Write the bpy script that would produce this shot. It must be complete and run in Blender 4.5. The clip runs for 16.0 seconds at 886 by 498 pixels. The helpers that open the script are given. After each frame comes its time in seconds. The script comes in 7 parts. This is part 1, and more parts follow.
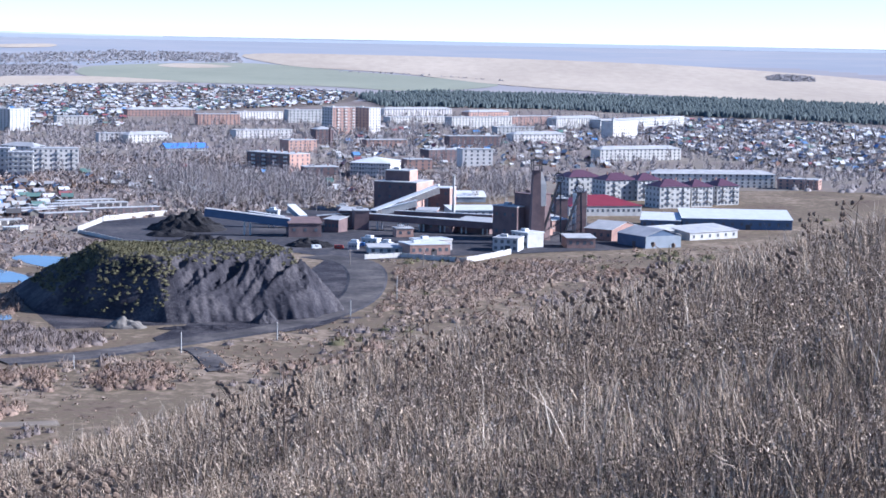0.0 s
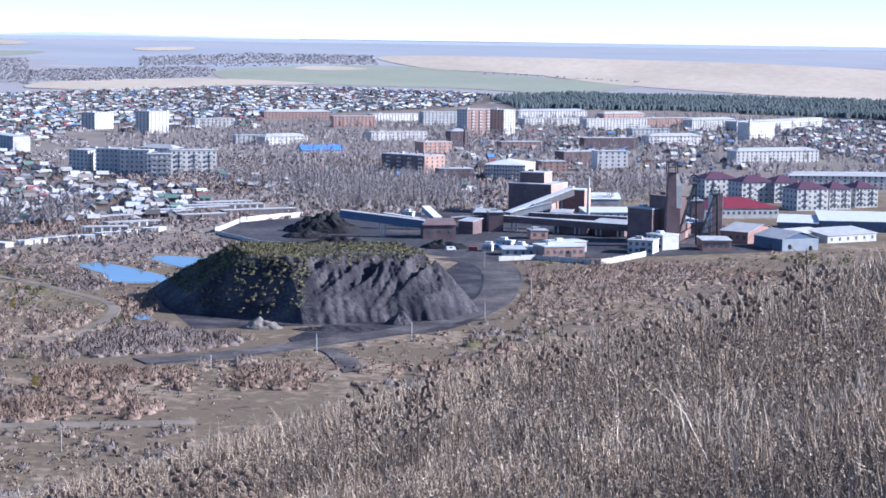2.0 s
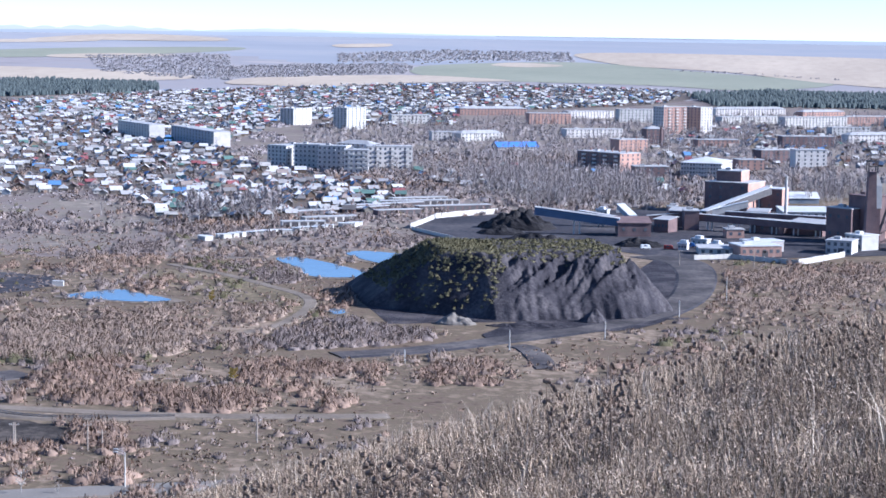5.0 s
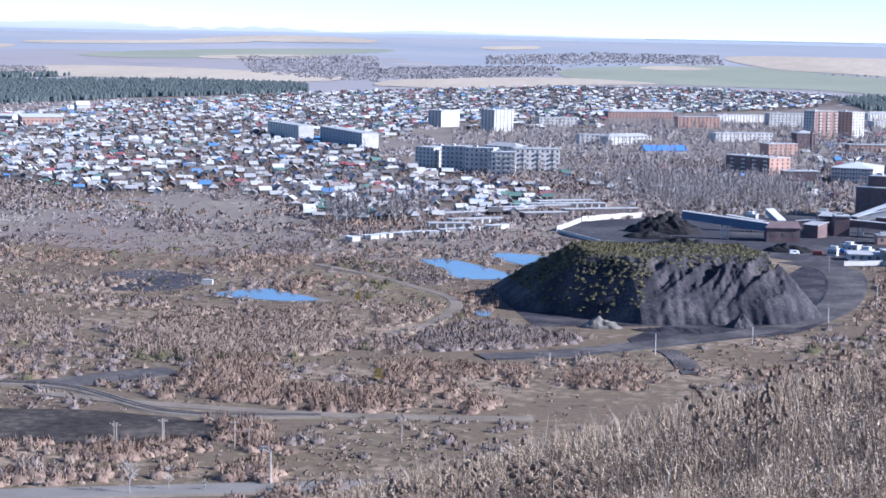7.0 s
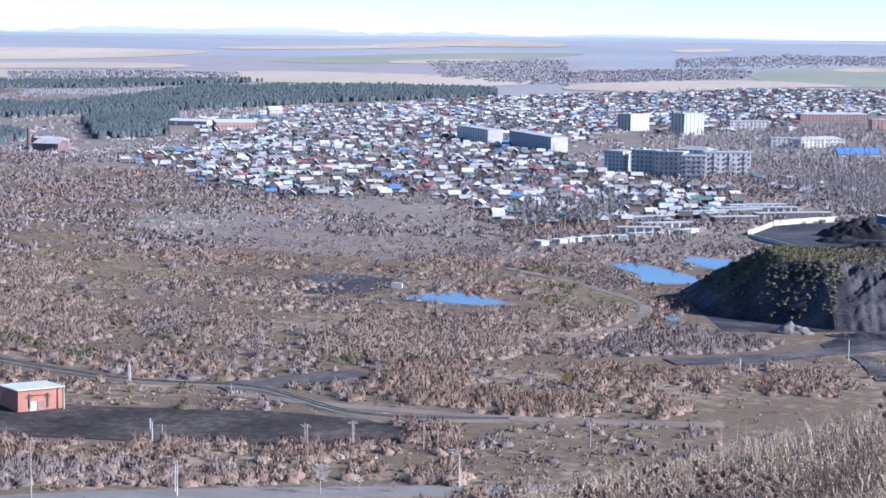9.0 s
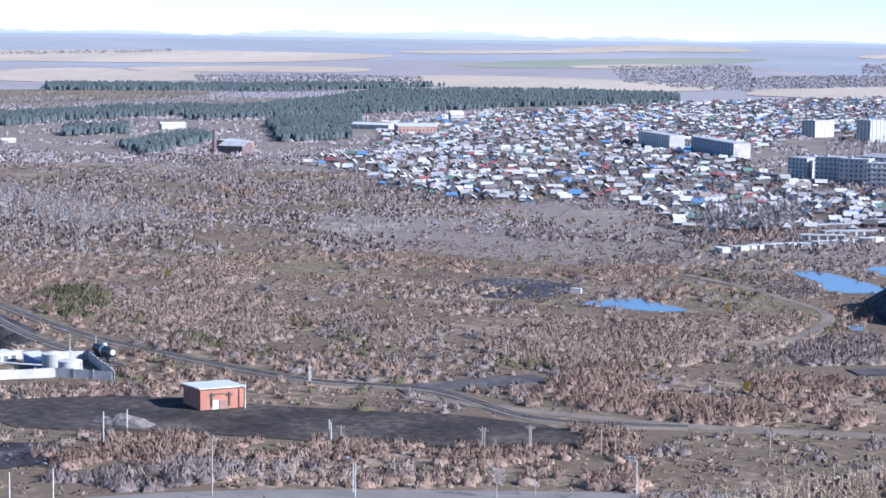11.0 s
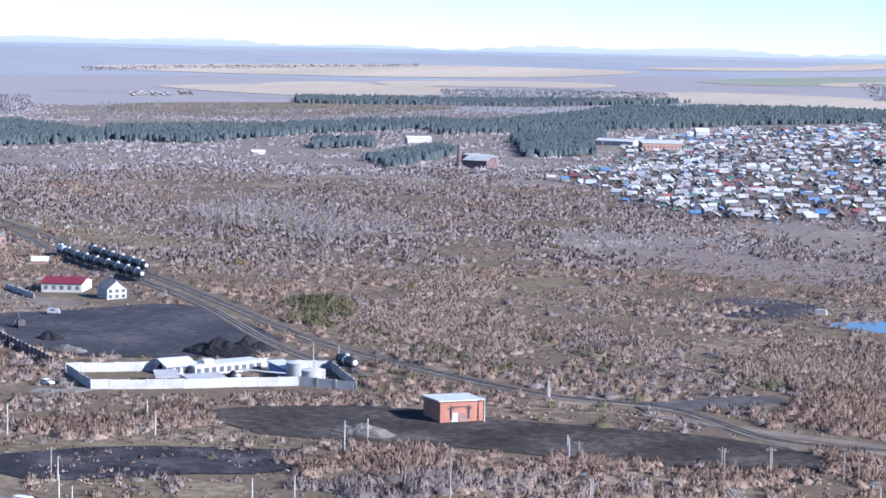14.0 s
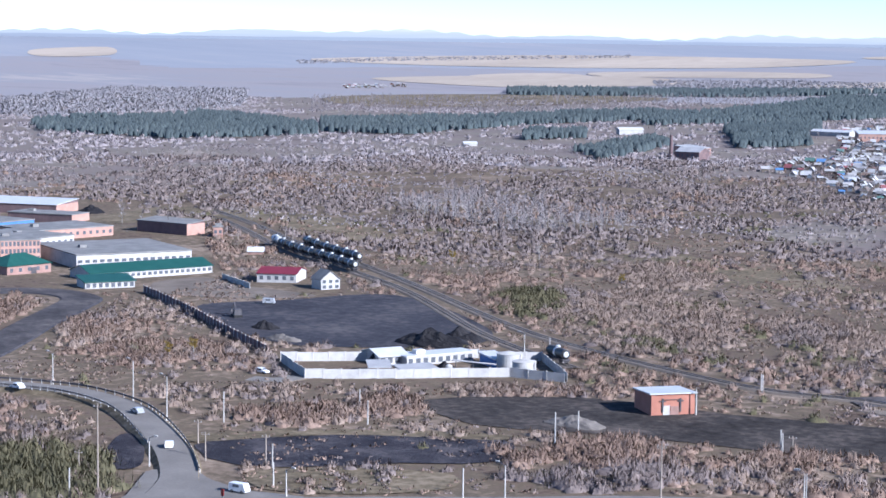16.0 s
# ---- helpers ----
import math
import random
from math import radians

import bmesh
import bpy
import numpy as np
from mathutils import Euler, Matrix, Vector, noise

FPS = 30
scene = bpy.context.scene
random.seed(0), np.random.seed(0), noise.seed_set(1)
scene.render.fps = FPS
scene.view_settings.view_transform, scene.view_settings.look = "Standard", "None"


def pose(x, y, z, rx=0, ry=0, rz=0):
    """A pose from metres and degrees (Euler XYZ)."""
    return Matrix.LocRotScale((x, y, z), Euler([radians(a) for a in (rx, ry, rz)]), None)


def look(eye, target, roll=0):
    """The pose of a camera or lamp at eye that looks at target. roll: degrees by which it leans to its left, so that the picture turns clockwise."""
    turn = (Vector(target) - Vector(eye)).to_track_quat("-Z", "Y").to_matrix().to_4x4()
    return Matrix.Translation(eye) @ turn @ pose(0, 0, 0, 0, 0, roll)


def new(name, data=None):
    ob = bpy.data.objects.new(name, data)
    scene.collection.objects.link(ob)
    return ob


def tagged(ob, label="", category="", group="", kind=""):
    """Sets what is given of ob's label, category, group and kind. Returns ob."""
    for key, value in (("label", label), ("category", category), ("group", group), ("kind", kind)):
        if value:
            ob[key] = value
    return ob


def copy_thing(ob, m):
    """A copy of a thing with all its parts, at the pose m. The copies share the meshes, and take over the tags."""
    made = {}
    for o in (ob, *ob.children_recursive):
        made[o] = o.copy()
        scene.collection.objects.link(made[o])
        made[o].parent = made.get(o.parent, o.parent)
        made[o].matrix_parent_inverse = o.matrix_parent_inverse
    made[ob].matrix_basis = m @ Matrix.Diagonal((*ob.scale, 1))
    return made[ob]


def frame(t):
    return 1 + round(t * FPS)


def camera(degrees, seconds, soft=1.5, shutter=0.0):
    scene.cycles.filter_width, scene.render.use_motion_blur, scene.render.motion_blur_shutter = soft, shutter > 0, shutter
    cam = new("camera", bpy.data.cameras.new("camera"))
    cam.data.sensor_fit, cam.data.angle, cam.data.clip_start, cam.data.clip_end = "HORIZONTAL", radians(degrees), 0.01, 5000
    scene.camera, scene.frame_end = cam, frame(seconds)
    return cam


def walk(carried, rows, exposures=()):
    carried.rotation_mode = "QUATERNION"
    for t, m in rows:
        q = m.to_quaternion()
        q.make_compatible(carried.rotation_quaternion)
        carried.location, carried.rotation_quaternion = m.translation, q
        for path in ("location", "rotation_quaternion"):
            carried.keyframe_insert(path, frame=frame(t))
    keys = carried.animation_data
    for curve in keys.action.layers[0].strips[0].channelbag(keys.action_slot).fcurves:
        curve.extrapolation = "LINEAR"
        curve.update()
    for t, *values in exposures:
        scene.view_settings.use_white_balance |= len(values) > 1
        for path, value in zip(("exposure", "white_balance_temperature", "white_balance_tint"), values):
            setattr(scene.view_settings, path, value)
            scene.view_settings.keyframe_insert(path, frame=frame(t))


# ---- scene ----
# ---- camera ----
EYE = 92.0
cam = camera(25.0, 16.0, soft=1.6)
ROWS = [
    (0.0, 84.073, -1.067, 0.111),
    (0.5, 84.073, -1.001, 1.039),
    (1.0, 84.079, -0.997, 2.039),
    (1.5, 84.078, -0.935, 2.961),
    (2.0, 84.063, -0.846, 3.959),
    (2.5, 84.051, -0.810, 4.885),
    (3.0, 84.055, -0.765, 5.882),
    (3.5, 84.027, -0.684, 6.779),
    (4.0, 83.983, -0.728, 7.747),
    (6.5, 83.856, -1.088, 12.551),
    (7.0, 83.889, -1.094, 13.794),
    (7.5, 83.921, -1.001, 15.054),
    (8.0, 83.941, -0.929, 16.472),
    (8.5, 83.933, -0.799, 17.774),
    (9.0, 83.925, -0.637, 19.188),
    (9.5, 83.921, -0.588, 20.470),
    (10.0, 83.935, -0.641, 21.844),
    (12.5, 84.168, -1.103, 27.808),
    (13.0, 84.245, -1.221, 28.942),
    (13.5, 84.306, -1.266, 30.015),
    (14.0, 84.324, -1.187, 31.382),
    (14.5, 84.277, -1.027, 32.839),
    (15.0, 84.168, -0.887, 34.422),
    (15.5, 84.053, -0.783, 35.863),
    (16.0, 83.982, -0.758, 37.420),
]
walk(cam, [(t, pose(0, 0, EYE, rx, ry, rz)) for t, rx, ry, rz in ROWS], exposures=[(0, 1.3, 5350, 13), (4, 1.28, 5350, 13), (10, 1.19, 5350, 13), (13, 1.18, 5350, 13), (16, 1.04, 5350, 13)])

# ---- light: clear autumn noon, sun to the right of the first view ----
SUN_AZ, SUN_EL = 88.0, 27.0
world = bpy.data.worlds.new("sky")
scene.world = world
world.use_nodes = True
wn = world.node_tree.nodes
sky = wn.new("ShaderNodeTexSky")
sky.sky_type = "NISHITA"
sky.sun_disc = False
sky.sun_elevation = radians(SUN_EL)
sky.sun_rotation = radians(SUN_AZ)
sky.altitude = 300
sky.air_density = 0.75
sky.dust_density = 0.0
sky.ozone_density = 4.0
wn["Background"].inputs["Strength"].default_value = 0.084
world.node_tree.links.new(sky.outputs[0], wn["Background"].inputs["Color"])
sun = new("sun", bpy.data.lights.new("sun", "SUN"))
sun.data.energy = 5.0
sun.data.angle = radians(0.53)
sun.data.color = (1.0, 0.93, 0.84)
sun_way = Vector((math.sin(radians(SUN_AZ)) * math.cos(radians(SUN_EL)), math.cos(radians(SUN_AZ)) * math.cos(radians(SUN_EL)), math.sin(radians(SUN_EL))))
sun.matrix_world = look(sun_way * 400, (0, 0, 0))


# ---- materials ----
def mat(name, colours, scale=0.2, fine=None, rough=0.9, bump=0.0, vary="", metal=0.0, spec=0.3, stretch=None, fine_part=0.4, vary_part=0.5, crisp=0.2):
    """A noise-coloured surface in metres of the world; vary: 'object' or 'island' shifts each piece along the ramp."""
    m = bpy.data.materials.new(name)
    m.use_nodes = True
    n, l = m.node_tree.nodes, m.node_tree.links
    bsdf = n["Principled BSDF"]
    bsdf.inputs["Roughness"].default_value = rough
    bsdf.inputs["Metallic"].default_value = metal
    bsdf.inputs["Specular IOR Level"].default_value = spec
    geo = n.new("ShaderNodeNewGeometry")
    pos = geo.outputs["Position"]
    if stretch:
        mul = n.new("ShaderNodeVectorMath")
        mul.operation = "MULTIPLY"
        mul.inputs[1].default_value = stretch
        l.new(pos, mul.inputs[0])
        pos = mul.outputs[0]
    big, small = n.new("ShaderNodeTexNoise"), n.new("ShaderNodeTexNoise")
    big.inputs["Scale"].default_value, big.inputs["Detail"].default_value = scale, 4
    small.inputs["Scale"].default_value, small.inputs["Detail"].default_value = fine or scale * 9, 5
    small.inputs["Roughness"].default_value = 0.65
    l.new(pos, big.inputs["Vector"])
    l.new(pos, small.inputs["Vector"])
    mix = n.new("ShaderNodeMix")
    mix.inputs[0].default_value = fine_part
    l.new(big.outputs["Fac"], mix.inputs[2])
    l.new(small.outputs["Fac"], mix.inputs[3])
    fac = mix.outputs[0]
    spread = n.new("ShaderNodeMapRange")
    spread.inputs["From Min"].default_value, spread.inputs["From Max"].default_value = 0.5 - crisp, 0.5 + crisp
    l.new(fac, spread.inputs["Value"])
    fac = spread.outputs[0]
    if vary:
        two = n.new("ShaderNodeMix")
        two.inputs[0].default_value = vary_part
        l.new(fac, two.inputs[2])
        l.new(n.new("ShaderNodeObjectInfo").outputs["Random"] if vary == "object" else geo.outputs["Random Per Island"], two.inputs[3])
        fac = two.outputs[0]
    ramp = n.new("ShaderNodeValToRGB")
    el = ramp.color_ramp.elements
    while len(el) < len(colours):
        el.new(0.5)
    for i, c in enumerate(colours):
        el[i].position = i / max(1, len(colours) - 1)
        el[i].color = (*c, 1)
    l.new(fac, ramp.inputs[0])
    l.new(ramp.outputs[0], bsdf.inputs["Base Color"])
    if bump:
        b = n.new("ShaderNodeBump")
        b.inputs["Strength"].default_value = 0.8
        b.inputs["Distance"].default_value = bump
        l.new(small.outputs["Fac"], b.inputs["Height"])
        l.new(b.outputs[0], bsdf.inputs["Normal"])
    return m


def picked(name, colours, rough=0.6, vary="object", spec=0.4):
    """Each piece takes one of the colours, slightly weathered."""
    m = mat(name, [(0, 0, 0), (1, 1, 1)], 0.6, rough=rough, spec=spec)
    n, l = m.node_tree.nodes, m.node_tree.links
    ramp = n.new("ShaderNodeValToRGB")
    ramp.color_ramp.interpolation = "CONSTANT"
    el = ramp.color_ramp.elements
    while len(el) < len(colours):
        el.new(0.5)
    for i, c in enumerate(colours):
        el[i].position = i / len(colours)
        el[i].color = (*c, 1)
    src = n.new("ShaderNodeObjectInfo").outputs["Random"] if vary == "object" else n.new("ShaderNodeNewGeometry").outputs["Random Per Island"]
    l.new(src, ramp.inputs[0])
    dirt = n.new("ShaderNodeMix")
    dirt.data_type, dirt.blend_type = "RGBA", "MULTIPLY"
    dirt.inputs[0].default_value = 0.35
    l.new(ramp.outputs[0], dirt.inputs[6])
    l.new(n["Color Ramp"].outputs[0], dirt.inputs[7])
    l.new(dirt.outputs[2], n["Principled BSDF"].inputs["Base Color"])
    return m


GROUND = mat("dry meadow", [(0.075, 0.055, 0.044), (0.15, 0.112, 0.086), (0.125, 0.10, 0.07), (0.20, 0.152, 0.115), (0.275, 0.215, 0.163)], 0.022, 0.22, bump=0.35, spec=0.05, fine_part=0.55, crisp=0.13)
HILLSIDE = mat("hill turf", [(0.03, 0.021, 0.014), (0.065, 0.046, 0.032), (0.125, 0.092, 0.064)], 0.5, 9, bump=0.05, spec=0.05)
PALE_FIELD = mat("stubble field", [(0.33, 0.275, 0.225), (0.41, 0.345, 0.28), (0.50, 0.42, 0.34)], 0.004, 0.05, stretch=(1, 0.3, 1), spec=0.05)
GREEN_FIELD = mat("winter wheat field", [(0.215, 0.225, 0.18), (0.25, 0.258, 0.205), (0.285, 0.285, 0.225)], 0.004, 0.05, spec=0.05)
# ploughland tinted pale lilac: distance haze painted into its colour
HAZED_PLOUGH = mat("haze-tinted far ploughland", [(0.215, 0.20, 0.215), (0.285, 0.26, 0.265), (0.27, 0.26, 0.275), (0.40, 0.35, 0.32)], 0.0028, 0.016, stretch=(0.6, 1.3, 1), spec=0.05)
OLIVE = mat("rough grass", [(0.09, 0.072, 0.050), (0.155, 0.125, 0.084), (0.25, 0.20, 0.142)], 0.05, 0.4, bump=0.2, spec=0.05, fine_part=0.55, crisp=0.13)
COAL = mat("coal dust ground", [(0.028, 0.028, 0.036), (0.055, 0.053, 0.062), (0.115, 0.104, 0.105)], 0.03, 0.3, rough=0.8, bump=0.2, spec=0.05, fine_part=0.5, crisp=0.15)
CINDER = mat("cinder ground", [(0.028, 0.025, 0.024), (0.055, 0.048, 0.045), (0.12, 0.10, 0.088)], 0.05, 0.35, bump=0.3, spec=0.05, fine_part=0.55, crisp=0.14)
WORKS_ROOF = mat("dark felt roof", [(0.15, 0.148, 0.15), (0.21, 0.205, 0.20), (0.29, 0.28, 0.27)], 0.15, 1.5, rough=0.8, spec=0.1)
COAL_PILE = mat("heaped coal", [(0.011, 0.011, 0.014), (0.024, 0.023, 0.026), (0.046, 0.043, 0.044)], 0.2, 2.0, rough=0.7, bump=0.3, spec=0.05)
SPOIL = mat("spoil shale", [(0.022, 0.021, 0.027), (0.046, 0.043, 0.051), (0.105, 0.094, 0.098)], 0.09, 0.9, rough=0.85, bump=0.5, spec=0.05, crisp=0.15)
EARTH = mat("bare earth track", [(0.12, 0.10, 0.085), (0.18, 0.15, 0.125), (0.25, 0.21, 0.175)], 0.08, 0.9, bump=0.1, spec=0.05)
ASPHALT = mat("worn asphalt", [(0.15, 0.138, 0.128), (0.19, 0.175, 0.162), (0.24, 0.222, 0.205)], 0.1, 1.5, rough=0.85, bump=0.02, spec=0.05)
DARK_ROAD = mat("coal haul road", [(0.045, 0.041, 0.044), (0.08, 0.073, 0.075), (0.15, 0.132, 0.125)], 0.06, 0.5, rough=0.85, bump=0.05, spec=0.05, crisp=0.14)
PAINT_LINE = mat("road marking", [(0.55, 0.55, 0.55), (0.7, 0.7, 0.68)], 1.0)
GRAVEL = mat("track ballast", [(0.10, 0.085, 0.075), (0.17, 0.145, 0.125), (0.24, 0.20, 0.175)], 0.2, 3, bump=0.1, spec=0.05)
STEEL = mat("worn steel", [(0.16, 0.15, 0.15), (0.28, 0.26, 0.25)], 0.8, rough=0.45, metal=0.7)
DARK_STEEL = mat("dark painted steel", [(0.045, 0.043, 0.052), (0.10, 0.092, 0.095)], 0.7, rough=0.6)
CONCRETE = mat("grey concrete", [(0.33, 0.32, 0.30), (0.46, 0.44, 0.42), (0.55, 0.53, 0.50)], 0.4, 4)
WHITEWASH = mat("whitewashed concrete", [(0.30, 0.292, 0.288), (0.41, 0.40, 0.39), (0.50, 0.488, 0.475)], 0.3, 3)
# panel and brick tones raised paler to paint distance haze into the town
PANEL = mat("pale panel wall", [(0.386, 0.363, 0.354), (0.497, 0.469, 0.455), (0.589, 0.561, 0.538)], 0.25, 1.5)
BRICK = mat("red brick", [(0.21, 0.13, 0.112), (0.28, 0.175, 0.15), (0.35, 0.23, 0.195)], 0.35, 4)
ORANGE_BRICK = mat("orange brick", [(0.32, 0.19, 0.155), (0.39, 0.24, 0.195), (0.45, 0.29, 0.24)], 0.3, 4)
HUT_BRICK = mat("bright orange brick", [(0.29, 0.125, 0.09), (0.36, 0.16, 0.115), (0.42, 0.20, 0.15)], 0.3, 4)
# soot, and on fronts beside orange ends the shade painted in as well
SOOT_SHADE_BRICK = mat("sooty shade-painted brick", [(0.095, 0.068, 0.073), (0.145, 0.10, 0.102), (0.205, 0.135, 0.127)], 0.25, 3)
# blue paint on sheds; on the town block it colours in the shade
BLUE_WALL = mat("blue wall for paint and shade", [(0.21, 0.235, 0.27), (0.28, 0.31, 0.35)], 0.3, 3)
# blue darkened to paint the shade on walls facing away from the sun
SHADE_BLUE_WALL = mat("blue sheet wall darkened as shade", [(0.07, 0.10, 0.16), (0.10, 0.14, 0.22)], 0.3, 3)
GREY_ROOF = mat("bitumen and slate roof", [(0.26, 0.26, 0.27), (0.36, 0.355, 0.36), (0.46, 0.45, 0.45)], 0.2, 2, rough=0.6)
WHITE_ROOF = mat("bright sheet roof", [(0.46, 0.46, 0.465), (0.60, 0.60, 0.60)], 0.3, 3, rough=0.4)
BLUE_ROOF = mat("blue sheet roof", [(0.06, 0.16, 0.50), (0.09, 0.22, 0.60)], 0.3, rough=0.45)
RED_ROOF = mat("crimson sheet roof", [(0.15, 0.018, 0.03), (0.20, 0.03, 0.045)], 0.3, rough=0.5)
PLUM_ROOF = mat("plum sheet roof", [(0.07, 0.033, 0.052), (0.10, 0.047, 0.072)], 0.3, rough=0.5)
GREEN_ROOF = mat("green sheet roof", [(0.012, 0.06, 0.05), (0.025, 0.09, 0.075)], 0.3, rough=0.5)
# window tone also raised, as haze painted over the dark glass
GLASS = mat("dark window glass", [(0.07, 0.078, 0.095), (0.13, 0.14, 0.16)], 0.5, rough=0.15, spec=0.6)
WATER = mat("pond water", [(0.085, 0.12, 0.165), (0.10, 0.14, 0.185)], 0.05, 0.6, rough=0.04, spec=0.5, bump=0.002)
HOUSE_WALL = picked("village house wall", [(0.14, 0.10, 0.075), (0.20, 0.165, 0.13), (0.40, 0.385, 0.36), (0.10, 0.08, 0.07), (0.26, 0.235, 0.20), (0.17, 0.20, 0.25), (0.22, 0.12, 0.09), (0.13, 0.105, 0.09)], 0.85)
# the palest roof tones have sun glare painted into the colour
HOUSE_ROOF = picked("village house roof", [(0.521, 0.512, 0.512), (0.250, 0.240, 0.240), (0.605, 0.596, 0.596), (0.140, 0.130, 0.130), (0.403, 0.386, 0.378), (0.538, 0.529, 0.538), (0.190, 0.140, 0.120), (0.360, 0.350, 0.360), (0.462, 0.454, 0.445), (0.120, 0.240, 0.460), (0.220, 0.210, 0.210), (0.571, 0.563, 0.563), (0.120, 0.200, 0.180), (0.378, 0.370, 0.361), (0.180, 0.170, 0.170), (0.487, 0.470, 0.462), (0.300, 0.250, 0.230), (0.130, 0.120, 0.120), (0.370, 0.370, 0.378), (0.504, 0.487, 0.479), (0.554, 0.554, 0.554), (0.280, 0.100, 0.110), (0.400, 0.390, 0.400), (0.437, 0.428, 0.420)], 0.5, spec=0.15)
HOUSE_WALL_FAR = picked("far village walls", [(0.14, 0.10, 0.075), (0.20, 0.165, 0.13), (0.40, 0.385, 0.36), (0.10, 0.08, 0.07), (0.26, 0.235, 0.20), (0.17, 0.20, 0.25), (0.22, 0.12, 0.09), (0.13, 0.105, 0.09)], 0.85, "island")
HOUSE_ROOF_FAR = picked("far village roofs", [(0.521, 0.512, 0.512), (0.250, 0.240, 0.240), (0.605, 0.596, 0.596), (0.140, 0.130, 0.130), (0.403, 0.386, 0.378), (0.538, 0.529, 0.538), (0.190, 0.140, 0.120), (0.360, 0.350, 0.360), (0.462, 0.454, 0.445), (0.120, 0.240, 0.460), (0.220, 0.210, 0.210), (0.571, 0.563, 0.563), (0.120, 0.200, 0.180), (0.378, 0.370, 0.361), (0.180, 0.170, 0.170), (0.487, 0.470, 0.462), (0.300, 0.250, 0.230), (0.130, 0.120, 0.120), (0.370, 0.370, 0.378), (0.504, 0.487, 0.479), (0.554, 0.554, 0.554), (0.280, 0.100, 0.110), (0.400, 0.390, 0.400), (0.437, 0.428, 0.420)], 0.5, "island", spec=0.15)
RUST_TWIGS = mat("rusty willow twigs", [(0.128, 0.089, 0.071), (0.207, 0.146, 0.117), (0.307, 0.221, 0.175), (0.274, 0.203, 0.160)], scale=0.06, fine=0.55, vary="island", vary_part=0.2, fine_part=0.5, spec=0.03)
GREY_TWIGS = mat("bare grey twigs", [(0.108, 0.087, 0.082), (0.174, 0.142, 0.134), (0.270, 0.221, 0.204), (0.230, 0.192, 0.170)], scale=0.06, fine=0.55, vary="island", vary_part=0.2, fine_part=0.5, spec=0.03)
TAN_TWIGS = mat("pale pink-brown twigs", [(0.148, 0.109, 0.092), (0.234, 0.177, 0.145), (0.332, 0.259, 0.213), (0.289, 0.227, 0.179)], scale=0.06, fine=0.55, vary="island", vary_part=0.2, fine_part=0.5, spec=0.03)
OLIVE_TWIGS = mat("olive leafed scrub", [(0.068, 0.065, 0.042), (0.127, 0.116, 0.070), (0.209, 0.182, 0.110)], scale=0.06, fine=0.55, vary="island", vary_part=0.3, fine_part=0.5, spec=0.03)
YELLOW_LEAF = mat("yellow autumn leaves", [(0.30, 0.20, 0.05), (0.45, 0.31, 0.09)], 0.4, vary="island")
# far scrub twigs made paler and lilac to paint in the haze
HAZE_LILAC_TWIGS = mat("haze-tinted far twigs", [(0.193, 0.167, 0.178), (0.270, 0.234, 0.242), (0.352, 0.310, 0.306), (0.314, 0.277, 0.264)], 0.03, 0.5, vary="island", vary_part=0.35)
# a paler, more lilac dry meadow, coloured for distance haze
HAZED_MEADOW = mat("haze-paled far heath", [(0.125, 0.102, 0.097), (0.20, 0.164, 0.152), (0.175, 0.153, 0.128), (0.29, 0.243, 0.21)], 0.012, 0.10, spec=0.05, fine_part=0.5, crisp=0.13)
GARDEN = mat("dark garden soil", [(0.075, 0.062, 0.058), (0.125, 0.105, 0.095), (0.19, 0.162, 0.14)], 0.03, 0.25, spec=0.05)
# the blue is painted haze over the farthest ground
HAZE_BLUE_LAND = mat("far land in haze blue", [(0.25, 0.265, 0.30), (0.28, 0.29, 0.32), (0.34, 0.325, 0.335)], 0.002, 0.012, stretch=(0.5, 1.5, 1), spec=0.03)
# palest twig tone: thicker haze painted into the farthest woods
HAZE_TWIGS = mat("distant twigs with painted haze", [(0.20, 0.192, 0.21), (0.26, 0.245, 0.258), (0.32, 0.298, 0.30)], 0.01, 0.1, vary="island", vary_part=0.4)
# twig tone lifted towards pale lilac, painting haze over the town
TREE_TWIGS = mat("bare birch twigs paled for haze", [(0.15, 0.132, 0.136), (0.235, 0.208, 0.208), (0.33, 0.293, 0.285)], 0.02, 0.25, vary="island")
BIRCH_BARK = mat("birch bark", [(0.22, 0.20, 0.19), (0.38, 0.36, 0.34)], 0.5, 2)
# needle green shifted blue-grey, with distance haze painted in
PINE = mat("haze-blued pine needles", [(0.050, 0.066, 0.072), (0.068, 0.086, 0.090), (0.092, 0.11, 0.108)], 0.012, 0.15, vary="island")
GRASS_BLADE = mat("dry grass blades", [(0.026, 0.018, 0.012), (0.14, 0.098, 0.068), (0.435, 0.333, 0.247), (0.88, 0.74, 0.60)], 0.5, 2.0, vary="island", vary_part=0.65)
STALK = mat("pale weed stalk", [(0.36, 0.29, 0.225), (0.54, 0.46, 0.385), (0.68, 0.61, 0.53)], 2.0, vary="island")
SEED_HEAD = mat("dry brown seed head", [(0.08, 0.055, 0.042), (0.16, 0.115, 0.088), (0.27, 0.21, 0.165)], 8.0, vary="island")
LEAF_LOW = mat("low green leaves", [(0.035, 0.045, 0.022), (0.07, 0.078, 0.038), (0.14, 0.125, 0.07)], 1.0, vary="island")
TANK_BLACK = mat("black tank wagon paint", [(0.018, 0.02, 0.022), (0.04, 0.04, 0.042)], 0.6, rough=0.45)
TANK_PALE = mat("pale tank wagon paint", [(0.42, 0.43, 0.44), (0.56, 0.56, 0.56)], 0.6, rough=0.45)
WOOD = mat("grey weathered timber", [(0.24, 0.20, 0.17), (0.36, 0.31, 0.27)], 0.8)
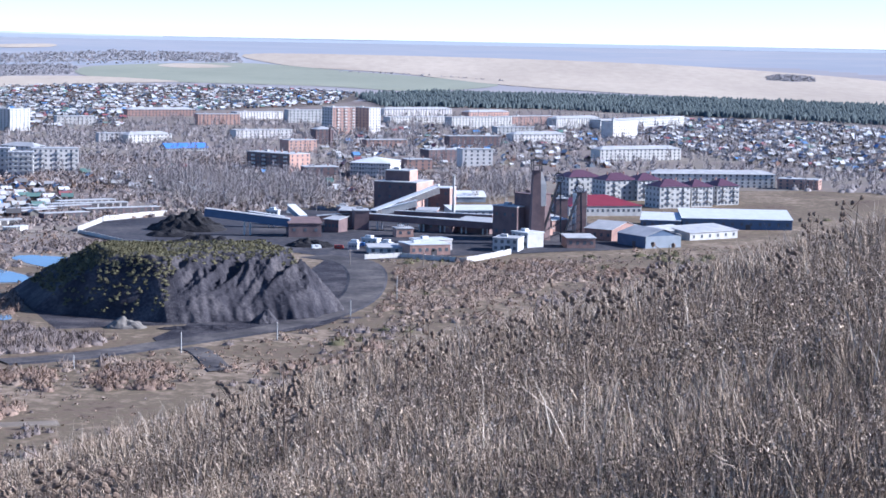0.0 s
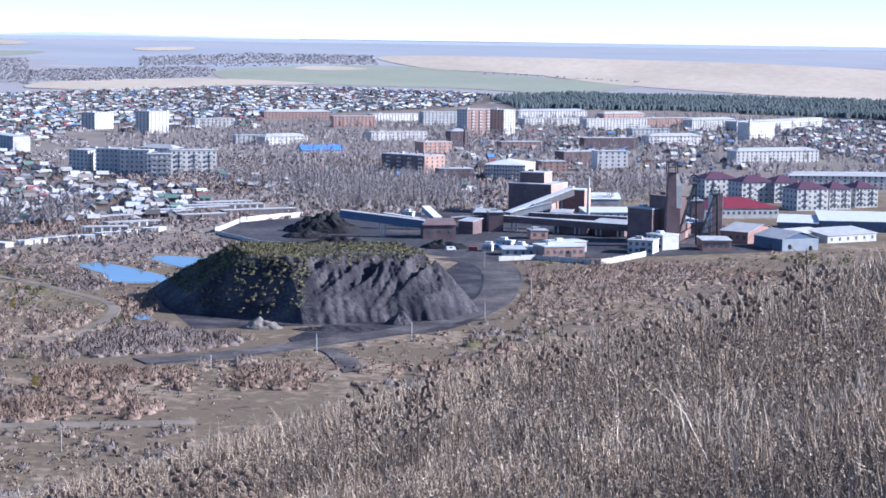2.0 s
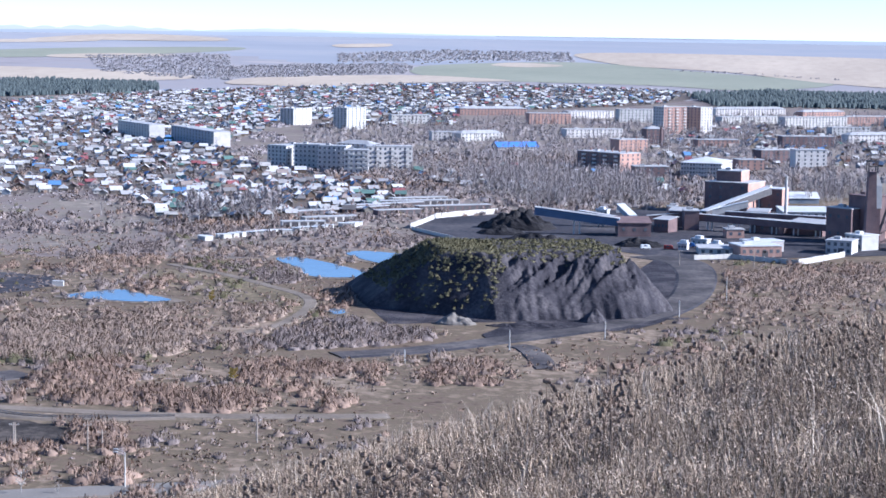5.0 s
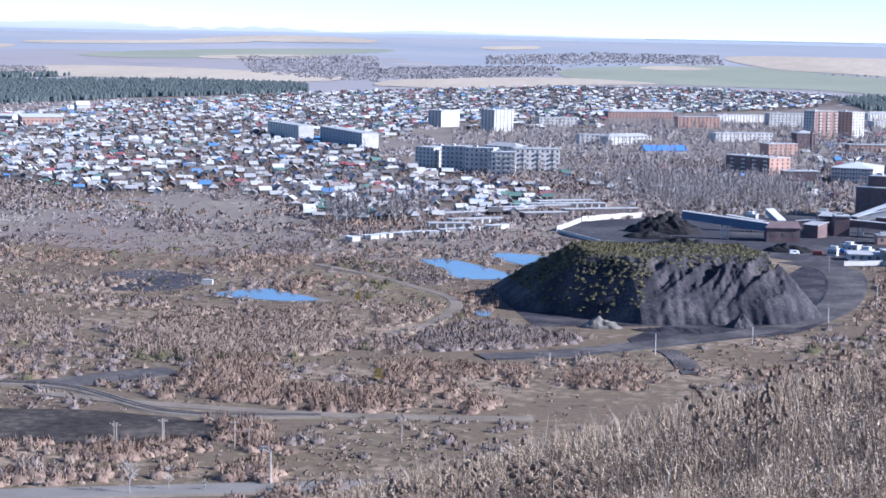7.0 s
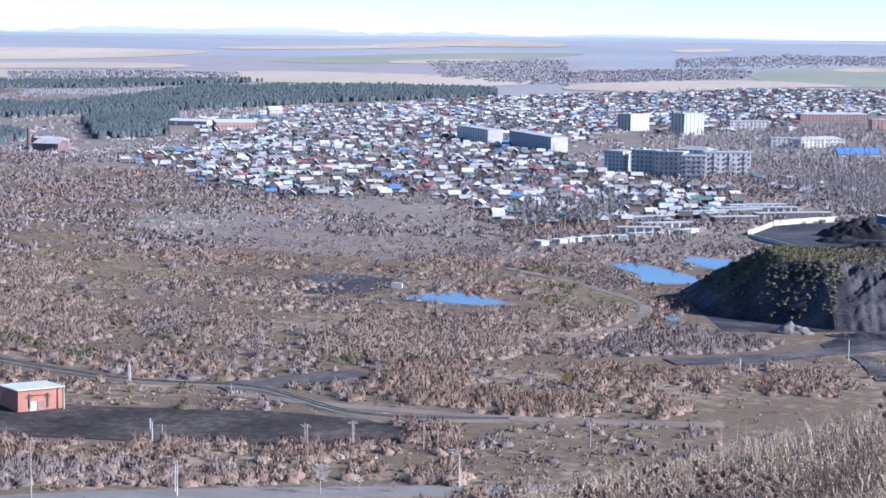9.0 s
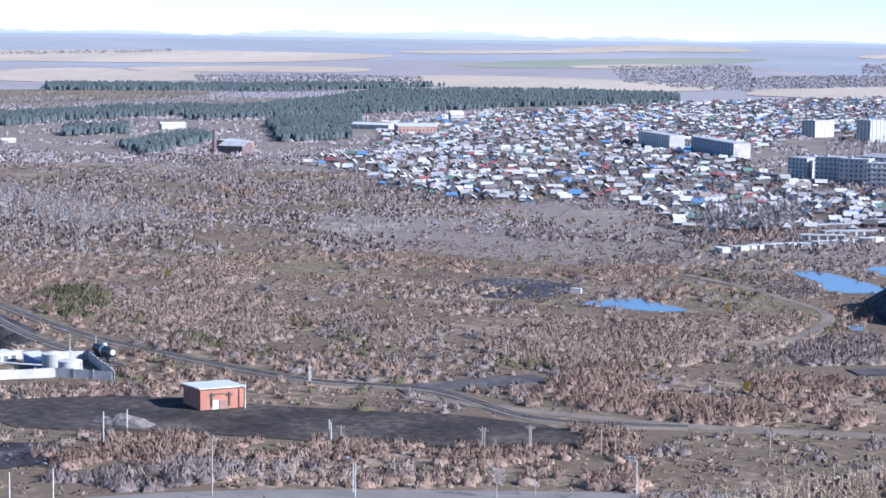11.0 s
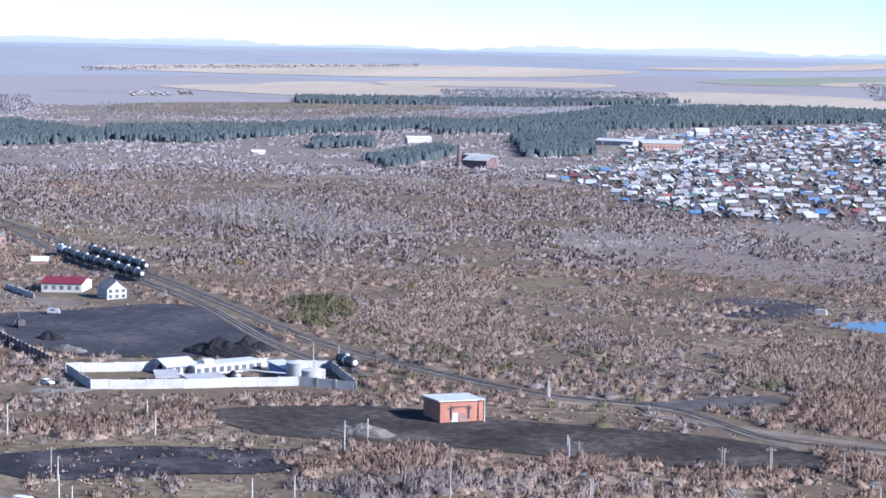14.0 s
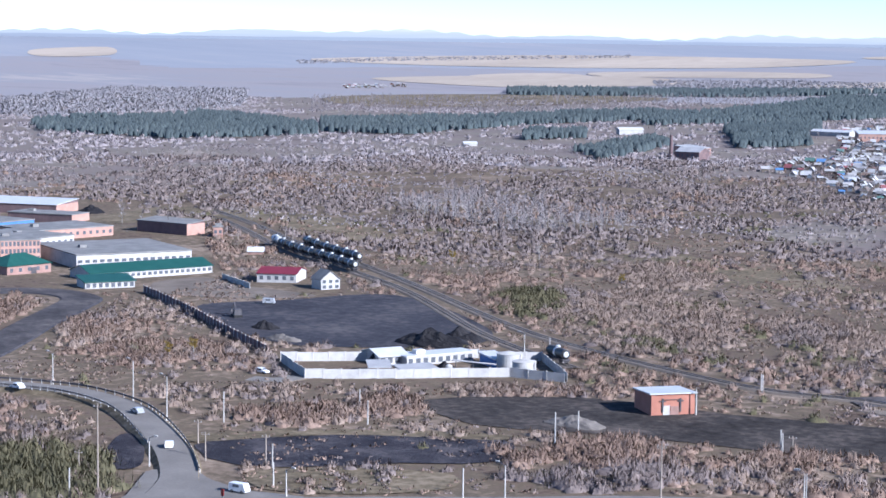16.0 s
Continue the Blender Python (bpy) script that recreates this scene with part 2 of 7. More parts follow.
RED_PAINT = mat("red paint", [(0.24, 0.03, 0.025), (0.32, 0.05, 0.04)], 0.8, rough=0.5)
BLUE_PAINT = mat("blue paint", [(0.06, 0.15, 0.38), (0.10, 0.22, 0.48)], 0.8, rough=0.5)
CAR_WHITE = mat("white car paint", [(0.68, 0.68, 0.68), (0.78, 0.78, 0.78)], 1.0, rough=0.3, spec=0.5)
CAR_GREY = mat("silver car paint", [(0.30, 0.31, 0.33), (0.38, 0.39, 0.41)], 1.0, rough=0.3, spec=0.5)
RUBBER = mat("black rubber", [(0.015, 0.015, 0.015), (0.03, 0.03, 0.03)], 3.0)
ROCK = mat("pale rubble", [(0.09, 0.08, 0.073), (0.15, 0.133, 0.12), (0.22, 0.195, 0.175)], 0.4, 2.5, vary="island")


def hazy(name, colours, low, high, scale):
    """Far land with its haze painted in as glowing colour, banded by height."""
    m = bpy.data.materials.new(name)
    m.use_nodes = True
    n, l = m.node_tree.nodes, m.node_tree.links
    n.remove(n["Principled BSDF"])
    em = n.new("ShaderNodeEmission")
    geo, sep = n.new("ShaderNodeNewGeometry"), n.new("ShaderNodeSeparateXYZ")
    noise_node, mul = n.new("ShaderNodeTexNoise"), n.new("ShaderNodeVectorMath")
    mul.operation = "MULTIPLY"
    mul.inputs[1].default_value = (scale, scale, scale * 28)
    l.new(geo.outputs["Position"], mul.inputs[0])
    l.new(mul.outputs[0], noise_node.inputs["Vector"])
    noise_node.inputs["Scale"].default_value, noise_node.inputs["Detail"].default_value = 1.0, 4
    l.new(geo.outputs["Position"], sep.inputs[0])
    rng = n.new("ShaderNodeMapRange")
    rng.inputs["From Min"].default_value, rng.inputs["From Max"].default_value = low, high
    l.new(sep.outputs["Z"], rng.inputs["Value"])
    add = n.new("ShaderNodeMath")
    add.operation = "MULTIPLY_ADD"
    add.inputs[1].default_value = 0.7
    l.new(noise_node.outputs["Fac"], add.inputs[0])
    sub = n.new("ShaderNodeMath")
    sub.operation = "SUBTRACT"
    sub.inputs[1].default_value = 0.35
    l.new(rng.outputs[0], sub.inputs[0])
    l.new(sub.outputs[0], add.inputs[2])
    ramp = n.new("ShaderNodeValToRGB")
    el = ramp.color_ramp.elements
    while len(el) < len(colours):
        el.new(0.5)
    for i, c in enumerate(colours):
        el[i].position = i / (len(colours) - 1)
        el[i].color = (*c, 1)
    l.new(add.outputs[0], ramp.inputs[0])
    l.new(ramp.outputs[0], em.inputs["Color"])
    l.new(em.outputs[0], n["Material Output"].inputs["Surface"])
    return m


# both glow without being lamps: pale blue distance haze put into the colour
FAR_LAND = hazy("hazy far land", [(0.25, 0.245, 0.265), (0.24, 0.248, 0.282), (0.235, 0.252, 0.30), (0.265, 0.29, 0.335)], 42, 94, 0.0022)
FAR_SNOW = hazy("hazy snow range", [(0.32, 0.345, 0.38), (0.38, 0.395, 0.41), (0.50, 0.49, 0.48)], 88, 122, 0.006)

# ---- ground shape ----
PLAIN = 2400.0
rng = np.random.default_rng(7)


def hill(x, y):
    """The dome of the hill that the viewer stands on."""
    d2 = x * x + y * y
    return EYE - 1.55 + 0.303 * x - 0.060 * y - 0.00145 * d2


def gz(x, y):
    """Ground height; works on numbers and arrays."""
    x, y = np.asarray(x, float), np.asarray(y, float)
    r = np.hypot(x, y)
    far = EYE * np.maximum(r / PLAIN - 1, 0) ** 2
    fade = np.clip((r - 300) / 80, 0, 1) * np.clip((2600 - r) / 600, 0, 1)
    wave = 0.35 * (np.sin(x / 37 + 1) + np.sin(y / 29 + x / 71) + np.sin((x - y) / 53 + 2)) * fade
    plain = far + wave
    up = hill(x, y)
    return plain + 0.5 * ((up - plain) + np.sqrt((up - plain) ** 2 + 1.0)) - 0.0


def mesh_np(name, verts, tris, material):
    """A triangle mesh from arrays."""
    me = bpy.data.meshes.new(name)
    verts, tris = np.asarray(verts, np.float32), np.asarray(tris, np.int32)
    me.vertices.add(len(verts))
    me.vertices.foreach_set("co", verts.ravel())
    k = tris.shape[1]
    me.loops.add(tris.size)
    me.loops.foreach_set("vertex_index", tris.ravel())
    me.polygons.add(len(tris))
    me.polygons.foreach_set("loop_start", np.arange(0, tris.size, k, dtype=np.int32))
    me.materials.append(material)
    me.update(calc_edges=True)
    return me


class Geo:
    """Gathers the corners and faces of one mesh."""

    def __init__(self):
        self.v, self.f = [], []

    def add(self, verts, faces):
        o = len(self.v)
        self.v += [tuple(p) for p in verts]
        self.f += [tuple(i + o for i in q) for q in faces]
        return self

    def box(self, x0, y0, z0, x1, y1, z1):
        return self.add([(x0, y0, z0), (x1, y0, z0), (x1, y1, z0), (x0, y1, z0), (x0, y0, z1), (x1, y0, z1), (x1, y1, z1), (x0, y1, z1)],
                        [(0, 3, 2, 1), (4, 5, 6, 7), (0, 1, 5, 4), (1, 2, 6, 5), (2, 3, 7, 6), (3, 0, 4, 7)])

    def bar(self, a, b, w, h=None):
        """A square bar from a to b."""
        a, b = Vector(a), Vector(b)
        ax = (b - a).normalized()
        side = ax.cross(Vector((0, 0, 1)))
        side = side.normalized() if side.length > 0.01 else Vector((1, 0, 0))
        up = side.cross(ax)
        h = h or w
        q = [(-w / 2, -h / 2), (w / 2, -h / 2), (w / 2, h / 2), (-w / 2, h / 2)]
        return self.add([p + side * s + up * u for p in (a, b) for s, u in q], [(0, 1, 2, 3), (7, 6, 5, 4), (0, 4, 5, 1), (1, 5, 6, 2), (2, 6, 7, 3), (3, 7, 4, 0)])

    def tube(self, a, b, r0, r1=None, n=10):
        """A round bar, tapered if r1 is given."""
        a, b = Vector(a), Vector(b)
        r1 = r0 if r1 is None else r1
        ax = (b - a).normalized()
        side = ax.cross(Vector((0, 0, 1)))
        side = side.normalized() if side.length > 0.01 else Vector((1, 0, 0))
        up = side.cross(ax)
        ring = lambda p, r: [p + (side * math.cos(2 * math.pi * i / n) + up * math.sin(2 * math.pi * i / n)) * r for i in range(n)]
        faces = [(i, (i + 1) % n, n + (i + 1) % n, n + i) for i in range(n)] + [tuple(range(n - 1, -1, -1)), tuple(range(n, 2 * n))]
        return self.add(ring(a, r0) + ring(b, r1), faces)

    def gable(self, w, d, z, rise, over=0.4, thick=0.15):
        """Two roof slopes on a w by d plan, ridge along x."""
        w2, d2 = w / 2 + over, d / 2 + over
        zl = z - rise * over / (d / 2)
        for s in (-1, 1):
            p = [(-w2, s * d2, zl), (w2, s * d2, zl), (w2, 0, z + rise), (-w2, 0, z + rise)]
            self.add(p + [(x, y, q + thick) for x, y, q in p], [(0, 1, 2, 3), (7, 6, 5, 4), (0, 4, 5, 1), (1, 5, 6, 2), (2, 6, 7, 3), (3, 7, 4, 0)])
        return self

    def hip(self, w, d, z, rise, over=0.5):
        w2, d2 = w / 2 + over, d / 2 + over
        rl = max(w2 - d2, 0.3)
        v = [(-w2, -d2, z), (w2, -d2, z), (w2, d2, z), (-w2, d2, z), (-rl, 0, z + rise), (rl, 0, z + rise)]
        return self.add(v, [(0, 1, 5, 4), (1, 2, 5), (2, 3, 4, 5), (3, 0, 4), (3, 2, 1, 0)])

    def gable_walls(self, w, d, h, rise):
        w2, d2 = w / 2, d / 2
        v = [(-w2, -d2, 0), (w2, -d2, 0), (w2, d2, 0), (-w2, d2, 0), (-w2, -d2, h), (w2, -d2, h), (w2, d2, h), (-w2, d2, h), (-w2, 0, h + rise), (w2, 0, h + rise)]
        return self.add(v, [(0, 3, 2, 1), (0, 1, 5, 4), (2, 3, 7, 6), (1, 2, 6, 9, 5), (3, 0, 4, 8, 7)])

    def mesh(self, name, material):
        me = bpy.data.meshes.new(name)
        me.from_pydata(self.v, [], self.f)
        me.materials.append(material)
        me.update()
        return me


def part(name, geo, material, parent, label="", at=None):
    """One mesh object under a thing or a part."""
    ob = new(name, geo if isinstance(geo, bpy.types.Mesh) else geo.mesh(name, material))
    ob.parent = parent
    if at is not None:
        ob.matrix_local = at
    if label:
        ob["label"] = label
    return ob


def thing(name, at, label, category, group="", kind=""):
    ob = new(name)
    ob.empty_display_size = 0.5
    ob.matrix_world = at
    return tagged(ob, label, category, group, kind)


def stand(x, y, turn=0, sink=0.0):
    return pose(x, y, float(gz(x, y)) - sink, 0, 0, turn)


def smooth(points, closed=False, steps=6):
    """A Catmull-Rom line through plan points."""
    p = [np.array(q, float) for q in points]
    n = len(p)
    out = []
    for i in range(n if closed else n - 1):
        g = (lambda k: p[k % n]) if closed else (lambda k: p[min(max(k, 0), n - 1)])
        a, b, c, d = g(i - 1), g(i), g(i + 1), g(i + 2)
        for s in range(steps):
            t = s / steps
            out.append(0.5 * (2 * b + (c - a) * t + (2 * a - 5 * b + 4 * c - d) * t * t + (3 * b - a - 3 * c + d) * t ** 3))
    if not closed:
        out.append(p[-1])
    return out


def inside(poly, x, y):
    """Which of the plan points lie in the polygon."""
    poly = np.asarray(poly, float)
    x, y = np.asarray(x), np.asarray(y)
    res = np.zeros(x.shape, bool)
    j = len(poly) - 1
    for i in range(len(poly)):
        xi, yi, xj, yj = *poly[i], *poly[j]
        hit = ((yi > y) != (yj > y)) & (x < (xj - xi) * (y - yi) / (yj - yi + 1e-12) + xi)
        res ^= hit
        j = i
    return res


def sheet(name, poly, material, lift=0.12, edge=14.0, rounded=True, label="", category="", wobble=0.0):
    """A patch of ground laid on the terrain."""
    pts = smooth(poly, True, 5) if rounded else [np.array(q, float) for q in poly]
    bm = bmesh.new()
    vs = []
    for i, p in enumerate(pts):
        w = wobble * math.sin(i * 2.3) if wobble else 0
        vs.append(bm.verts.new((p[0] + w, p[1] + w * 0.6, 0)))
    f = bm.faces.new(vs)
    bmesh.ops.triangulate(bm, faces=[f])
    for _ in range(7):
        long = [e for e in bm.edges if e.calc_length() > edge]
        if not long:
            break
        bmesh.ops.subdivide_edges(bm, edges=long, cuts=1)
        bmesh.ops.triangulate(bm, faces=[q for q in bm.faces if len(q.verts) > 3])
    for v in bm.verts:
        v.co.z = float(gz(v.co.x, v.co.y)) + lift
    bmesh.ops.recalc_face_normals(bm, faces=bm.faces)
    if sum(q.normal.z for q in bm.faces) < 0:
        bmesh.ops.reverse_faces(bm, faces=bm.faces)
    me = bpy.data.meshes.new(name)
    bm.to_mesh(me)
    bm.free()
    me.materials.append(material)
    return tagged(new(name, me), label, category, kind="structure")


def ribbon(name, line, width, material, lift=0.2, label="", category="", rise=None, skirt=0.0, steps=6, up_slope=None):
    """A road or track along a plan line, with sloping shoulders."""
    pts = smooth(line, False, steps)
    g = Geo()
    rows = []
    for i, p in enumerate(pts):
        a, b = pts[max(i - 1, 0)], pts[min(i + 1, len(pts) - 1)]
        d = (b - a) / max(np.linalg.norm(b - a), 1e-6)
        n = np.array([-d[1], d[0]])
        up = rise(i / (len(pts) - 1)) if rise else 0.0
        w = width(i / (len(pts) - 1)) if callable(width) else width
        z = float(gz(*p)) + lift + up
        s = skirt + 1.6 * up
        row = [(*(p + n * (w / 2 + s)), z - up - lift - 0.3), (*(p + n * w / 2), z), (*p, z + 0.06), (*(p - n * w / 2), z), (*(p - n * (w / 2 + s)), z - up - lift - 0.3)]
        rows.append(row)
    g.v = [q for r in rows for q in r]
    for i in range(len(rows) - 1):
        for k in range(4):
            g.f.append((i * 5 + k, (i + 1) * 5 + k, (i + 1) * 5 + k + 1, i * 5 + k + 1))
    me = g.mesh(name, material)
    me.materials.append(EARTH if up_slope is None else up_slope)
    for i, q in enumerate(me.polygons):
        q.material_index = 1 if i % 4 in (0, 3) else 0
    return tagged(new(name, me), label, category, kind="structure")


# ---- the ground, one sheet out to the horizon ----
def build_ground():
    radii = [0.0]
    r = 1.0
    while r < 60:
        radii.append(r)
        r *= 1.05
    while r < 340:
        radii.append(r)
        r += 4
    while r < 2400:
        radii.append(r)
        r += 11
    while r < 4830:
        radii.append(r)
        r += 30
    front = np.radians(np.arange(-58, 22.01, 0.8))
    back = np.radians(np.arange(26, 298.01, 4))
    az = np.concatenate([front, back])
    n = len(az)
    rr, aa = np.meshgrid(radii[1:], az, indexing="ij")
    x, y = rr * np.sin(aa), rr * np.cos(aa)
    v = np.stack([x, y, gz(x, y)], -1).reshape(-1, 3)
    v = np.vstack([v, [[0, 0, float(gz(0, 0))]]])
    m = len(radii) - 1
    i, j = np.meshgrid(np.arange(m - 1), np.arange(n), indexing="ij")
    a, b = i * n + j, i * n + (j + 1) % n
    quads = np.stack([a, a + n, b + n, b], -1).reshape(-1, 4)
    fan = [(len(v) - 1, k, (k + 1) % n) for k in range(n)]
    tri = np.vstack([quads[:, [0, 1, 2]], quads[:, [0, 2, 3]]])
    tri = np.vstack([tri, fan])
    me = mesh_np("ground", v, tri, GROUND)
    me.materials.append(HILLSIDE)
    me.materials.append(HAZED_PLOUGH)
    me.materials.append(HAZED_MEADOW)
    me.materials.append(HAZE_BLUE_LAND)
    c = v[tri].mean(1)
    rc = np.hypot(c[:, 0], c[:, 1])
    # ground colour steps paler, then bluer with distance as painted haze
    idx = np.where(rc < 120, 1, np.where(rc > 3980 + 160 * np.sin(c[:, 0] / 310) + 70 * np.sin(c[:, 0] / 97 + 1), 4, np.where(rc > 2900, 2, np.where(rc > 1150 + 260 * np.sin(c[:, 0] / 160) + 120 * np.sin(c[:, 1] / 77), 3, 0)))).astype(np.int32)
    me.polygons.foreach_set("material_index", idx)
    me.polygons.foreach_set("use_smooth", np.ones(len(tri), bool))
    return tagged(new("ground", me), "brown autumn plain reaching far fields at the horizon", "ground", kind="structure")


build_ground()


def ring_wall(name, radius, az0, az1, low, top, material, label):
    """An upright backdrop strip of far land standing behind the plain."""
    a = np.radians(np.arange(az0, az1, 0.06))
    reach = radius(np.degrees(a)) if callable(radius) else radius
    x, y = reach * np.sin(a), reach * np.cos(a)
    z1 = top(np.degrees(a))
    n = len(a)
    v = np.vstack([np.stack([x, y, np.full(n, low)], 1), np.stack([x, y, z1], 1)])
    i = np.arange(n - 1)
    tri = np.vstack([np.stack([i, i + 1, n + i + 1], 1), np.stack([i, n + i + 1, n + i], 1)])
    return tagged(new(name, mesh_np(name, v, tri, material)), label, "backdrop", kind="structure")


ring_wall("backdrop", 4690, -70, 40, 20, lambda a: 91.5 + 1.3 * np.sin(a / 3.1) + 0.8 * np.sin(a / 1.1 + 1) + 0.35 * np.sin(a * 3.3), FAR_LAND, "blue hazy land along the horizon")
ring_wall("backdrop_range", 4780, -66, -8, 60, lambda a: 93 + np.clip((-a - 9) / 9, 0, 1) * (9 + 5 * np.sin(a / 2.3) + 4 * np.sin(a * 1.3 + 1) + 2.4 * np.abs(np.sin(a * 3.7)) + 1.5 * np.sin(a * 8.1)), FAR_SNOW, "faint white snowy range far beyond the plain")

# ---- fields and patches of ground ----
def field(name, poly, material, lift, label):
    return sheet(name, poly, material, lift, edge=60, label=label, category="field")


field("field", [(-430, 4260), (-171, 4330), (252, 4266), (585, 4073), (850, 3634), (703, 3000), (414, 3182), (108, 3466), (-96, 3787), (-299, 3930)], PALE_FIELD, 0.7, "pale harvested stubble field beyond the town")
field("field", [(-677, 3755), (-416, 3994), (-182, 3811), (90, 3512), (-45, 3238), (-216, 3333), (-565, 3402)], GREEN_FIELD, 0.6, "dull green winter wheat field")
field("field", [(-858, 3113), (-648, 3427), (-480, 3362), (-594, 3244), (-701, 3051)], PALE_FIELD, 0.7, "narrow straw-yellow field behind the village")
field("field", [(-1515, 2981), (-1532, 3305), (-1270, 3390), (-986, 3295), (-998, 3110), (-1245, 3059)], PALE_FIELD, 0.7, "straw-yellow field behind the pine wood")
field("field", [(-2244, 2739), (-2108, 3002), (-1903, 3117), (-1762, 2999), (-1886, 2718), (-2084, 2676)], PALE_FIELD, 0.7, "pale strip field under haze")
field("field", [(-2823, 2194), (-2828, 2518), (-2534, 2590), (-2133, 2267), (-2131, 1897), (-2192, 1703)], HAZED_PLOUGH, 0.7, "brown ploughed field")
field("field", [(-2704, 3093), (-2413, 3581), (-1869, 3844), (-1946, 3490), (-2380, 3143)], PALE_FIELD, 0.7, "faint far field strip")
field("field", [(-1909, 2228), (-1783, 2503), (-1552, 2590), (-1561, 2300), (-1661, 2028)], OLIVE, 0.9, "rough pale meadow between the woods")

field("field", [(-1864, 4000), (-1526, 4232), (-1502, 4168), (-1828, 3923)], PALE_FIELD, 0.7, "thin pale field strip under haze")
field("field", [(-1543, 4281), (-1384, 4406), (-1245, 4390), (-1236, 4336), (-1380, 4269), (-1526, 4232)], PALE_FIELD, 0.8, "pinkish stubble strip near the horizon")
field("field", [(-1413, 3758), (-1311, 3870), (-1196, 3885), (-1252, 3767), (-1365, 3690)], PALE_FIELD, 0.7, "small pale field among far woods")
field("field", [(-973, 4348), (-871, 4417), (-854, 4332), (-942, 4267)], PALE_FIELD, 0.7, "small straw-coloured field near the horizon")
field("field", [(-1638, 3670), (-1467, 3966), (-1156, 4168), (-1160, 4007), (-1461, 3640)], GREEN_FIELD, 0.5, "dull olive pasture under haze")
field("field", [(-846, 3053), (-869, 3278), (-653, 3469), (-484, 3413), (-466, 3348), (-653, 3220)], PALE_FIELD, 0.9, "straw-yellow field behind the village roofs")
field("field", [(-2068, 3178), (-1915, 3371), (-1733, 3442), (-1687, 3327), (-1860, 3173), (-1987, 3090)], PALE_FIELD, 0.8, "long pale field beyond the pine belt")
field("field", [(-1626, 4213), (-1490, 4445), (-1269, 4437), (-1240, 4337), (-1433, 4318), (-1572, 4145)], PALE_FIELD, 0.6, "pinkish far hillside field")
field("field", [(-3238, 2822), (-3206, 3000), (-3027, 2839), (-3077, 2696)], PALE_FIELD, 0.7, "pale field on the far rise")
field("field", [(-2173, 2919), (-2093, 3112), (-1878, 2970), (-1829, 2873), (-1900, 2792)], PALE_FIELD, 0.9, "straw field behind the far pine belt")
field("field", [(-1608, 3082), (-1516, 3259), (-1465, 3150), (-1562, 3034)], PALE_FIELD, 0.9, "small straw field by the wood")
field("field", [(-553, 3848), (-521, 3935), (-428, 3900), (-423, 3848), (-493, 3801)], PALE_FIELD, 0.9, "narrow pale field by the far hamlet")

PONDS = [
    [(-199, 783), (-192, 793), (-171, 774), (-155, 754), (-156, 744), (-171, 746)],
    [(-176, 810), (-170, 822), (-145, 813), (-137, 800), (-143, 782), (-158, 787)],
    [(-242, 655), (-236, 666), (-228, 674), (-220, 668), (-203, 654), (-211, 647), (-223, 648), (-236, 651)],
    [(-146, 646), (-142, 649), (-139, 639), (-142, 636)],
    [(-182, 757), (-172, 772), (-155, 752), (-157, 741), (-173, 737)],
]
for poly in PONDS:
    mid = np.mean(poly, 0)
    bank = [tuple(mid + (np.array(p) - mid) * 1.22) for p in poly]
    sheet("pond_bank", bank, EARTH, 0.16, 8, label="bare earth bank round a pond", category="bank", wobble=0.8)
    sheet("water", poly, WATER, 0.3, 400, label="still blue pond water", category="pond")

YARD = [(-171, 931), (-169, 989), (-139, 1023), (-61, 1093), (59, 1060), (95, 922), (50, 883), (13, 865), (-35, 840), (-73, 868), (-141, 882)]
sheet("coal_yard", YARD, COAL, 0.15, 14, label="black coal-dusted mine yard", category="yard")
DARK_FIELD = [(-309, 396), (-282, 427), (-239, 431), (-188, 441), (-157, 433), (-161, 417), (-194, 403), (-246, 390), (-279, 379)]
sheet("coal_ground", DARK_FIELD, CINDER, 0.18, 12, label="black coal waste ground", category="ground", wobble=1.0)
DEPOT = [(-474, 483), (-464, 517), (-441, 551), (-375, 515), (-358, 485), (-378, 458), (-406, 446)]
sheet("depot_yard", DEPOT, COAL, 0.15, 12, label="blue-black coal depot yard", category="yard")
GULLY = [(-313, 319), (-305, 335), (-290, 350), (-263, 364), (-253, 352), (-270, 326), (-291, 310)]
sheet("gully_bank", GULLY, SPOIL, 0.2, 10, label="dark shale bank of a creek", category="bank", wobble=0.8)
sheet("gully_bank", [(-297, 343), (-284, 359), (-262, 368), (-250, 347), (-266, 332), (-284, 324)], SPOIL, 0.24, 10, label="dark shale bank of a creek", category="bank", wobble=0.8)
sheet("verge", [(-284, 306), (-272, 321), (-251, 331), (-242, 321), (-252, 306), (-271, 297)], OLIVE, 0.2, 12, label="green-brown grass verge", category="verge")
sheet("verge", [(-322, 325), (-299, 352), (-265, 373), (-262, 367), (-295, 347), (-315, 321)], OLIVE, 0.25, 12, label="yellow-green grass strip above the creek", category="verge")
sheet("slag_patch", [(-300, 685), (-289, 710), (-260, 698), (-255, 676), (-272, 653)], COAL, 0.15, 12, label="grey slag patch by the pond", category="ground", wobble=2)
sheet("clearing", [(-481, 752), (-424, 741), (-352, 706), (-286, 650), (-333, 655), (-412, 689)], OLIVE, 0.12, 20, label="open dry meadow on the plain", category="meadow", wobble=3)
sheet("clearing", [(-230, 737), (-192, 714), (-161, 676), (-154, 633), (-195, 678), (-235, 697)], OLIVE, 0.12, 20, label="flat grass beside the ponds", category="meadow", wobble=3)
sheet("clearing", [(-722, 653), (-770, 765), (-681, 783), (-577, 720), (-603, 694), (-687, 730)], OLIVE, 0.12, 20, label="pale grass slope behind the railway", category="meadow", wobble=3)
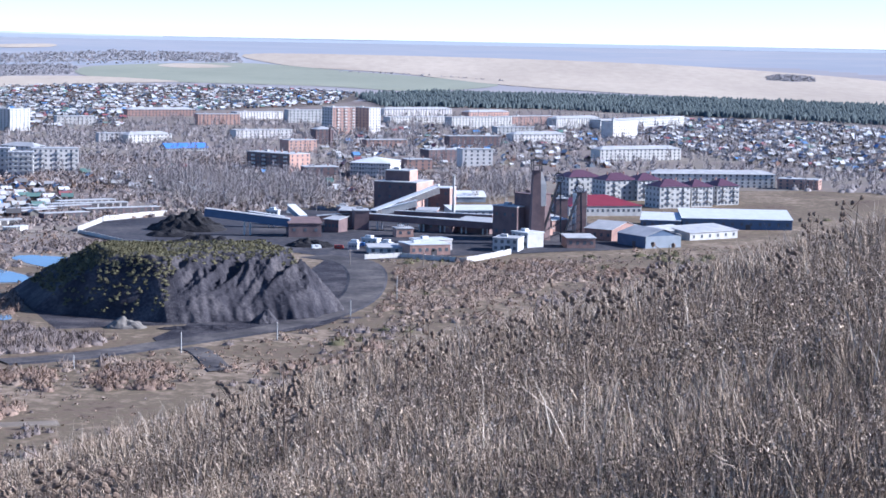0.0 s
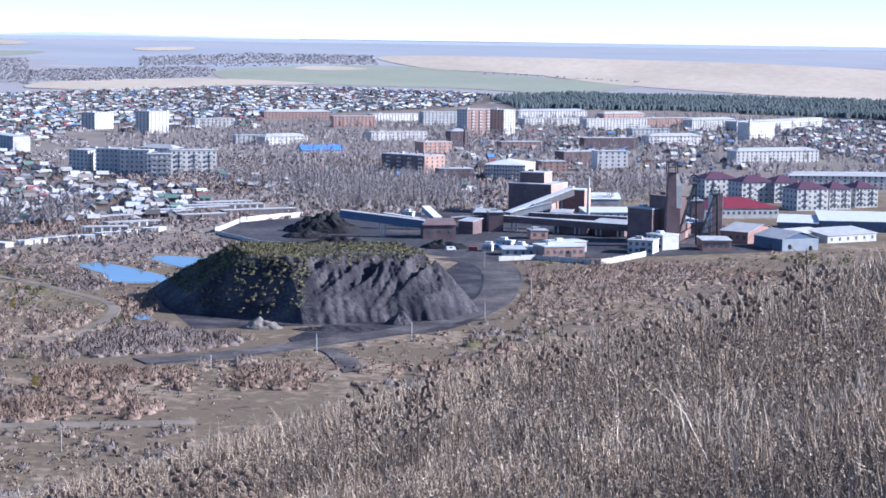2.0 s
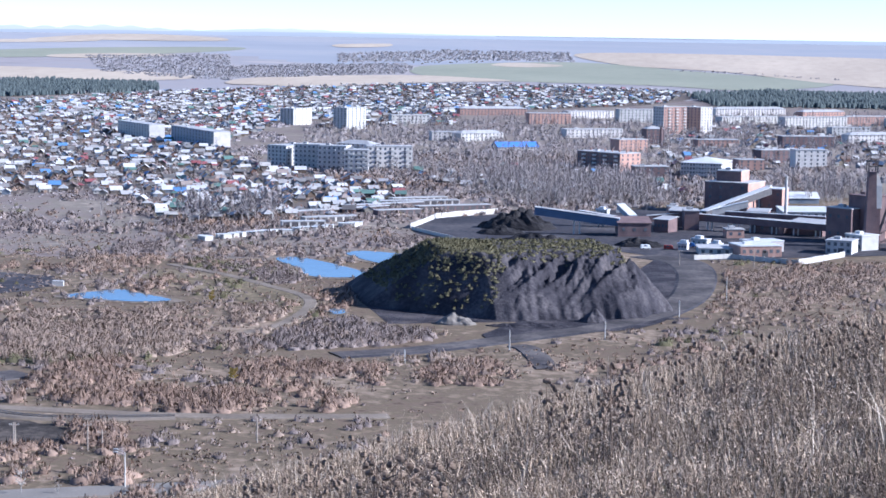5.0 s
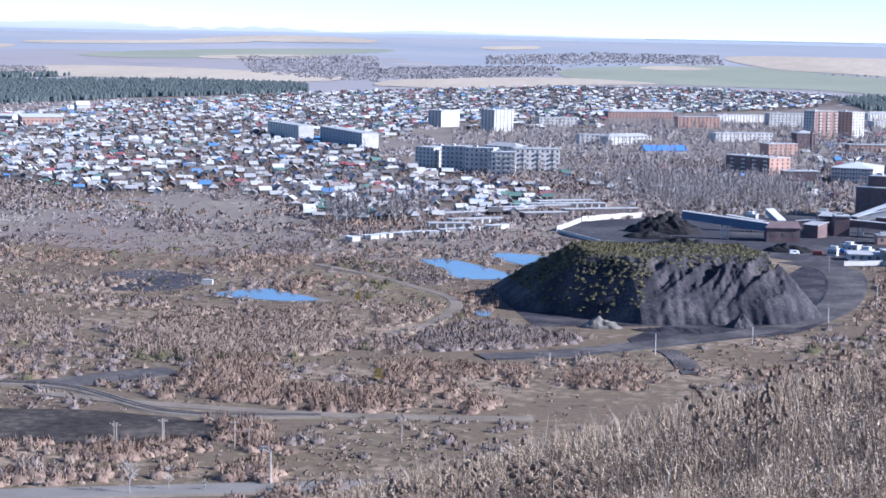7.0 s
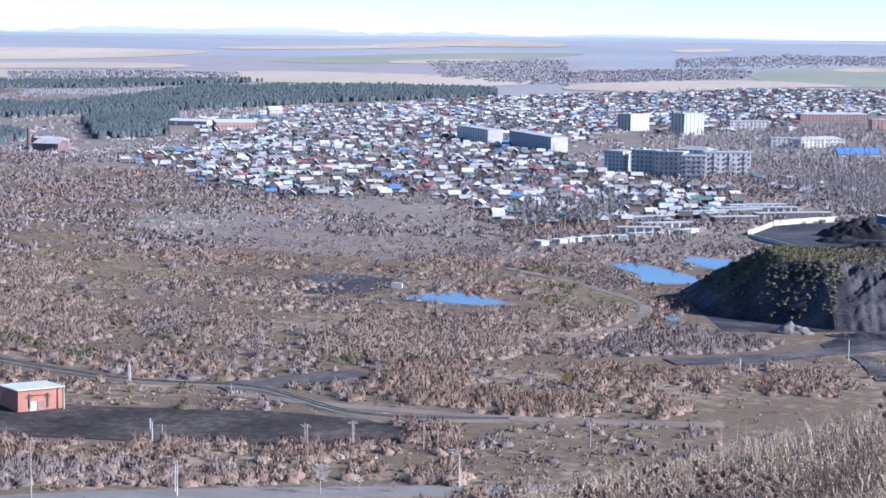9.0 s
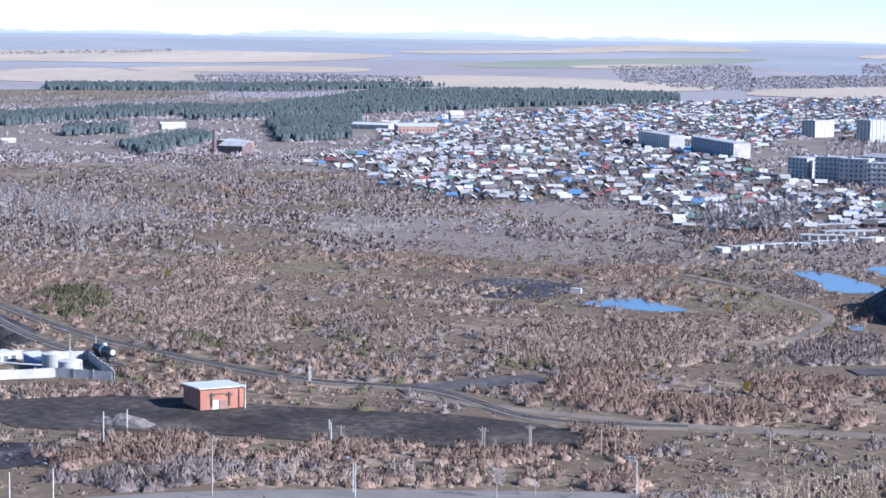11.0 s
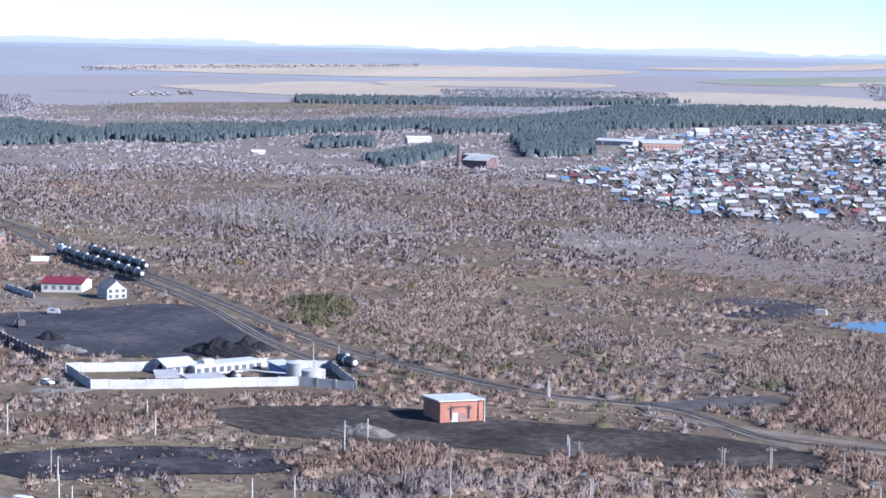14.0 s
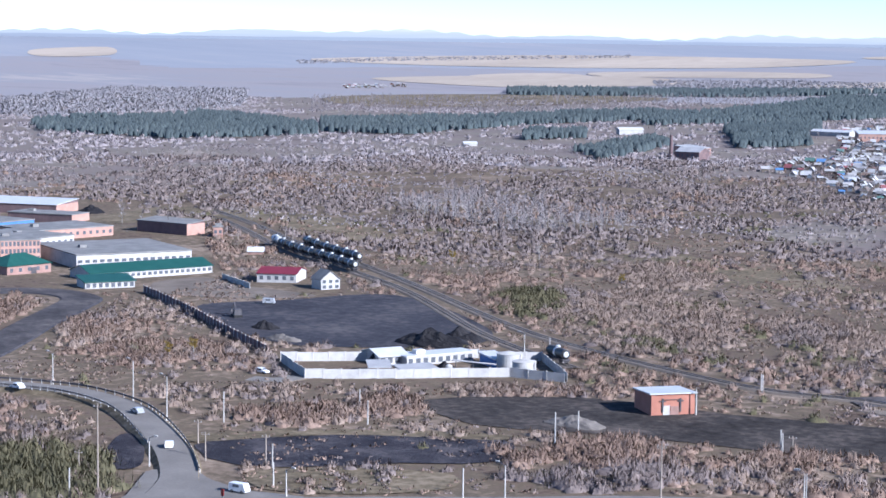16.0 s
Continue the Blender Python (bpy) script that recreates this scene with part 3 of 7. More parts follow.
sheet("forecourt", [(-535, 523), (-534, 549), (-500, 538), (-463, 533), (-473, 515), (-505, 502)], EARTH, 0.16, 14, label="trodden earth forecourt of the works", category="yard")

# ---- roads and tracks ----
HIGHWAY = [(-134, 379), (-180, 354), (-207, 335), (-226, 317), (-266, 285), (-272, 271), (-276, 252)]
ribbon("road", [(-92, 398)] + HIGHWAY, 9, ASPHALT, 0.3, "grey asphalt main road under the hill", "road", skirt=1.5)
FLYOVER = [(-279, 277), (-295, 296), (-318, 315), (-351, 336), (-376, 343), (-393, 341), (-410, 334), (-422, 318)]
RISE = lambda s: 0.7 * min(max((s - 0.03) / 0.22, 0), 1) ** 1.2
ribbon("road", FLYOVER, lambda s: 8.0 + 5 * max(0, 0.12 - s) / 0.12, ASPHALT, 0.35, "curving asphalt road on an embankment", "road", rise=RISE, skirt=0.8, up_slope=OLIVE)
sheet("junction", [(-302, 293), (-301, 299), (-296, 301), (-286, 296), (-274, 293), (-260, 296), (-254, 286), (-283, 261), (-290, 276)], ASPHALT, 0.42, 20, rounded=False, label="asphalt road junction apron", category="road")
ribbon("road", [(-431, 339), (-452, 376), (-481, 418), (-503, 452), (-517, 471), (-533, 477), (-547, 473), (-561, 457)], 13, DARK_ROAD, 0.4, "dark coal-stained haul road", "road", skirt=1.5, up_slope=COAL)
HAUL = [(-54, 851), (-38, 831), (-30, 786), (-29, 723), (-36, 673), (-48, 638), (-63, 615), (-82, 594), (-103, 572), (-124, 557)]
ribbon("road", HAUL, lambda s: 17 - 8 * min(s * 1.6, 1), DARK_ROAD, 0.3, "black dirt haul road round the spoil heap", "road", skirt=3, up_slope=COAL)
ribbon("track", [(-91, 470), (-123, 460), (-147, 455), (-178, 453), (-197, 454), (-216, 457)], 5, EARTH, 0.25, "pale dirt track", "track", skirt=0.5)
ribbon("track", [(-222, 464), (-212, 475), (-204, 486), (-195, 498)], 12, DARK_ROAD, 0.25, "dark dirt track", "track", skirt=0.5, up_slope=DARK_ROAD)
ribbon("track", [(-235, 755), (-204, 728), (-180, 701), (-162, 678), (-154, 651), (-153, 613), (-160, 588)], 4, EARTH, 0.25, "grassy wheel track by the ponds", "track", skirt=0.5)
ribbon("track", [(-61, 549), (-70, 579), (-75, 586)], 7, DARK_ROAD, 0.25, "short dark spur track", "track", skirt=0.5, up_slope=DARK_ROAD)
ribbon("track", [(-363, 391), (-356, 394), (-356, 403)], 7, ASPHALT, 0.2, "grey drive to the walled depot", "track", skirt=0.5)

TRACK_A = [(-736, 765), (-649, 706), (-576, 658), (-520, 624), (-449, 574), (-372, 523), (-314, 493), (-252, 467), (-212, 466), (-175, 445), (-140, 454)]
TRACK_B = [(-693, 724), (-581, 646), (-528, 615), (-479, 584), (-433, 553), (-369, 504), (-327, 478), (-309, 467)]
for line in (TRACK_A, TRACK_B):
    ribbon("railway_track", line, 4.5, GRAVEL, 0.35, "ballasted single railway track", "railway", skirt=1.2)
    pts = smooth(line, False, 8)
    for side in (-0.76, 0.76):
        g = Geo()
        last = None
        for i in range(len(pts) - 1):
            d = (pts[i + 1] - pts[i]) / np.linalg.norm(pts[i + 1] - pts[i])
            n = np.array([-d[1], d[0]]) * side
            a, b = pts[i] + n, pts[i + 1] + n
            g.bar((*a, float(gz(*a)) + 0.55), (*b, float(gz(*b)) + 0.55), 0.12, 0.18)
        tagged(new("rail", g.mesh("rail", STEEL)), "long worn steel rail on the ballast", "rail", kind="structure")

# ---- guard rails of the flyover ----
def guard_rail(line, offset, rise, name="guard_rail"):
    pts = smooth(line, False, 6)
    root = thing(name, pose(*pts[0], 0), "grey steel road guard rail on short posts", "guard rail")
    n_all = len(pts)
    post_mesh = Geo().box(-0.09, -0.09, 0, 0.09, 0.09, 1.05).mesh("post", CONCRETE)
    here = []
    for i, p in enumerate(pts):
        a, b = pts[max(i - 1, 0)], pts[min(i + 1, n_all - 1)]
        d = (b - a) / np.linalg.norm(b - a)
        q = p + np.array([-d[1], d[0]]) * offset
        here.append((q[0] - pts[0][0], q[1] - pts[0][1], float(gz(*p)) + 0.3 + rise(i / (n_all - 1))))
    for a, b in zip(here, here[1:]):
        part("beam", Geo().bar((a[0], a[1], a[2] + 0.75), (b[0], b[1], b[2] + 0.75), 0.12, 0.45), DARK_STEEL if offset < 0 else STEEL, root)
        gap = math.dist(a, b)
        for k in range(max(1, int(gap / 3))):
            s = k / max(1, int(gap / 3))
            part("post", post_mesh, None, root, at=pose(*(a[j] + (b[j] - a[j]) * s for j in range(3))))


# a flat dark sheet beside the road at the culvert
sheet("culvert_bank", [(-323, 301), (-334, 316), (-328, 317), (-310, 300), (-307, 293), (-313, 292)], SPOIL, 0.25, 8, label="flat dark patch below the road bridge", category="bank")
guard_rail(FLYOVER[1:], -4.3, RISE)
guard_rail(FLYOVER[2:], 4.3, RISE)

# ---- spoil heap ----
def spoil_heap():
    a, b = np.array((-121, 619), float), np.array((-25, 655), float)
    along = (b - a) / np.linalg.norm(b - a)
    back = np.array([-along[1], along[0]])
    length, depth, top = float(np.linalg.norm(b - a)), 100.0, 20.0
    nu, nv = 240, 150
    u, v = np.meshgrid(np.linspace(0, 1, nu), np.linspace(0, 1, nv), indexing="ij")
    lu, lv = u * length, v * depth
    # front foot line bows towards the viewer
    foot = 3 + 40 * np.clip(1 - u / 0.36, 0, 1) + 22 * np.clip((u - 0.86) / 0.14, 0, 1) + 1.6 * np.sin(u * 23)
    ragged = 2.2 * np.sin(lu * 0.33) + 1.3 * np.sin(lu * 0.81 + 1) + 0.9 * np.sin(lu * 1.7)
    cut = np.clip((u - 0.36) / 0.1, 0, 1)
    run = 23 + 1 * cut
    front = np.clip((lv - foot + ragged * 0.5 * cut) / (run + ragged * cut), 0, 1)
    left = np.clip(lu / (length * 0.26), 0, 1)
    right = np.clip((length - lu) / (length * 0.15), 0, 1)
    rear = np.clip((depth - lv) / 22, 0, 1)
    h = top * np.minimum(np.minimum(front ** 0.9, left ** 0.85), np.minimum(right ** 0.8, rear))
    gully = np.zeros_like(h)
    for k in range(nu):
        for j in range(nv):
            s = noise.noise((lu[k, j] * 0.11 - lv[k, j] * 0.10, lv[k, j] * 0.04, 3.0))
            s2 = noise.noise((lu[k, j] * 0.45, lv[k, j] * 0.16, 7.0))
            s3 = noise.noise((lu[k, j] * 1.1, lv[k, j] * 0.9, 1.0))
            s4 = noise.noise((lu[k, j] * 0.24 - lv[k, j] * 0.20, lv[k, j] * 0.10, 11.0))
            gully[k, j] = 6.8 * abs(s) ** 0.75 + 3.2 * abs(s4) ** 0.8 + 1.2 * abs(s2) + 0.8 * s3
    slope = np.clip(h / top, 0, 1) * (1 - 0.85 * (np.clip((lv - foot - run) / 10, 0, 1) * (right > 0.99) * (left > 0.99)))
    h = h - gully * slope * (0.25 + 0.75 * cut) * 0.9
    h = np.where((u <= 0) | (u >= 1) | (v <= 0) | (v >= 1), -0.6, np.maximum(h, -0.6))
    x = a[0] + along[0] * lu + back[0] * lv
    y = a[1] + along[1] * lu + back[1] * lv
    z = gz(x, y) + h
    i, j = np.meshgrid(np.arange(nu - 1), np.arange(nv - 1), indexing="ij")
    k = i * nv + j
    quads = np.stack([k, k + nv, k + nv + 1, k + 1], -1).reshape(-1, 4)
    vv = np.stack([x, y, z], -1).reshape(-1, 3)
    me = mesh_np("spoil_heap", vv, quads, SPOIL)
    tagged(new("spoil_heap", me), "high black shale spoil heap with an eroded cut face", "spoil heap", kind="structure")
    # scrub standing on the top and the shaded flank
    pick = rng.integers(0, nu * nv, 12000)
    uu, vvv = u.ravel()[pick], v.ravel()[pick]
    fr = front.ravel()[pick]
    keep = ((uu < 0.44 - 0.1 * (1 - fr)) & (fr > 0.08) & (rng.random(len(uu)) < 0.35 + 0.65 * fr) | (fr > 0.98) & (rng.random(len(uu)) < 0.5)) & (uu > 0.06) & (uu < 0.93) & (vvv < 0.9)
    return vv[pick[keep]][:2000]


sheet("heap_apron", [(-88, 604), (-63, 612), (-40, 630), (-30, 680), (-28, 749), (-33, 815), (-49, 838), (-58, 719)], SPOIL, 0.2, 8, label="black trodden shale at the foot of the heap", category="ground", wobble=0.6)
HEAP_SCRUB = spoil_heap()
HEAP_PLAN = [(-135, 629), (-78, 606), (-27, 663), (-21, 797), (-55, 864), (-140, 814)]


def pile(name, x, y, rx, ry, h, material, label, seed, turn=0, category="coal mound"):
    """A loose heap with a ragged foot and crest."""
    nr, na = 14, 40
    g = Geo()
    for i in range(nr + 1):
        for k in range(na):
            s, a = i / nr, 2 * math.pi * k / na
            wob = 1 + 0.22 * noise.noise((math.cos(a) * 1.7, math.sin(a) * 1.7, seed))
            px, py = rx * s * wob * math.cos(a), ry * s * wob * math.sin(a)
            z = h * (1 - s) ** 0.8 * (1 + 0.5 * noise.noise((px * 0.3, py * 0.3, seed + 3))) + 0.45 * noise.noise((px * 0.8, py * 0.8, seed))
            g.v.append((px, py, max(z, 0) if i < nr else -0.4))
    for i in range(nr):
        for k in range(na):
            g.f.append((i * na + k, (i + 1) * na + k, (i + 1) * na + (k + 1) % na, i * na + (k + 1) % na))
    ob = new(name, g.mesh(name, material))
    ob.matrix_world = stand(x, y, turn)
    return tagged(ob, label, category)


pile("coal_mound", *(-122, 954), 20, 13, 9.5, COAL_PILE, "tall black coal pile in the mine yard", 1)
pile("coal_mound", *(-127, 925), 12, 8, 4, COAL_PILE, "low black coal pile in the mine yard", 2)
pile("coal_mound", *(-107, 890), 19, 8, 4.5, COAL_PILE, "long black coal pile in the mine yard", 3)
pile("coal_mound", *(-60, 891), 12, 7, 4.0, COAL_PILE, "small black coal pile near the sheds", 4)
pile("coal_mound", *(-367, 477), 15, 7, 5, COAL_PILE, "ragged black coal pile in the depot", 5)
pile("coal_mound", *(-366, 490), 8, 6, 4, COAL_PILE, "small black coal heap in the depot", 6)
pile("coal_mound", *(-425, 465), 5, 4, 2.6, COAL_PILE, "small cone of coal in the depot", 7)
pile("coal_mound", *(-771, 709), 9, 6, 4, COAL_PILE, "grey coal heap behind the works", 8)
pile("rubble_mound", *(-100, 625), 6.5, 4, 3.6, ROCK, "pale broken rock at the foot of the heap", 9, category="rubble")
pile("rubble_mound", *(-57, 640), 5, 4, 4.5, SPOIL, "dark boulder heap at the foot of the cut", 10, category="rubble")
pile("rubble_mound", *(-75, 623), 16, 3, 1.6, SPOIL, "low line of dark broken rubble", 11, category="rubble")
pile("rubble_mound", *(-405, 451), 7, 3, 2, ROCK, "broken pale rubble by the depot", 12, category="rubble")
pile("rubble_mound", *(-260, 394), 9, 4, 2.5, ROCK, "grey rubble dumped on coal ground", 13, category="rubble")


# ---- fences ----
def fence(line, height, panel, material, label, name="panel_fence", gap_posts=True, lean=0.0):
    """A wall of separate slabs between posts."""
    root = thing(name, pose(*line[0], 0), label, "fence")
    slab = {}
    post = Geo().box(-0.16, -0.16, -0.3, 0.16, 0.16, height + 0.12).mesh("post", CONCRETE)
    ox, oy = line[0]
    count = 0
    for (x0, y0), (x1, y1) in zip(line, line[1:]):
        d = math.hypot(x1 - x0, y1 - y0)
        n = max(1, round(d / panel))
        w = round(d / n, 2)
        if w not in slab:
            slab[w] = Geo().box(0.14, -0.07, 0.05, w - 0.14, 0.07, height).box(0.14, -0.11, 0.05, w - 0.14, 0.11, 0.4).mesh("panel", material)
        turn = math.degrees(math.atan2(y1 - y0, x1 - x0))
        for k in range(n):
            x, y = x0 + (x1 - x0) * k / n, y0 + (y1 - y0) * k / n
            z = float(gz(x, y))
            count += 1
            part("panel", slab[w], None, root, at=pose(x - ox, y - oy, z - 0.1 + 0.1 * math.sin(count * 1.7), lean * math.sin(count * 2.1), 0, turn))
            if gap_posts:
                part("post", post, None, root, at=pose(x - ox, y - oy, z, 0, 0, turn))
    return root


fence([(-172, 936), (-169, 986)], 2.6, 4, WHITEWASH, "white concrete slab wall of the coal yard")
fence([(-169, 989), (-155, 1012), (-143, 1029)], 2.8, 4, CONCRETE, "grey concrete slab fence of the coal yard")
fence([(-170, 928), (-141, 882), (-99, 874), (-72, 866)], 1.8, 4, CONCRETE, "low grey slab fence on the yard's near side")
fence([(-33, 841), (-18, 851), (10, 833)], 2.2, 4, CONCRETE, "grey slab fence before the mine sheds")
fence([(10, 833), (30, 873)], 2.5, 4, WHITEWASH, "white slab fence by the mine entrance")
COMPOUND = [(-353, 402), (-336, 420), (-323, 436), (-315, 444), (-298, 446)]
fence(COMPOUND, 2.7, 5, WHITEWASH, "bright white concrete wall round the depot")
fence([(-353, 402), (-377, 419)], 2.7, 5, WHITEWASH, "white concrete side wall of the depot")
fence([(-378, 420), (-366, 434), (-354, 448), (-342, 466), (-332, 468)], 2.7, 5, WHITEWASH, "white concrete rear wall of the depot")
fence([(-332, 468), (-325, 474), (-298, 447)], 2.7, 5, WHITEWASH, "white concrete end wall of the depot")
fence([(-516, 500), (-469, 474), (-426, 448), (-405, 436), (-388, 426)], 2.6, 4, SOOT_SHADE_BRICK, "dark weathered slab fence beside the yard", lean=3)
fence([(-525, 550), (-495, 533)], 2.2, 4, CONCRETE, "grey slab fence of the forecourt")


# ---- buildings ----
WINDOWS = {}


def window_mesh(w, h):
    key = (round(w, 1), round(h, 1))
    if key not in WINDOWS:
        WINDOWS[key] = Geo().box(-w / 2, -0.05, -h / 2, w / 2, 0.05, h / 2).mesh("window", GLASS)
    return WINDOWS[key]


def building(name, label, left, right, depth, height, wall=PANEL, roof=GREY_ROOF, shape="flat", floors=0, cols=0, end_cols=0, category="building", group="",
             end_wall=None, balconies=0, door=False, rise=2.0, stacks=0, win=(1.4, 1.5), base=None, single=True):
    """A house whose near front runs on the ground from left to right; walls, roof, windows and trims are parts."""
    left, right = np.array(left, float), np.array(right, float)
    d = right - left
    w = float(np.linalg.norm(d))
    d /= w
    back = np.array([-d[1], d[0]])
    mid = (left + right) / 2 + back * depth / 2
    turn = math.degrees(math.atan2(d[1], d[0]))
    zs = [float(gz(*(mid + d * a * w / 2 + back * b * depth / 2))) for a in (-1, 1) for b in (-1, 1)]
    root = thing(name, pose(mid[0], mid[1], min(zs), 0, 0, turn), label, category, group)
    if shape == "gable":
        part("wall", Geo().gable_walls(w, depth, height, rise), wall, root)
        part("roof", Geo().gable(w, depth, height, rise, 0.5), roof, root)
    elif shape == "gable_end":
        part("wall", Geo().gable_walls(depth, w, height, rise), wall, root, at=pose(0, 0, 0, 0, 0, 90))
        part("roof", Geo().gable(depth, w, height, rise, 0.5), roof, root, at=pose(0, 0, 0, 0, 0, 90))
    elif shape == "hip":
        part("wall", Geo().box(-w / 2, -depth / 2, 0, w / 2, depth / 2, height), wall, root)
        part("roof", Geo().hip(w, depth, height, rise, 0.6), roof, root)
    elif shape == "shed":
        g = Geo()
        w2, d2 = w / 2, depth / 2
        g.add([(-w2, -d2, 0), (w2, -d2, 0), (w2, d2, 0), (-w2, d2, 0), (-w2, -d2, height), (w2, -d2, height), (w2, d2, height + rise), (-w2, d2, height + rise)],
              [(0, 3, 2, 1), (0, 1, 5, 4), (1, 2, 6, 5), (2, 3, 7, 6), (3, 0, 4, 7), (4, 5, 6, 7)])
        part("wall", g, wall, root)
        o = 0.5
        r = Geo().add([(-w2 - o, -d2 - o, height), (w2 + o, -d2 - o, height), (w2 + o, d2 + o, height + rise), (-w2 - o, d2 + o, height + rise),
                       (-w2 - o, -d2 - o, height + 0.3), (w2 + o, -d2 - o, height + 0.3), (w2 + o, d2 + o, height + rise + 0.3), (-w2 - o, d2 + o, height + rise + 0.3)],
                      [(0, 3, 2, 1), (4, 5, 6, 7), (0, 1, 5, 4), (1, 2, 6, 5), (2, 3, 7, 6), (3, 0, 4, 7)])
        part("roof", r, roof, root)
    else:
        part("wall", Geo().box(-w / 2, -depth / 2, 0, w / 2, depth / 2, height), wall, root)
        part("roof", Geo().box(-w / 2 - 0.3, -depth / 2 - 0.3, height, w / 2 + 0.3, depth / 2 + 0.3, height + 0.45).box(-w * 0.3, -1.2, height + 0.45, -w * 0.3 + 3, 1.2, height + 1.6), roof, root)
    if end_wall:
        for s in (-1, 1):
            part("end_wall", Geo().box(s * w / 2 - 0.08 + 0.1 * s, -depth / 2 + 0.02, 0.05, s * w / 2 + 0.08 + 0.1 * s, depth / 2 - 0.02, height - 0.05), end_wall, root)
    if floors and cols:
        step, cell = height / floors, w / cols
        spots = [pose(-w / 2 + cell * (c + 0.5), -depth / 2 - 0.03, step * (f + 0.55)) for f in range(floors) for c in range(cols)]
        if end_cols:
            ce = depth / end_cols
            spots += [pose(s * (w / 2 + 0.03 + (0.2 if end_wall else 0)), -depth / 2 + ce * (c + 0.5), step * (f + 0.55), 0, 0, 90) for s in (-1, 1) for f in range(floors) for c in range(end_cols)]
        ww, wh = min(win[0], cell * 0.62), min(win[1], step * 0.6)
        if single:
            me = window_mesh(ww, wh)
            for s in spots:
                part("window", me, None, root, at=s)
        else:
            g = Geo()
            for s in spots:
                b = Geo().box(-ww / 2, -0.05, -wh / 2, ww / 2, 0.05, wh / 2)
                g.add([s @ Vector(q) for q in b.v], b.f)
            tagged(part("glazing", g, GLASS, root), kind="stuff")
        if balconies:
            me = Geo().box(-1.5, -1.1, -0.1, 1.5, 0, 1.0).mesh("balcony", WHITEWASH)
            for k in range(balconies):
                x = -w / 2 + w * (k + 0.5) / balconies + cell * 0.5
                for f in range(1, floors):
                    part("balcony", me, None, root, at=pose(min(x, w / 2 - 2), -depth / 2, step * f + 0.3))
    if door:
        part("door", Geo().box(-1.3, -0.08, 0, 1.3, 0.06, min(2.8, height * 0.7)), DARK_STEEL, root, at=pose(w * 0.1, -depth / 2, 0))
    for k in range(stacks):
        part("chimney", Geo().box(-0.4, -0.4, 0, 0.4, 0.4, 1.8), BRICK, root, at=pose(-w / 2 + w * (k + 0.5) / stacks, 0, height + (rise * 0.7 if shape in ("hip", "gable") else 0.4)))
    return root


# tall and panel blocks of the town
building("apartment_block", "nine-storey block with brown and white bands", (-110, 1951), (-89, 1971), 16, 26.4, BRICK, GREY_ROOF, floors=9, cols=7, end_cols=4, category="apartment block", end_wall=WHITEWASH, balconies=3)
building("apartment_block", "nine-storey brown brick block beside its twin", (-94, 2006), (-76, 1989), 16, 25.4, ORANGE_BRICK, GREY_ROOF, floors=9, cols=5, end_cols=4, category="apartment block", end_wall=PANEL)
building("apartment_block", "pale nine-storey point block among bare trees", (-480, 1955), (-467, 1979), 18, 16.5, PANEL, GREY_ROOF, floors=9, cols=5, end_cols=4, category="apartment block", end_wall=WHITEWASH)
building("apartment_block", "white nine-storey point block above the village", (-410, 1884), (-396, 1907), 18, 20.7, WHITEWASH, GREY_ROOF, floors=9, cols=5, end_cols=4, category="apartment block")
building("apartment_block", "grey five-storey block with a white end wall", (-585, 1723), (-534, 1656), 14, 12.1, CONCRETE, GREY_ROOF, floors=5, cols=12, category="apartment block", end_wall=WHITEWASH)
# blue front and pale ends paint the shaded and sunlit faces
building("apartment_block", "flat-roofed five-storey block, front coloured blue as shade", (-507, 1632), (-443, 1539), 14, 13.0, BLUE_WALL, GREY_ROOF, floors=5, cols=14, category="apartment block", end_wall=PANEL)
building("apartment_block", "grey slab block at the edge of the village", (-354, 1366), (-338, 1356), 40, 13.6, CONCRETE, GREY_ROOF, floors=5, cols=5, end_cols=8, category="apartment block")
for l, r, tt, lab in (((-330, 1347), (-311, 1344), 15.7, "pale panel block with small balconies"), ((-310, 1332), (-290, 1331), 15.9, "pale five-storey panel block in a stepped row"),
                      ((-284, 1298), (-268, 1301), 15.4, "white-grey panel block standing forward of its row"), ((-275, 1333), (-246, 1343), 16.2, "long pale panel block with white balconies")):
    building("apartment_block", lab, l, r, 14, tt, PANEL, GREY_ROOF, floors=5, cols=max(4, int(math.dist(l, r) / 3.2)), end_cols=3, category="apartment block", group="stepped row of panel blocks", balconies=3)
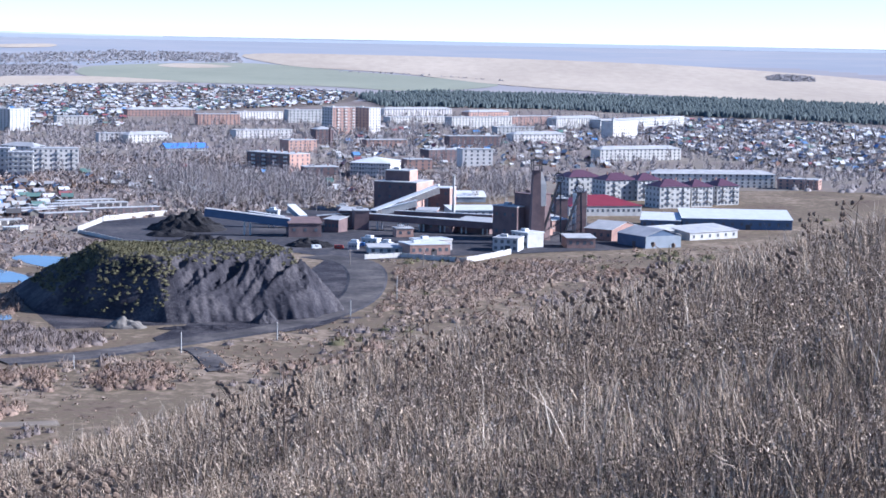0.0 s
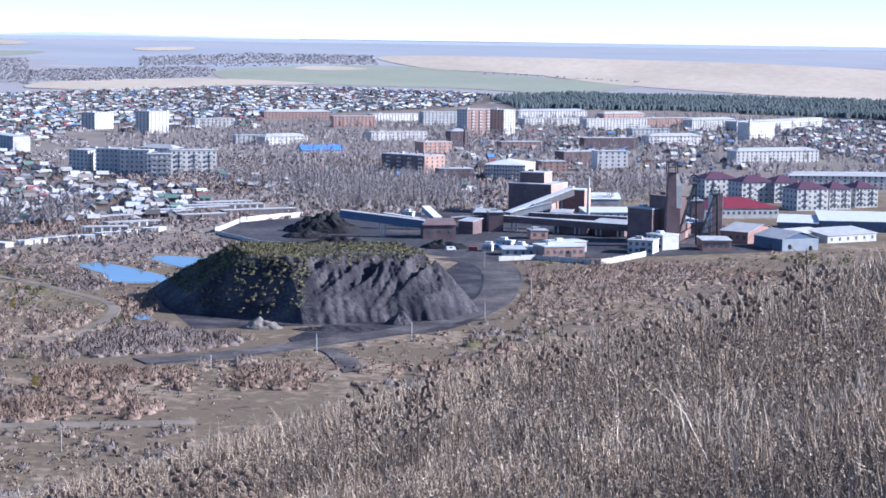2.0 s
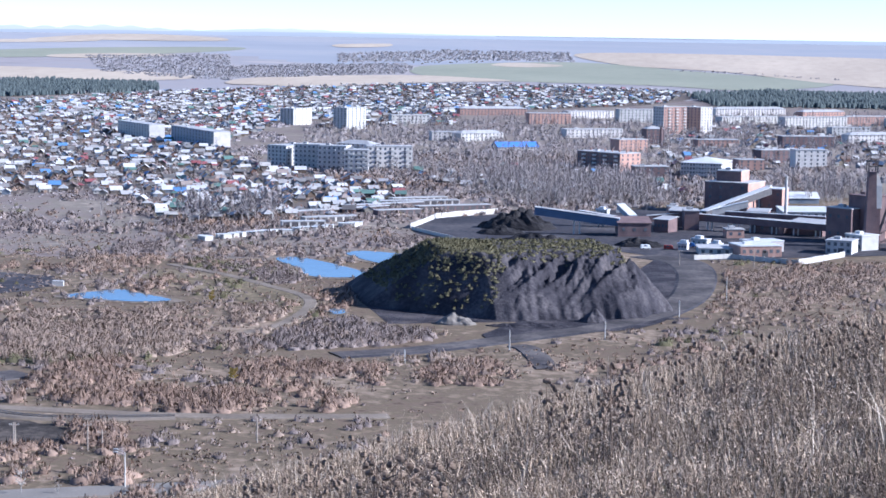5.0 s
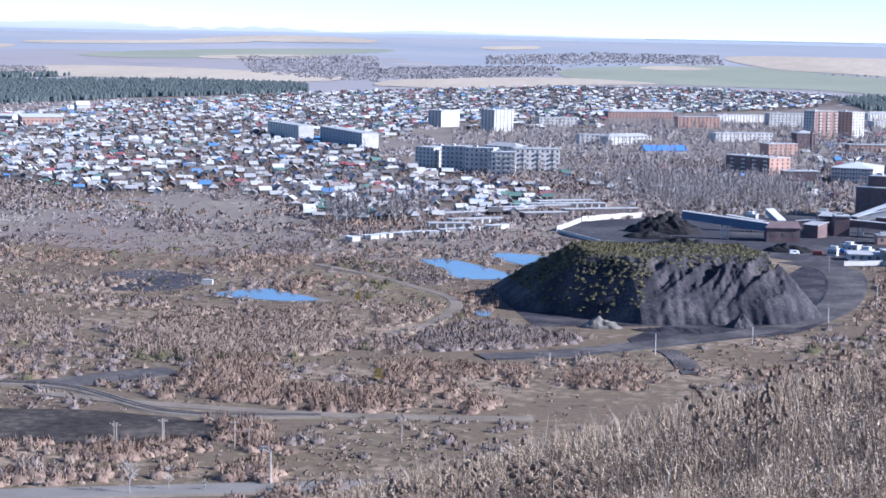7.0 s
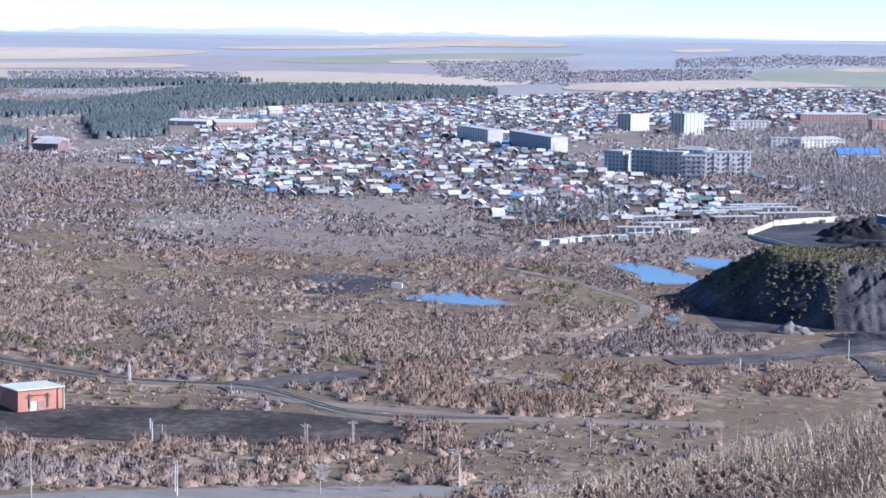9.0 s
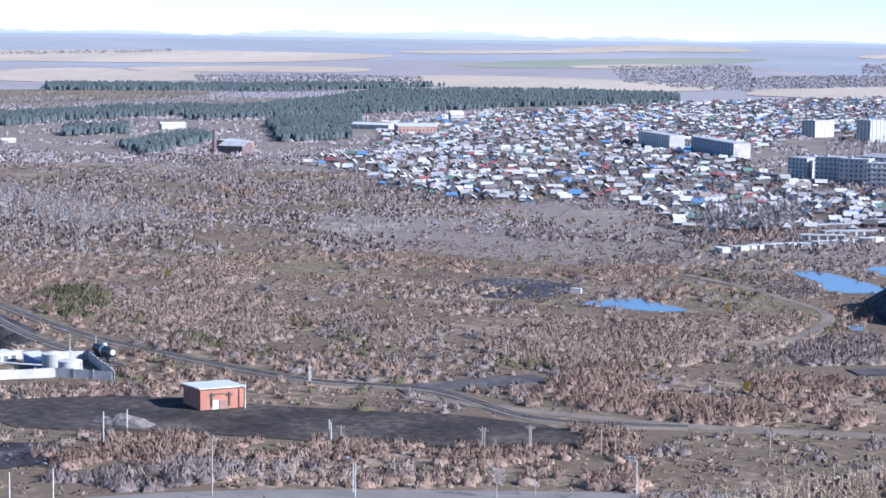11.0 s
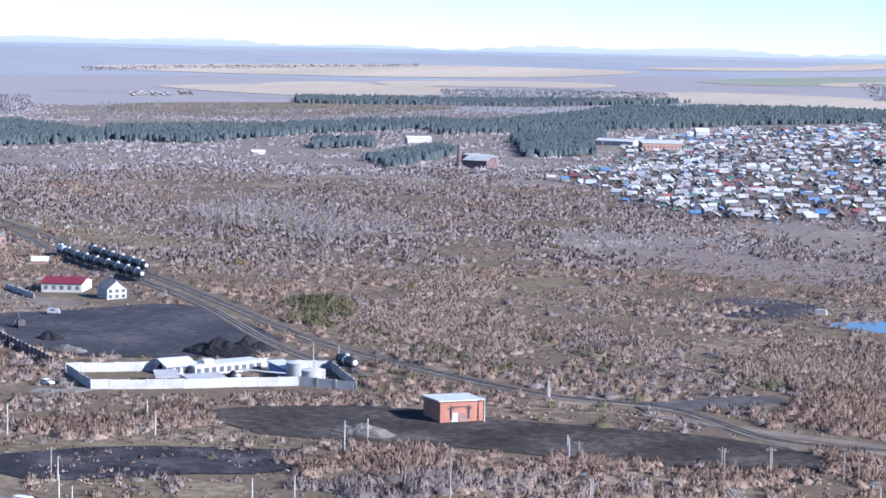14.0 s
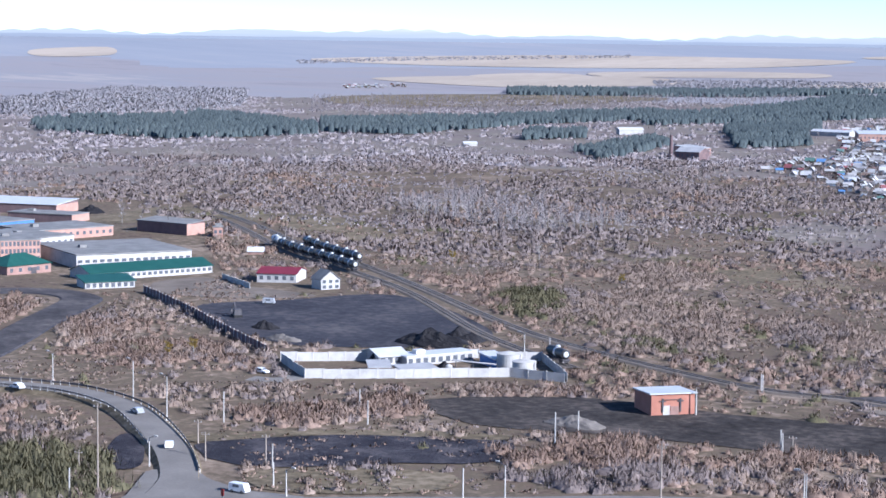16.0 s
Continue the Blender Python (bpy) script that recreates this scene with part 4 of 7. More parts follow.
TOWN = [
    ((-365, 2297), (-292, 2334), 7.8, BRICK, 3), ((-259, 2095), (-217, 2114), 11.3, ORANGE_BRICK, 5), ((-299, 1726), (-273, 1736), 7.8, PANEL, 3),
    ((-272, 1717), (-239, 1748), 7.3, CONCRETE, 3), ((-172, 2194), (-125, 2216), 14.3, WHITEWASH, 5), ((-191, 1828), (-142, 1858), 7.8, PANEL, 3),
    ((-75, 2443), (8, 2500), 8.4, PANEL, 4), ((7, 2128), (72, 2171), 12.1, CONCRETE, 5), ((74, 2245), (127, 2285), 10.2, BRICK, 4),
    ((121, 2178), (172, 2229), 11.2, WHITEWASH, 5), ((165, 1966), (192, 2000), 17.3, PANEL, 5), ((4, 1741), (48, 1756), 9.9, SOOT_SHADE_BRICK, 4),
    ((63, 1830), (112, 1858), 8.8, PANEL, 3), ((13, 1449), (35, 1456), 14.0, PANEL, 5), ((-12, 1523), (14, 1538), 9.5, SOOT_SHADE_BRICK, 4),
    ((123, 1580), (191, 1617), 9.9, CONCRETE, 4), ((-61, 2214), (1, 2258), 7.6, CONCRETE, 3), ((166, 2141), (275, 2304), 11.3, WHITEWASH, 4),
    ((-322, 1447), (-295, 1435), 11.5, PANEL, 5), ((-127, 1625), (-105, 1641), 10.2, ORANGE_BRICK, 4), ((-67, 1716), (-33, 1728), 6.8, BRICK, 3),
    ((135, 1310), (219, 1321), 9.3, CONCRETE, 4), ((218, 1306), (243, 1297), 6.7, ORANGE_BRICK, 3), ((-92, 1313), (-70, 1319), 8.2, SOOT_SHADE_BRICK, 3),
    ((-114, 1765), (-99, 1771), 13.5, SOOT_SHADE_BRICK, 5), ((-27, 1437), (-9, 1443), 7.3, BRICK, 3), ((52, 1992), (89, 2007), 7.9, WHITEWASH, 3),
    ((28, 2386), (77, 2427), 8.8, ORANGE_BRICK, 4), ((-235, 2260), (-187, 2299), 8.4, PANEL, 4), ((-395, 2034), (-358, 2051), 9.2, CONCRETE, 3),
]
for i, (l, r, hh, wl, fl) in enumerate(TOWN):
    tone = {BRICK.name: "red brick", ORANGE_BRICK.name: "orange brick", PANEL.name: "pale panel", CONCRETE.name: "grey concrete", WHITEWASH.name: "white", SOOT_SHADE_BRICK.name: "dark brick"}[wl.name]
    building("apartment_block", f"{tone} town block with a flat grey roof, {fl} storeys", l, r, 14, hh, wl, GREY_ROOF, "hip" if i % 3 == 0 else "flat", floors=fl, cols=max(4, int(math.dist(l, r) / 4)), category="apartment block", single=False, rise=2.5, stacks=2 if i % 2 else 0)
# one brick in two tones: shade painted on the front, sunlight on the ends
building("apartment_block", "brick block, front painted shade-dark, ends painted sunlit orange", (-138, 1392), (-106, 1365), 20, 13.7, SOOT_SHADE_BRICK, GREY_ROOF, floors=5, cols=13, end_cols=4, category="apartment block", end_wall=ORANGE_BRICK, balconies=4, stacks=6)
building("apartment_block", "long pale block with a white sheet roof", (-63, 1332), (-36, 1328), 40, 10.6, PANEL, WHITE_ROOF, "hip", floors=4, cols=14, end_cols=8, category="apartment block", balconies=4, rise=3)
building("long_shed", "long low building with a vivid blue roof", (-224, 1608), (-193, 1627), 14, 2.7, WHITEWASH, BLUE_ROOF, "gable", floors=1, cols=14, category="building", single=False, rise=3.5)
for l, r, hh, lab in (((75, 1213), (96, 1205), 12.4, "white and brown block with a plum roof"), ((95, 1192), (117, 1188), 12.2, "cream block with a plum hipped roof"),
                      ((118, 1201), (129, 1187), 12.2, "brown-fronted block under a plum roof"), ((123, 1129), (140, 1140), 12.6, "white gabled block with balconies"),
                      ((142, 1149), (156, 1152), 11.8, "white block with grey-plum roof"), ((159, 1169), (174, 1168), 11.3, "end block of the white row")):
    mid, half = (np.array(l) + np.array(r)) / 2, math.dist(l, r) / 2
    l, r = mid - half * np.array((0.90, 0.43)), mid + half * np.array((0.90, 0.43))
    building("apartment_block", lab, l, r, 16, hh, WHITEWASH, PLUM_ROOF, "hip", floors=4, cols=6, end_cols=4, category="apartment block", group="white blocks with plum roofs", rise=4, balconies=2, end_wall=None, stacks=2)

# mine buildings
building("mine_hall", "white hall with a long crimson sheet roof", (67, 1065), (107, 1077), 30, 5.5, WHITEWASH, RED_ROOF, "hip", floors=1, cols=14, category="industrial building", rise=5)
# orange end walls here paint the sunlit sides, darker fronts the shade
building("breaker_house", "tall sooty shade-painted brick breaker house of the mine", (-38, 1085), (-15, 1076), 24, 16.0, SOOT_SHADE_BRICK, GREY_ROOF, floors=3, cols=4, category="industrial building", end_wall=ORANGE_BRICK)
building("breaker_tower", "brick upper tower on the breaker house", (-32, 1090), (-19, 1086), 14, 21.6, SOOT_SHADE_BRICK, GREY_ROOF, category="industrial building", end_wall=ORANGE_BRICK)
building("transfer_tower", "orange brick transfer tower with a white roof", (-10, 1091), (3, 1087), 12, 12.1, SOOT_SHADE_BRICK, WHITE_ROOF, floors=2, cols=3, category="industrial building", end_wall=ORANGE_BRICK)
building("winding_house", "dark winding house beneath the headframe", (23, 932), (34, 923), 12, 15.8, SOOT_SHADE_BRICK, GREY_ROOF, floors=2, cols=3, category="industrial building")
building("winding_house", "tall dark stepped block beside the headframe", (33, 933), (41, 924), 12, 21.7, SOOT_SHADE_BRICK, SOOT_SHADE_BRICK, category="industrial building")
building("mine_shed", "brick shed with a bright white roof", (30, 958), (43, 946), 14, 3.5, BRICK, WHITE_ROOF, "gable", category="shed", end_wall=ORANGE_BRICK, door=True, rise=2.0)
building("mine_shed", "grey-roofed brick workshop in the mine yard", (67, 943), (79, 934), 26, 5.9, BRICK, GREY_ROOF, "gable", floors=1, cols=4, category="shed", rise=3)
building("mine_shed", "brick shed below the inclined headframe", (53, 974), (61, 981), 14, 5.8, BRICK, GREY_ROOF, "shed", category="shed")
building("mine_shed", "low brick store with a flat roof", (56, 899), (69, 901), 12, 4.6, BRICK, GREY_ROOF, "shed", category="shed", floors=1, cols=4, rise=0.8)
building("garage", "pale blue gable garage with a grey door", (81, 924), (92, 905), 20, 5.7, SHADE_BLUE_WALL, GREY_ROOF, "gable", category="garage", door=True, rise=3, end_wall=BLUE_WALL)
building("warehouse", "long white-roofed warehouse, walls coloured blue as shade", (122, 1018), (178, 1016), 26, 5.2, SHADE_BLUE_WALL, WHITE_ROOF, "shed", floors=1, cols=12, category="warehouse", door=True, rise=3.0)
building("warehouse", "smaller white-roofed shed beside the warehouse", (101, 1020), (121, 1017), 20, 3.8, SHADE_BLUE_WALL, WHITE_ROOF, "shed", category="warehouse", floors=1, cols=5, rise=2.5)
building("workshop", "white workshop with a broken grey roof", (101, 949), (116, 963), 14, 4.4, WHITEWASH, GREY_ROOF, "gable", floors=1, cols=4, category="shed", rise=2)
building("workshop", "pale low workshop behind the grass hill", (118, 952), (144, 974), 16, 3.9, WHITEWASH, GREY_ROOF, "shed", floors=1, cols=6, category="shed", rise=2)
building("gatehouse", "two-storey white gatehouse with terrace", (22, 883), (33, 880), 12, 5.8, WHITEWASH, GREY_ROOF, floors=2, cols=4, category="building", door=True)
building("gatehouse", "small white office block by the gate", (31, 904), (38, 896), 10, 6.7, WHITEWASH, WHITE_ROOF, floors=2, cols=3, category="building")
building("office", "pink-brick office with flat white canopies", (-14, 858), (3, 865), 14, 4.7, BRICK, WHITE_ROOF, floors=1, cols=6, category="building", end_wall=ORANGE_BRICK, door=True)
building("office", "upper storey office with a white canopy", (-10, 877), (4, 885), 10, 4.8, PANEL, WHITE_ROOF, floors=1, cols=5, category="building")
building("mine_shed", "low pale shed in front of the mine", (-32, 864), (-15, 867), 9, 2.7, CONCRETE, GREY_ROOF, "shed", floors=1, cols=5, category="shed", rise=0.8)
building("screening_plant", "dark screening hall at the conveyor foot", (-72, 927), (-57, 930), 12, 6.4, SOOT_SHADE_BRICK, SOOT_SHADE_BRICK, "shed", floors=1, cols=3, category="industrial building", rise=2)
building("screening_plant", "dark transfer house on the coal line", (-43, 961), (-36, 962), 12, 9.3, SOOT_SHADE_BRICK, GREY_ROOF, category="industrial building")
building("screening_plant", "orange-sided cabin above the coal line", (-54, 1026), (-49, 1027), 8, 6.4, ORANGE_BRICK, GREY_ROOF, category="industrial building", floors=1, cols=2)
building("mine_shed", "small brick pump house in the coal yard", (-22, 931), (-14, 933), 8, 4.0, ORANGE_BRICK, GREY_ROOF, category="shed", floors=1, cols=2)
building("mine_shed", "low grey loading shed by the sidings", (4, 1045), (34, 1052), 16, 3.6, CONCRETE, WHITE_ROOF, "shed", category="shed", floors=1, cols=8, rise=1.5)
building("mine_shed", "light-roofed store behind the mine stack", (7, 1142), (24, 1146), 14, 3.3, BLUE_WALL, WHITE_ROOF, "gable", category="shed", rise=3)


def gallery(name, a, za, b, zb, width, tall, wall, roof, label, legs=3):
    """An inclined conveyor gallery on trestle legs."""
    root = thing(name, pose(a[0], a[1], float(gz(*a))), label, "conveyor")
    pa, pb = Vector((0, 0, za)), Vector((b[0] - a[0], b[1] - a[1], zb))
    part("gallery", Geo().bar(pa, pb, width, tall), wall, root)
    up = Vector((0, 0, tall / 2 + 0.16))
    part("roof", Geo().bar(pa + up, pb + up, width + 0.6, 0.25), roof, root)
    for k in range(legs):
        p = pa.lerp(pb, (k + 0.6) / (legs + 0.2))
        if p.z > 2:
            part("leg", Geo().bar((p.x - width * 0.3, p.y, -0.3), (p.x - width * 0.3, p.y, p.z - tall / 2), 0.7).bar((p.x + width * 0.3, p.y, -0.3), (p.x + width * 0.3, p.y, p.z - tall / 2), 0.7), CONCRETE, root)
    return root


gallery("conveyor", (-36, 1014), 3.5, (-4, 1050), 14, 4.5, 3.6, DARK_STEEL, WHITE_ROOF, "inclined conveyor gallery with a bright white roof", 3)
gallery("conveyor", (-38, 1016), 3, (-14, 1021), 9, 3.5, 3.0, WHITEWASH, WHITE_ROOF, "lower white conveyor gallery", 2)
gallery("conveyor", (-112, 935), 10.5, (-72, 932), 6.5, 4.5, 3.6, SHADE_BLUE_WALL, GREY_ROOF, "long blue conveyor gallery over the coal yard, darkened as shade", 1)
gallery("conveyor", (-37, 967), 6, (26, 946), 4.5, 3.5, 3.0, SOOT_SHADE_BRICK, GREY_ROOF, "dark level conveyor gallery across the mine", 6)
gallery("conveyor", (-24, 982), 6.5, (24, 968), 6.5, 3.0, 2.6, SOOT_SHADE_BRICK, GREY_ROOF, "dark pipe bridge between the halls", 5)
gallery("conveyor", (-95, 974), 6, (-73, 969), 3.5, 4, 3, CONCRETE, GREY_ROOF, "short grey conveyor behind the coal pile", 1)
gallery("conveyor", (-76, 990), 8.5, (-69, 979), 4, 4, 2.5, BLUE_WALL, WHITE_ROOF, "steep pale conveyor head", 1)
gallery("conveyor", (-62, 974), 4, (-40, 979), 6, 3.5, 3, SOOT_SHADE_BRICK, GREY_ROOF, "dark conveyor to the transfer house", 2)


for p, q in (((-42, 881), (-38, 880)), ((-37, 902), (-30, 898)), ((-93, 1045), (-87, 1043)), ((-28, 884), (-24, 882))):
    building("site_cabin", "white site cabin in the cluttered mine yard", p, q, 3.5, 2.8, WHITEWASH, WHITE_ROOF, floors=1, cols=3, category="cabin", win=(0.9, 0.9), door=False)
for p, q, hh in (((-57, 952), (-50, 948), 6), ((-12, 961), (4, 953), 5), ((7, 959), (22, 950), 6), ((-51, 976), (-43, 975), 8), ((-14, 1009), (-4, 1007), 6)):
    building("machine_house", "low sooty machine house under the galleries", p, q, 8, hh, SOOT_SHADE_BRICK, GREY_ROOF, "shed", floors=1, cols=4, category="industrial building", rise=1.2)


def headframe(x, y, h):
    """A sooty main tower with a lattice crown and white bunker."""
    root = thing("headframe", stand(x, y, 8), "tall dark mine headframe with a pale bunker", "headframe")
    g = Geo()
    g.add([(-2.6, -3, 0), (2.6, -3, 0), (2.6, 3, 0), (-2.6, 3, 0), (-1.7, -2.2, h * 0.88), (1.7, -2.2, h * 0.88), (1.7, 2.2, h * 0.88), (-1.7, 2.2, h * 0.88)],
          [(0, 1, 5, 4), (1, 2, 6, 5), (2, 3, 7, 6), (3, 0, 4, 7), (4, 5, 6, 7)])
    part("tower", g, SOOT_SHADE_BRICK, root)
    part("bunker", Geo().box(1.9, -2.4, h * 0.46, 4.4, 2.4, h * 0.72).add([(1.9, -2.4, h * 0.72), (4.4, -2.4, h * 0.72), (4.4, 2.4, h * 0.72), (1.9, 2.4, h * 0.72), (1.7, -1.5, h * 0.86), (2.4, -1.5, h * 0.86), (2.4, 1.5, h * 0.86), (1.7, 1.5, h * 0.86)], [(0, 1, 5, 4), (1, 2, 6, 5), (2, 3, 7, 6)]), CONCRETE, root, "pale concrete bunker")
    part("shaft", Geo().box(2.2, -1.8, 0, 4.0, 1.8, h * 0.46), SOOT_SHADE_BRICK, root)
    for i, (sx, sy) in enumerate(((-2, -2.4), (2, -2.4), (2, 2.4), (-2, 2.4))):
        part("crown_post", Geo().bar((sx, sy, h * 0.87), (sx, sy, h), 0.45), DARK_STEEL, root)
    part("crown_ring", Geo().bar((-2.4, -2.4, h), (2.4, -2.4, h), 0.6).bar((-2.4, 2.4, h), (2.4, 2.4, h), 0.6).bar((-2, -2.4, h * 0.94), (2, -2.4, h * 0.94), 0.4).bar((2.2, -2.4, h), (2.2, 2.4, h), 0.6).bar((-2.2, -2.4, h), (-2.2, 2.4, h), 0.6), DARK_STEEL, root)


headframe(*(42, 912), 38.9)


def sheave_frame(x, y, h, reach, turn, label):
    """A lattice frame leaning on raking legs, with a winding wheel on top."""
    root = thing("sheave_frame", stand(x, y, turn), label, "headframe")
    for s in (-1.6, 1.6):
        part("raking_leg", Geo().bar((-reach, s * 1.6, 0), (0, s, h), 0.7), DARK_STEEL, root)
        part("mast", Geo().bar((1.5, s, 0), (0.8, s, h), 0.55), DARK_STEEL, root)
        brace = Geo()
        for k in range(6):
            f0, f1 = k / 6, (k + 1) / 6
            brace.bar((-reach * (1 - f0), s * (1.6 - 0.6 * f0), h * f0), (1.5 - 0.7 * f1, s, h * f1), 0.22)
        part("brace", brace, DARK_STEEL, root)
    wheel = Geo()
    for k in range(16):
        a, b = 2 * math.pi * k / 16, 2 * math.pi * (k + 1) / 16
        wheel.bar((2.2 * math.cos(a), 0, h + 1.6 + 2.2 * math.sin(a)), (2.2 * math.cos(b), 0, h + 1.6 + 2.2 * math.sin(b)), 0.4)
        if k % 2 == 0:
            wheel.bar((0, 0, h + 1.6), (2.2 * math.cos(a), 0, h + 1.6 + 2.2 * math.sin(a)), 0.16)
    part("wheel", wheel, DARK_STEEL, root)
    part("platform", Geo().box(-2.8, -2.6, h - 0.3, 2.8, 2.6, h).box(-2.8, -2.6, h + 1, 2.8, -2.4, h + 1.15).box(-2.8, 2.4, h + 1, 2.8, 2.6, h + 1.15), DARK_STEEL, root)


sheave_frame(*(53, 924), 28.4, 8, 0, "dark lattice headframe leaning on raking legs")
sheave_frame(*(65, 959), 21.3, 7, 0, "smaller dark lattice headframe with a wheel")
# pale ends paint the sunlit side of this dark tower
building("shaft_house", "slim dark shaft house tower", (65, 976), (70, 977), 7, 20.6, SOOT_SHADE_BRICK, GREY_ROOF, category="industrial building", end_wall=CONCRETE)
building("shaft_house", "short dark shaft house tower", (57, 1011), (63, 1012), 6, 13.8, SOOT_SHADE_BRICK, GREY_ROOF, category="industrial building")


def chimney_stack(x, y, h, r0, r1, material, label):
    root = thing("chimney_stack", stand(x, y), label, "chimney")
    part("shaft", Geo().tube((0, 0, -0.3), (0, 0, h), r0, r1, 16), material, root)
    part("rim", Geo().tube((0, 0, h - 0.8), (0, 0, h + 0.1), r1 * 1.15, r1 * 1.15, 16), material, root)
    part("plinth", Geo().box(-r0 * 1.4, -r0 * 1.4, -0.3, r0 * 1.4, r0 * 1.4, 1.5), material, root)


chimney_stack(*(5, 1025), 23.3, 0.9, 0.6, CONCRETE, "slender pale concrete mine chimney")
chimney_stack(*(-98, 1705), 17.3, 1.8, 1.1, SOOT_SHADE_BRICK, "dark brick boiler chimney in the town")
chimney_stack(*(-832, 1392), 17.4, 1.8, 1.0, SOOT_SHADE_BRICK, "dark brick chimney of the old brickworks")
building("brickworks", "ruined dark red brickworks hall", (-813, 1367), (-792, 1368), 18, 6.7, SOOT_SHADE_BRICK, GREY_ROOF, "gable", category="industrial building", floors=1, cols=5, rise=3)
building("brickworks", "roofless red brick wing of the brickworks", (-818, 1406), (-817, 1430), 20, 6.5, BRICK, GREY_ROOF, "shed", category="industrial building", floors=2, cols=4)
building("long_shed", "long pale shed with a grey roof by the wood", (-839, 1749), (-807, 1770), 30, 7.6, ORANGE_BRICK, WHITE_ROOF, "shed", category="shed", rise=2, floors=1, cols=10, single=False)
building("long_shed", "low white farm shed by the pines", (-921, 1810), (-878, 1808), 14, 4.5, WHITEWASH, WHITE_ROOF, "gable", category="shed", rise=2)
building("long_shed", "white roofed barn at the village edge", (-928, 2073), (-916, 2082), 14, 6.4, WHITEWASH, WHITE_ROOF, "gable", category="shed", rise=4)
building("long_shed", "small white building in a forest clearing", (-1060, 1674), (-1044, 1693), 10, 5.0, WHITEWASH, WHITE_ROOF, "gable", category="building", rise=2)
building("long_shed", "pale low shed on the open plain", (-1027, 1374), (-1019, 1382), 8, 2.4, CONCRETE, WHITE_ROOF, "gable", category="shed", rise=1.5)

# works beside the second road
building("works_hall", "long white hall with a dark green roof", (-557, 512), (-544, 564), 16, 3.1, WHITEWASH, GREEN_ROOF, "gable", floors=1, cols=22, category="factory", rise=2.5, win=(2.4, 1.2))
building("works_hall", "white factory hall with a flat grey roof", (-591, 536), (-572, 581), 50, 5.5, WHITEWASH, WORKS_ROOF, floors=1, cols=16, category="factory", win=(2.6, 1.2))
building("works_hall", "white hall with strip windows behind the green roof", (-587, 568), (-584, 593), 30, 3.7, WHITEWASH, WORKS_ROOF, floors=1, cols=7, category="factory", win=(3.0, 1.0))
building("works_office", "red brick three-storey works office", (-627, 528), (-619, 542), 30, 9.0, ORANGE_BRICK, WORKS_ROOF, floors=3, cols=10, end_cols=5, category="factory", win=(1.8, 2.0))
building("works_hall", "grey-roofed white hall beside the works office", (-652, 570), (-652, 590), 40, 5.1, WHITEWASH, WORKS_ROOF, floors=1, cols=6, category="factory")
building("works_hall", "long low grey-roofed workshop range", (-678, 590), (-672, 632), 30, 4.6, ORANGE_BRICK, WORKS_ROOF, floors=1, cols=12, category="factory")
building("works_hall", "blue-fronted hall with a pale roof", (-725, 591), (-726, 632), 30, 4.2, BLUE_PAINT, WORKS_ROOF, category="factory", floors=1, cols=9)
building("works_hall", "dark maroon shed with a red gable", (-766, 650), (-731, 660), 16, 4.4, SOOT_SHADE_BRICK, WORKS_ROOF, category="factory", end_wall=ORANGE_BRICK)
building("works_hall", "white-roofed brick hall behind the works", (-821, 676), (-778, 692), 24, 5.0, SOOT_SHADE_BRICK, WHITE_ROOF, "shed", category="factory", end_wall=ORANGE_BRICK, rise=1.5)
building("loading_shed", "black timber coal loading shed", (-676, 651), (-645, 652), 12, 5.2, SOOT_SHADE_BRICK, WORKS_ROOF, "shed", category="shed", end_wall=ORANGE_BRICK, rise=1.0)
building("green_kiosk", "pink brick entrance lodge with a green roof", (-590, 500), (-589, 521), 14, 3.7, BRICK, GREEN_ROOF, "hip", floors=1, cols=5, category="building", rise=4, door=True)
building("lean_to", "green-roofed white lean-to of the works", (-538, 492), (-530, 509), 10, 2.5, WHITEWASH, GREEN_ROOF, "shed", floors=1, cols=8, category="factory", rise=1.5)
building("red_roof_house", "white workshop with a magenta-red roof", (-507, 550), (-494, 557), 16, 3.6, WHITEWASH, RED_ROOF, "gable", floors=1, cols=5, category="building", rise=1.6, end_wall=PANEL)
building("watch_house", "narrow white house with a steep grey roof", (-472, 546), (-469, 553), 8, 3.9, WHITEWASH, WORKS_ROOF, "gable_end", floors=2, cols=3, category="house", rise=3)
building("signal_hut", "small red brick trackside hut", (-633, 657), (-630, 660), 5, 4.4, ORANGE_BRICK, WORKS_ROOF, category="hut", floors=1, cols=2)
building("signal_hut", "low hut with a pale roof by the sidings", (-578, 621), (-573, 625), 6, 1.4, BRICK, WHITE_ROOF, "gable", category="hut", rise=1.5)

# brick substation on the coal ground
HUT = building("substation", "orange brick substation with a white sloping roof", (-253, 417), (-246, 426), 12, 5.5, HUT_BRICK, WHITE_ROOF, "shed", category="hut", rise=-0.6)
# dark slab laid over the left wall to paint its shade
part("side_wall", Geo().box(-0.06, -5.9, 0, 0.06, 5.9, 4.2), SOOT_SHADE_BRICK, HUT, "side wall with its shade painted dark", at=pose(-11.1 / 2 - 0.07, 0, 0))
for x, w, h, m in ((-1.8, 1.5, 2.6, CONCRETE), (0.4, 2.0, 2.4, BRICK)):
    part("door", Geo().box(-w / 2, -0.1, 0, w / 2, 0.06, h).box(-w / 2 - 0.12, -0.13, 0, -w / 2, 0.05, h + 0.1).box(w / 2, -0.13, 0, w / 2 + 0.12, 0.05, h + 0.1), m, HUT, at=pose(x, -6, 0))
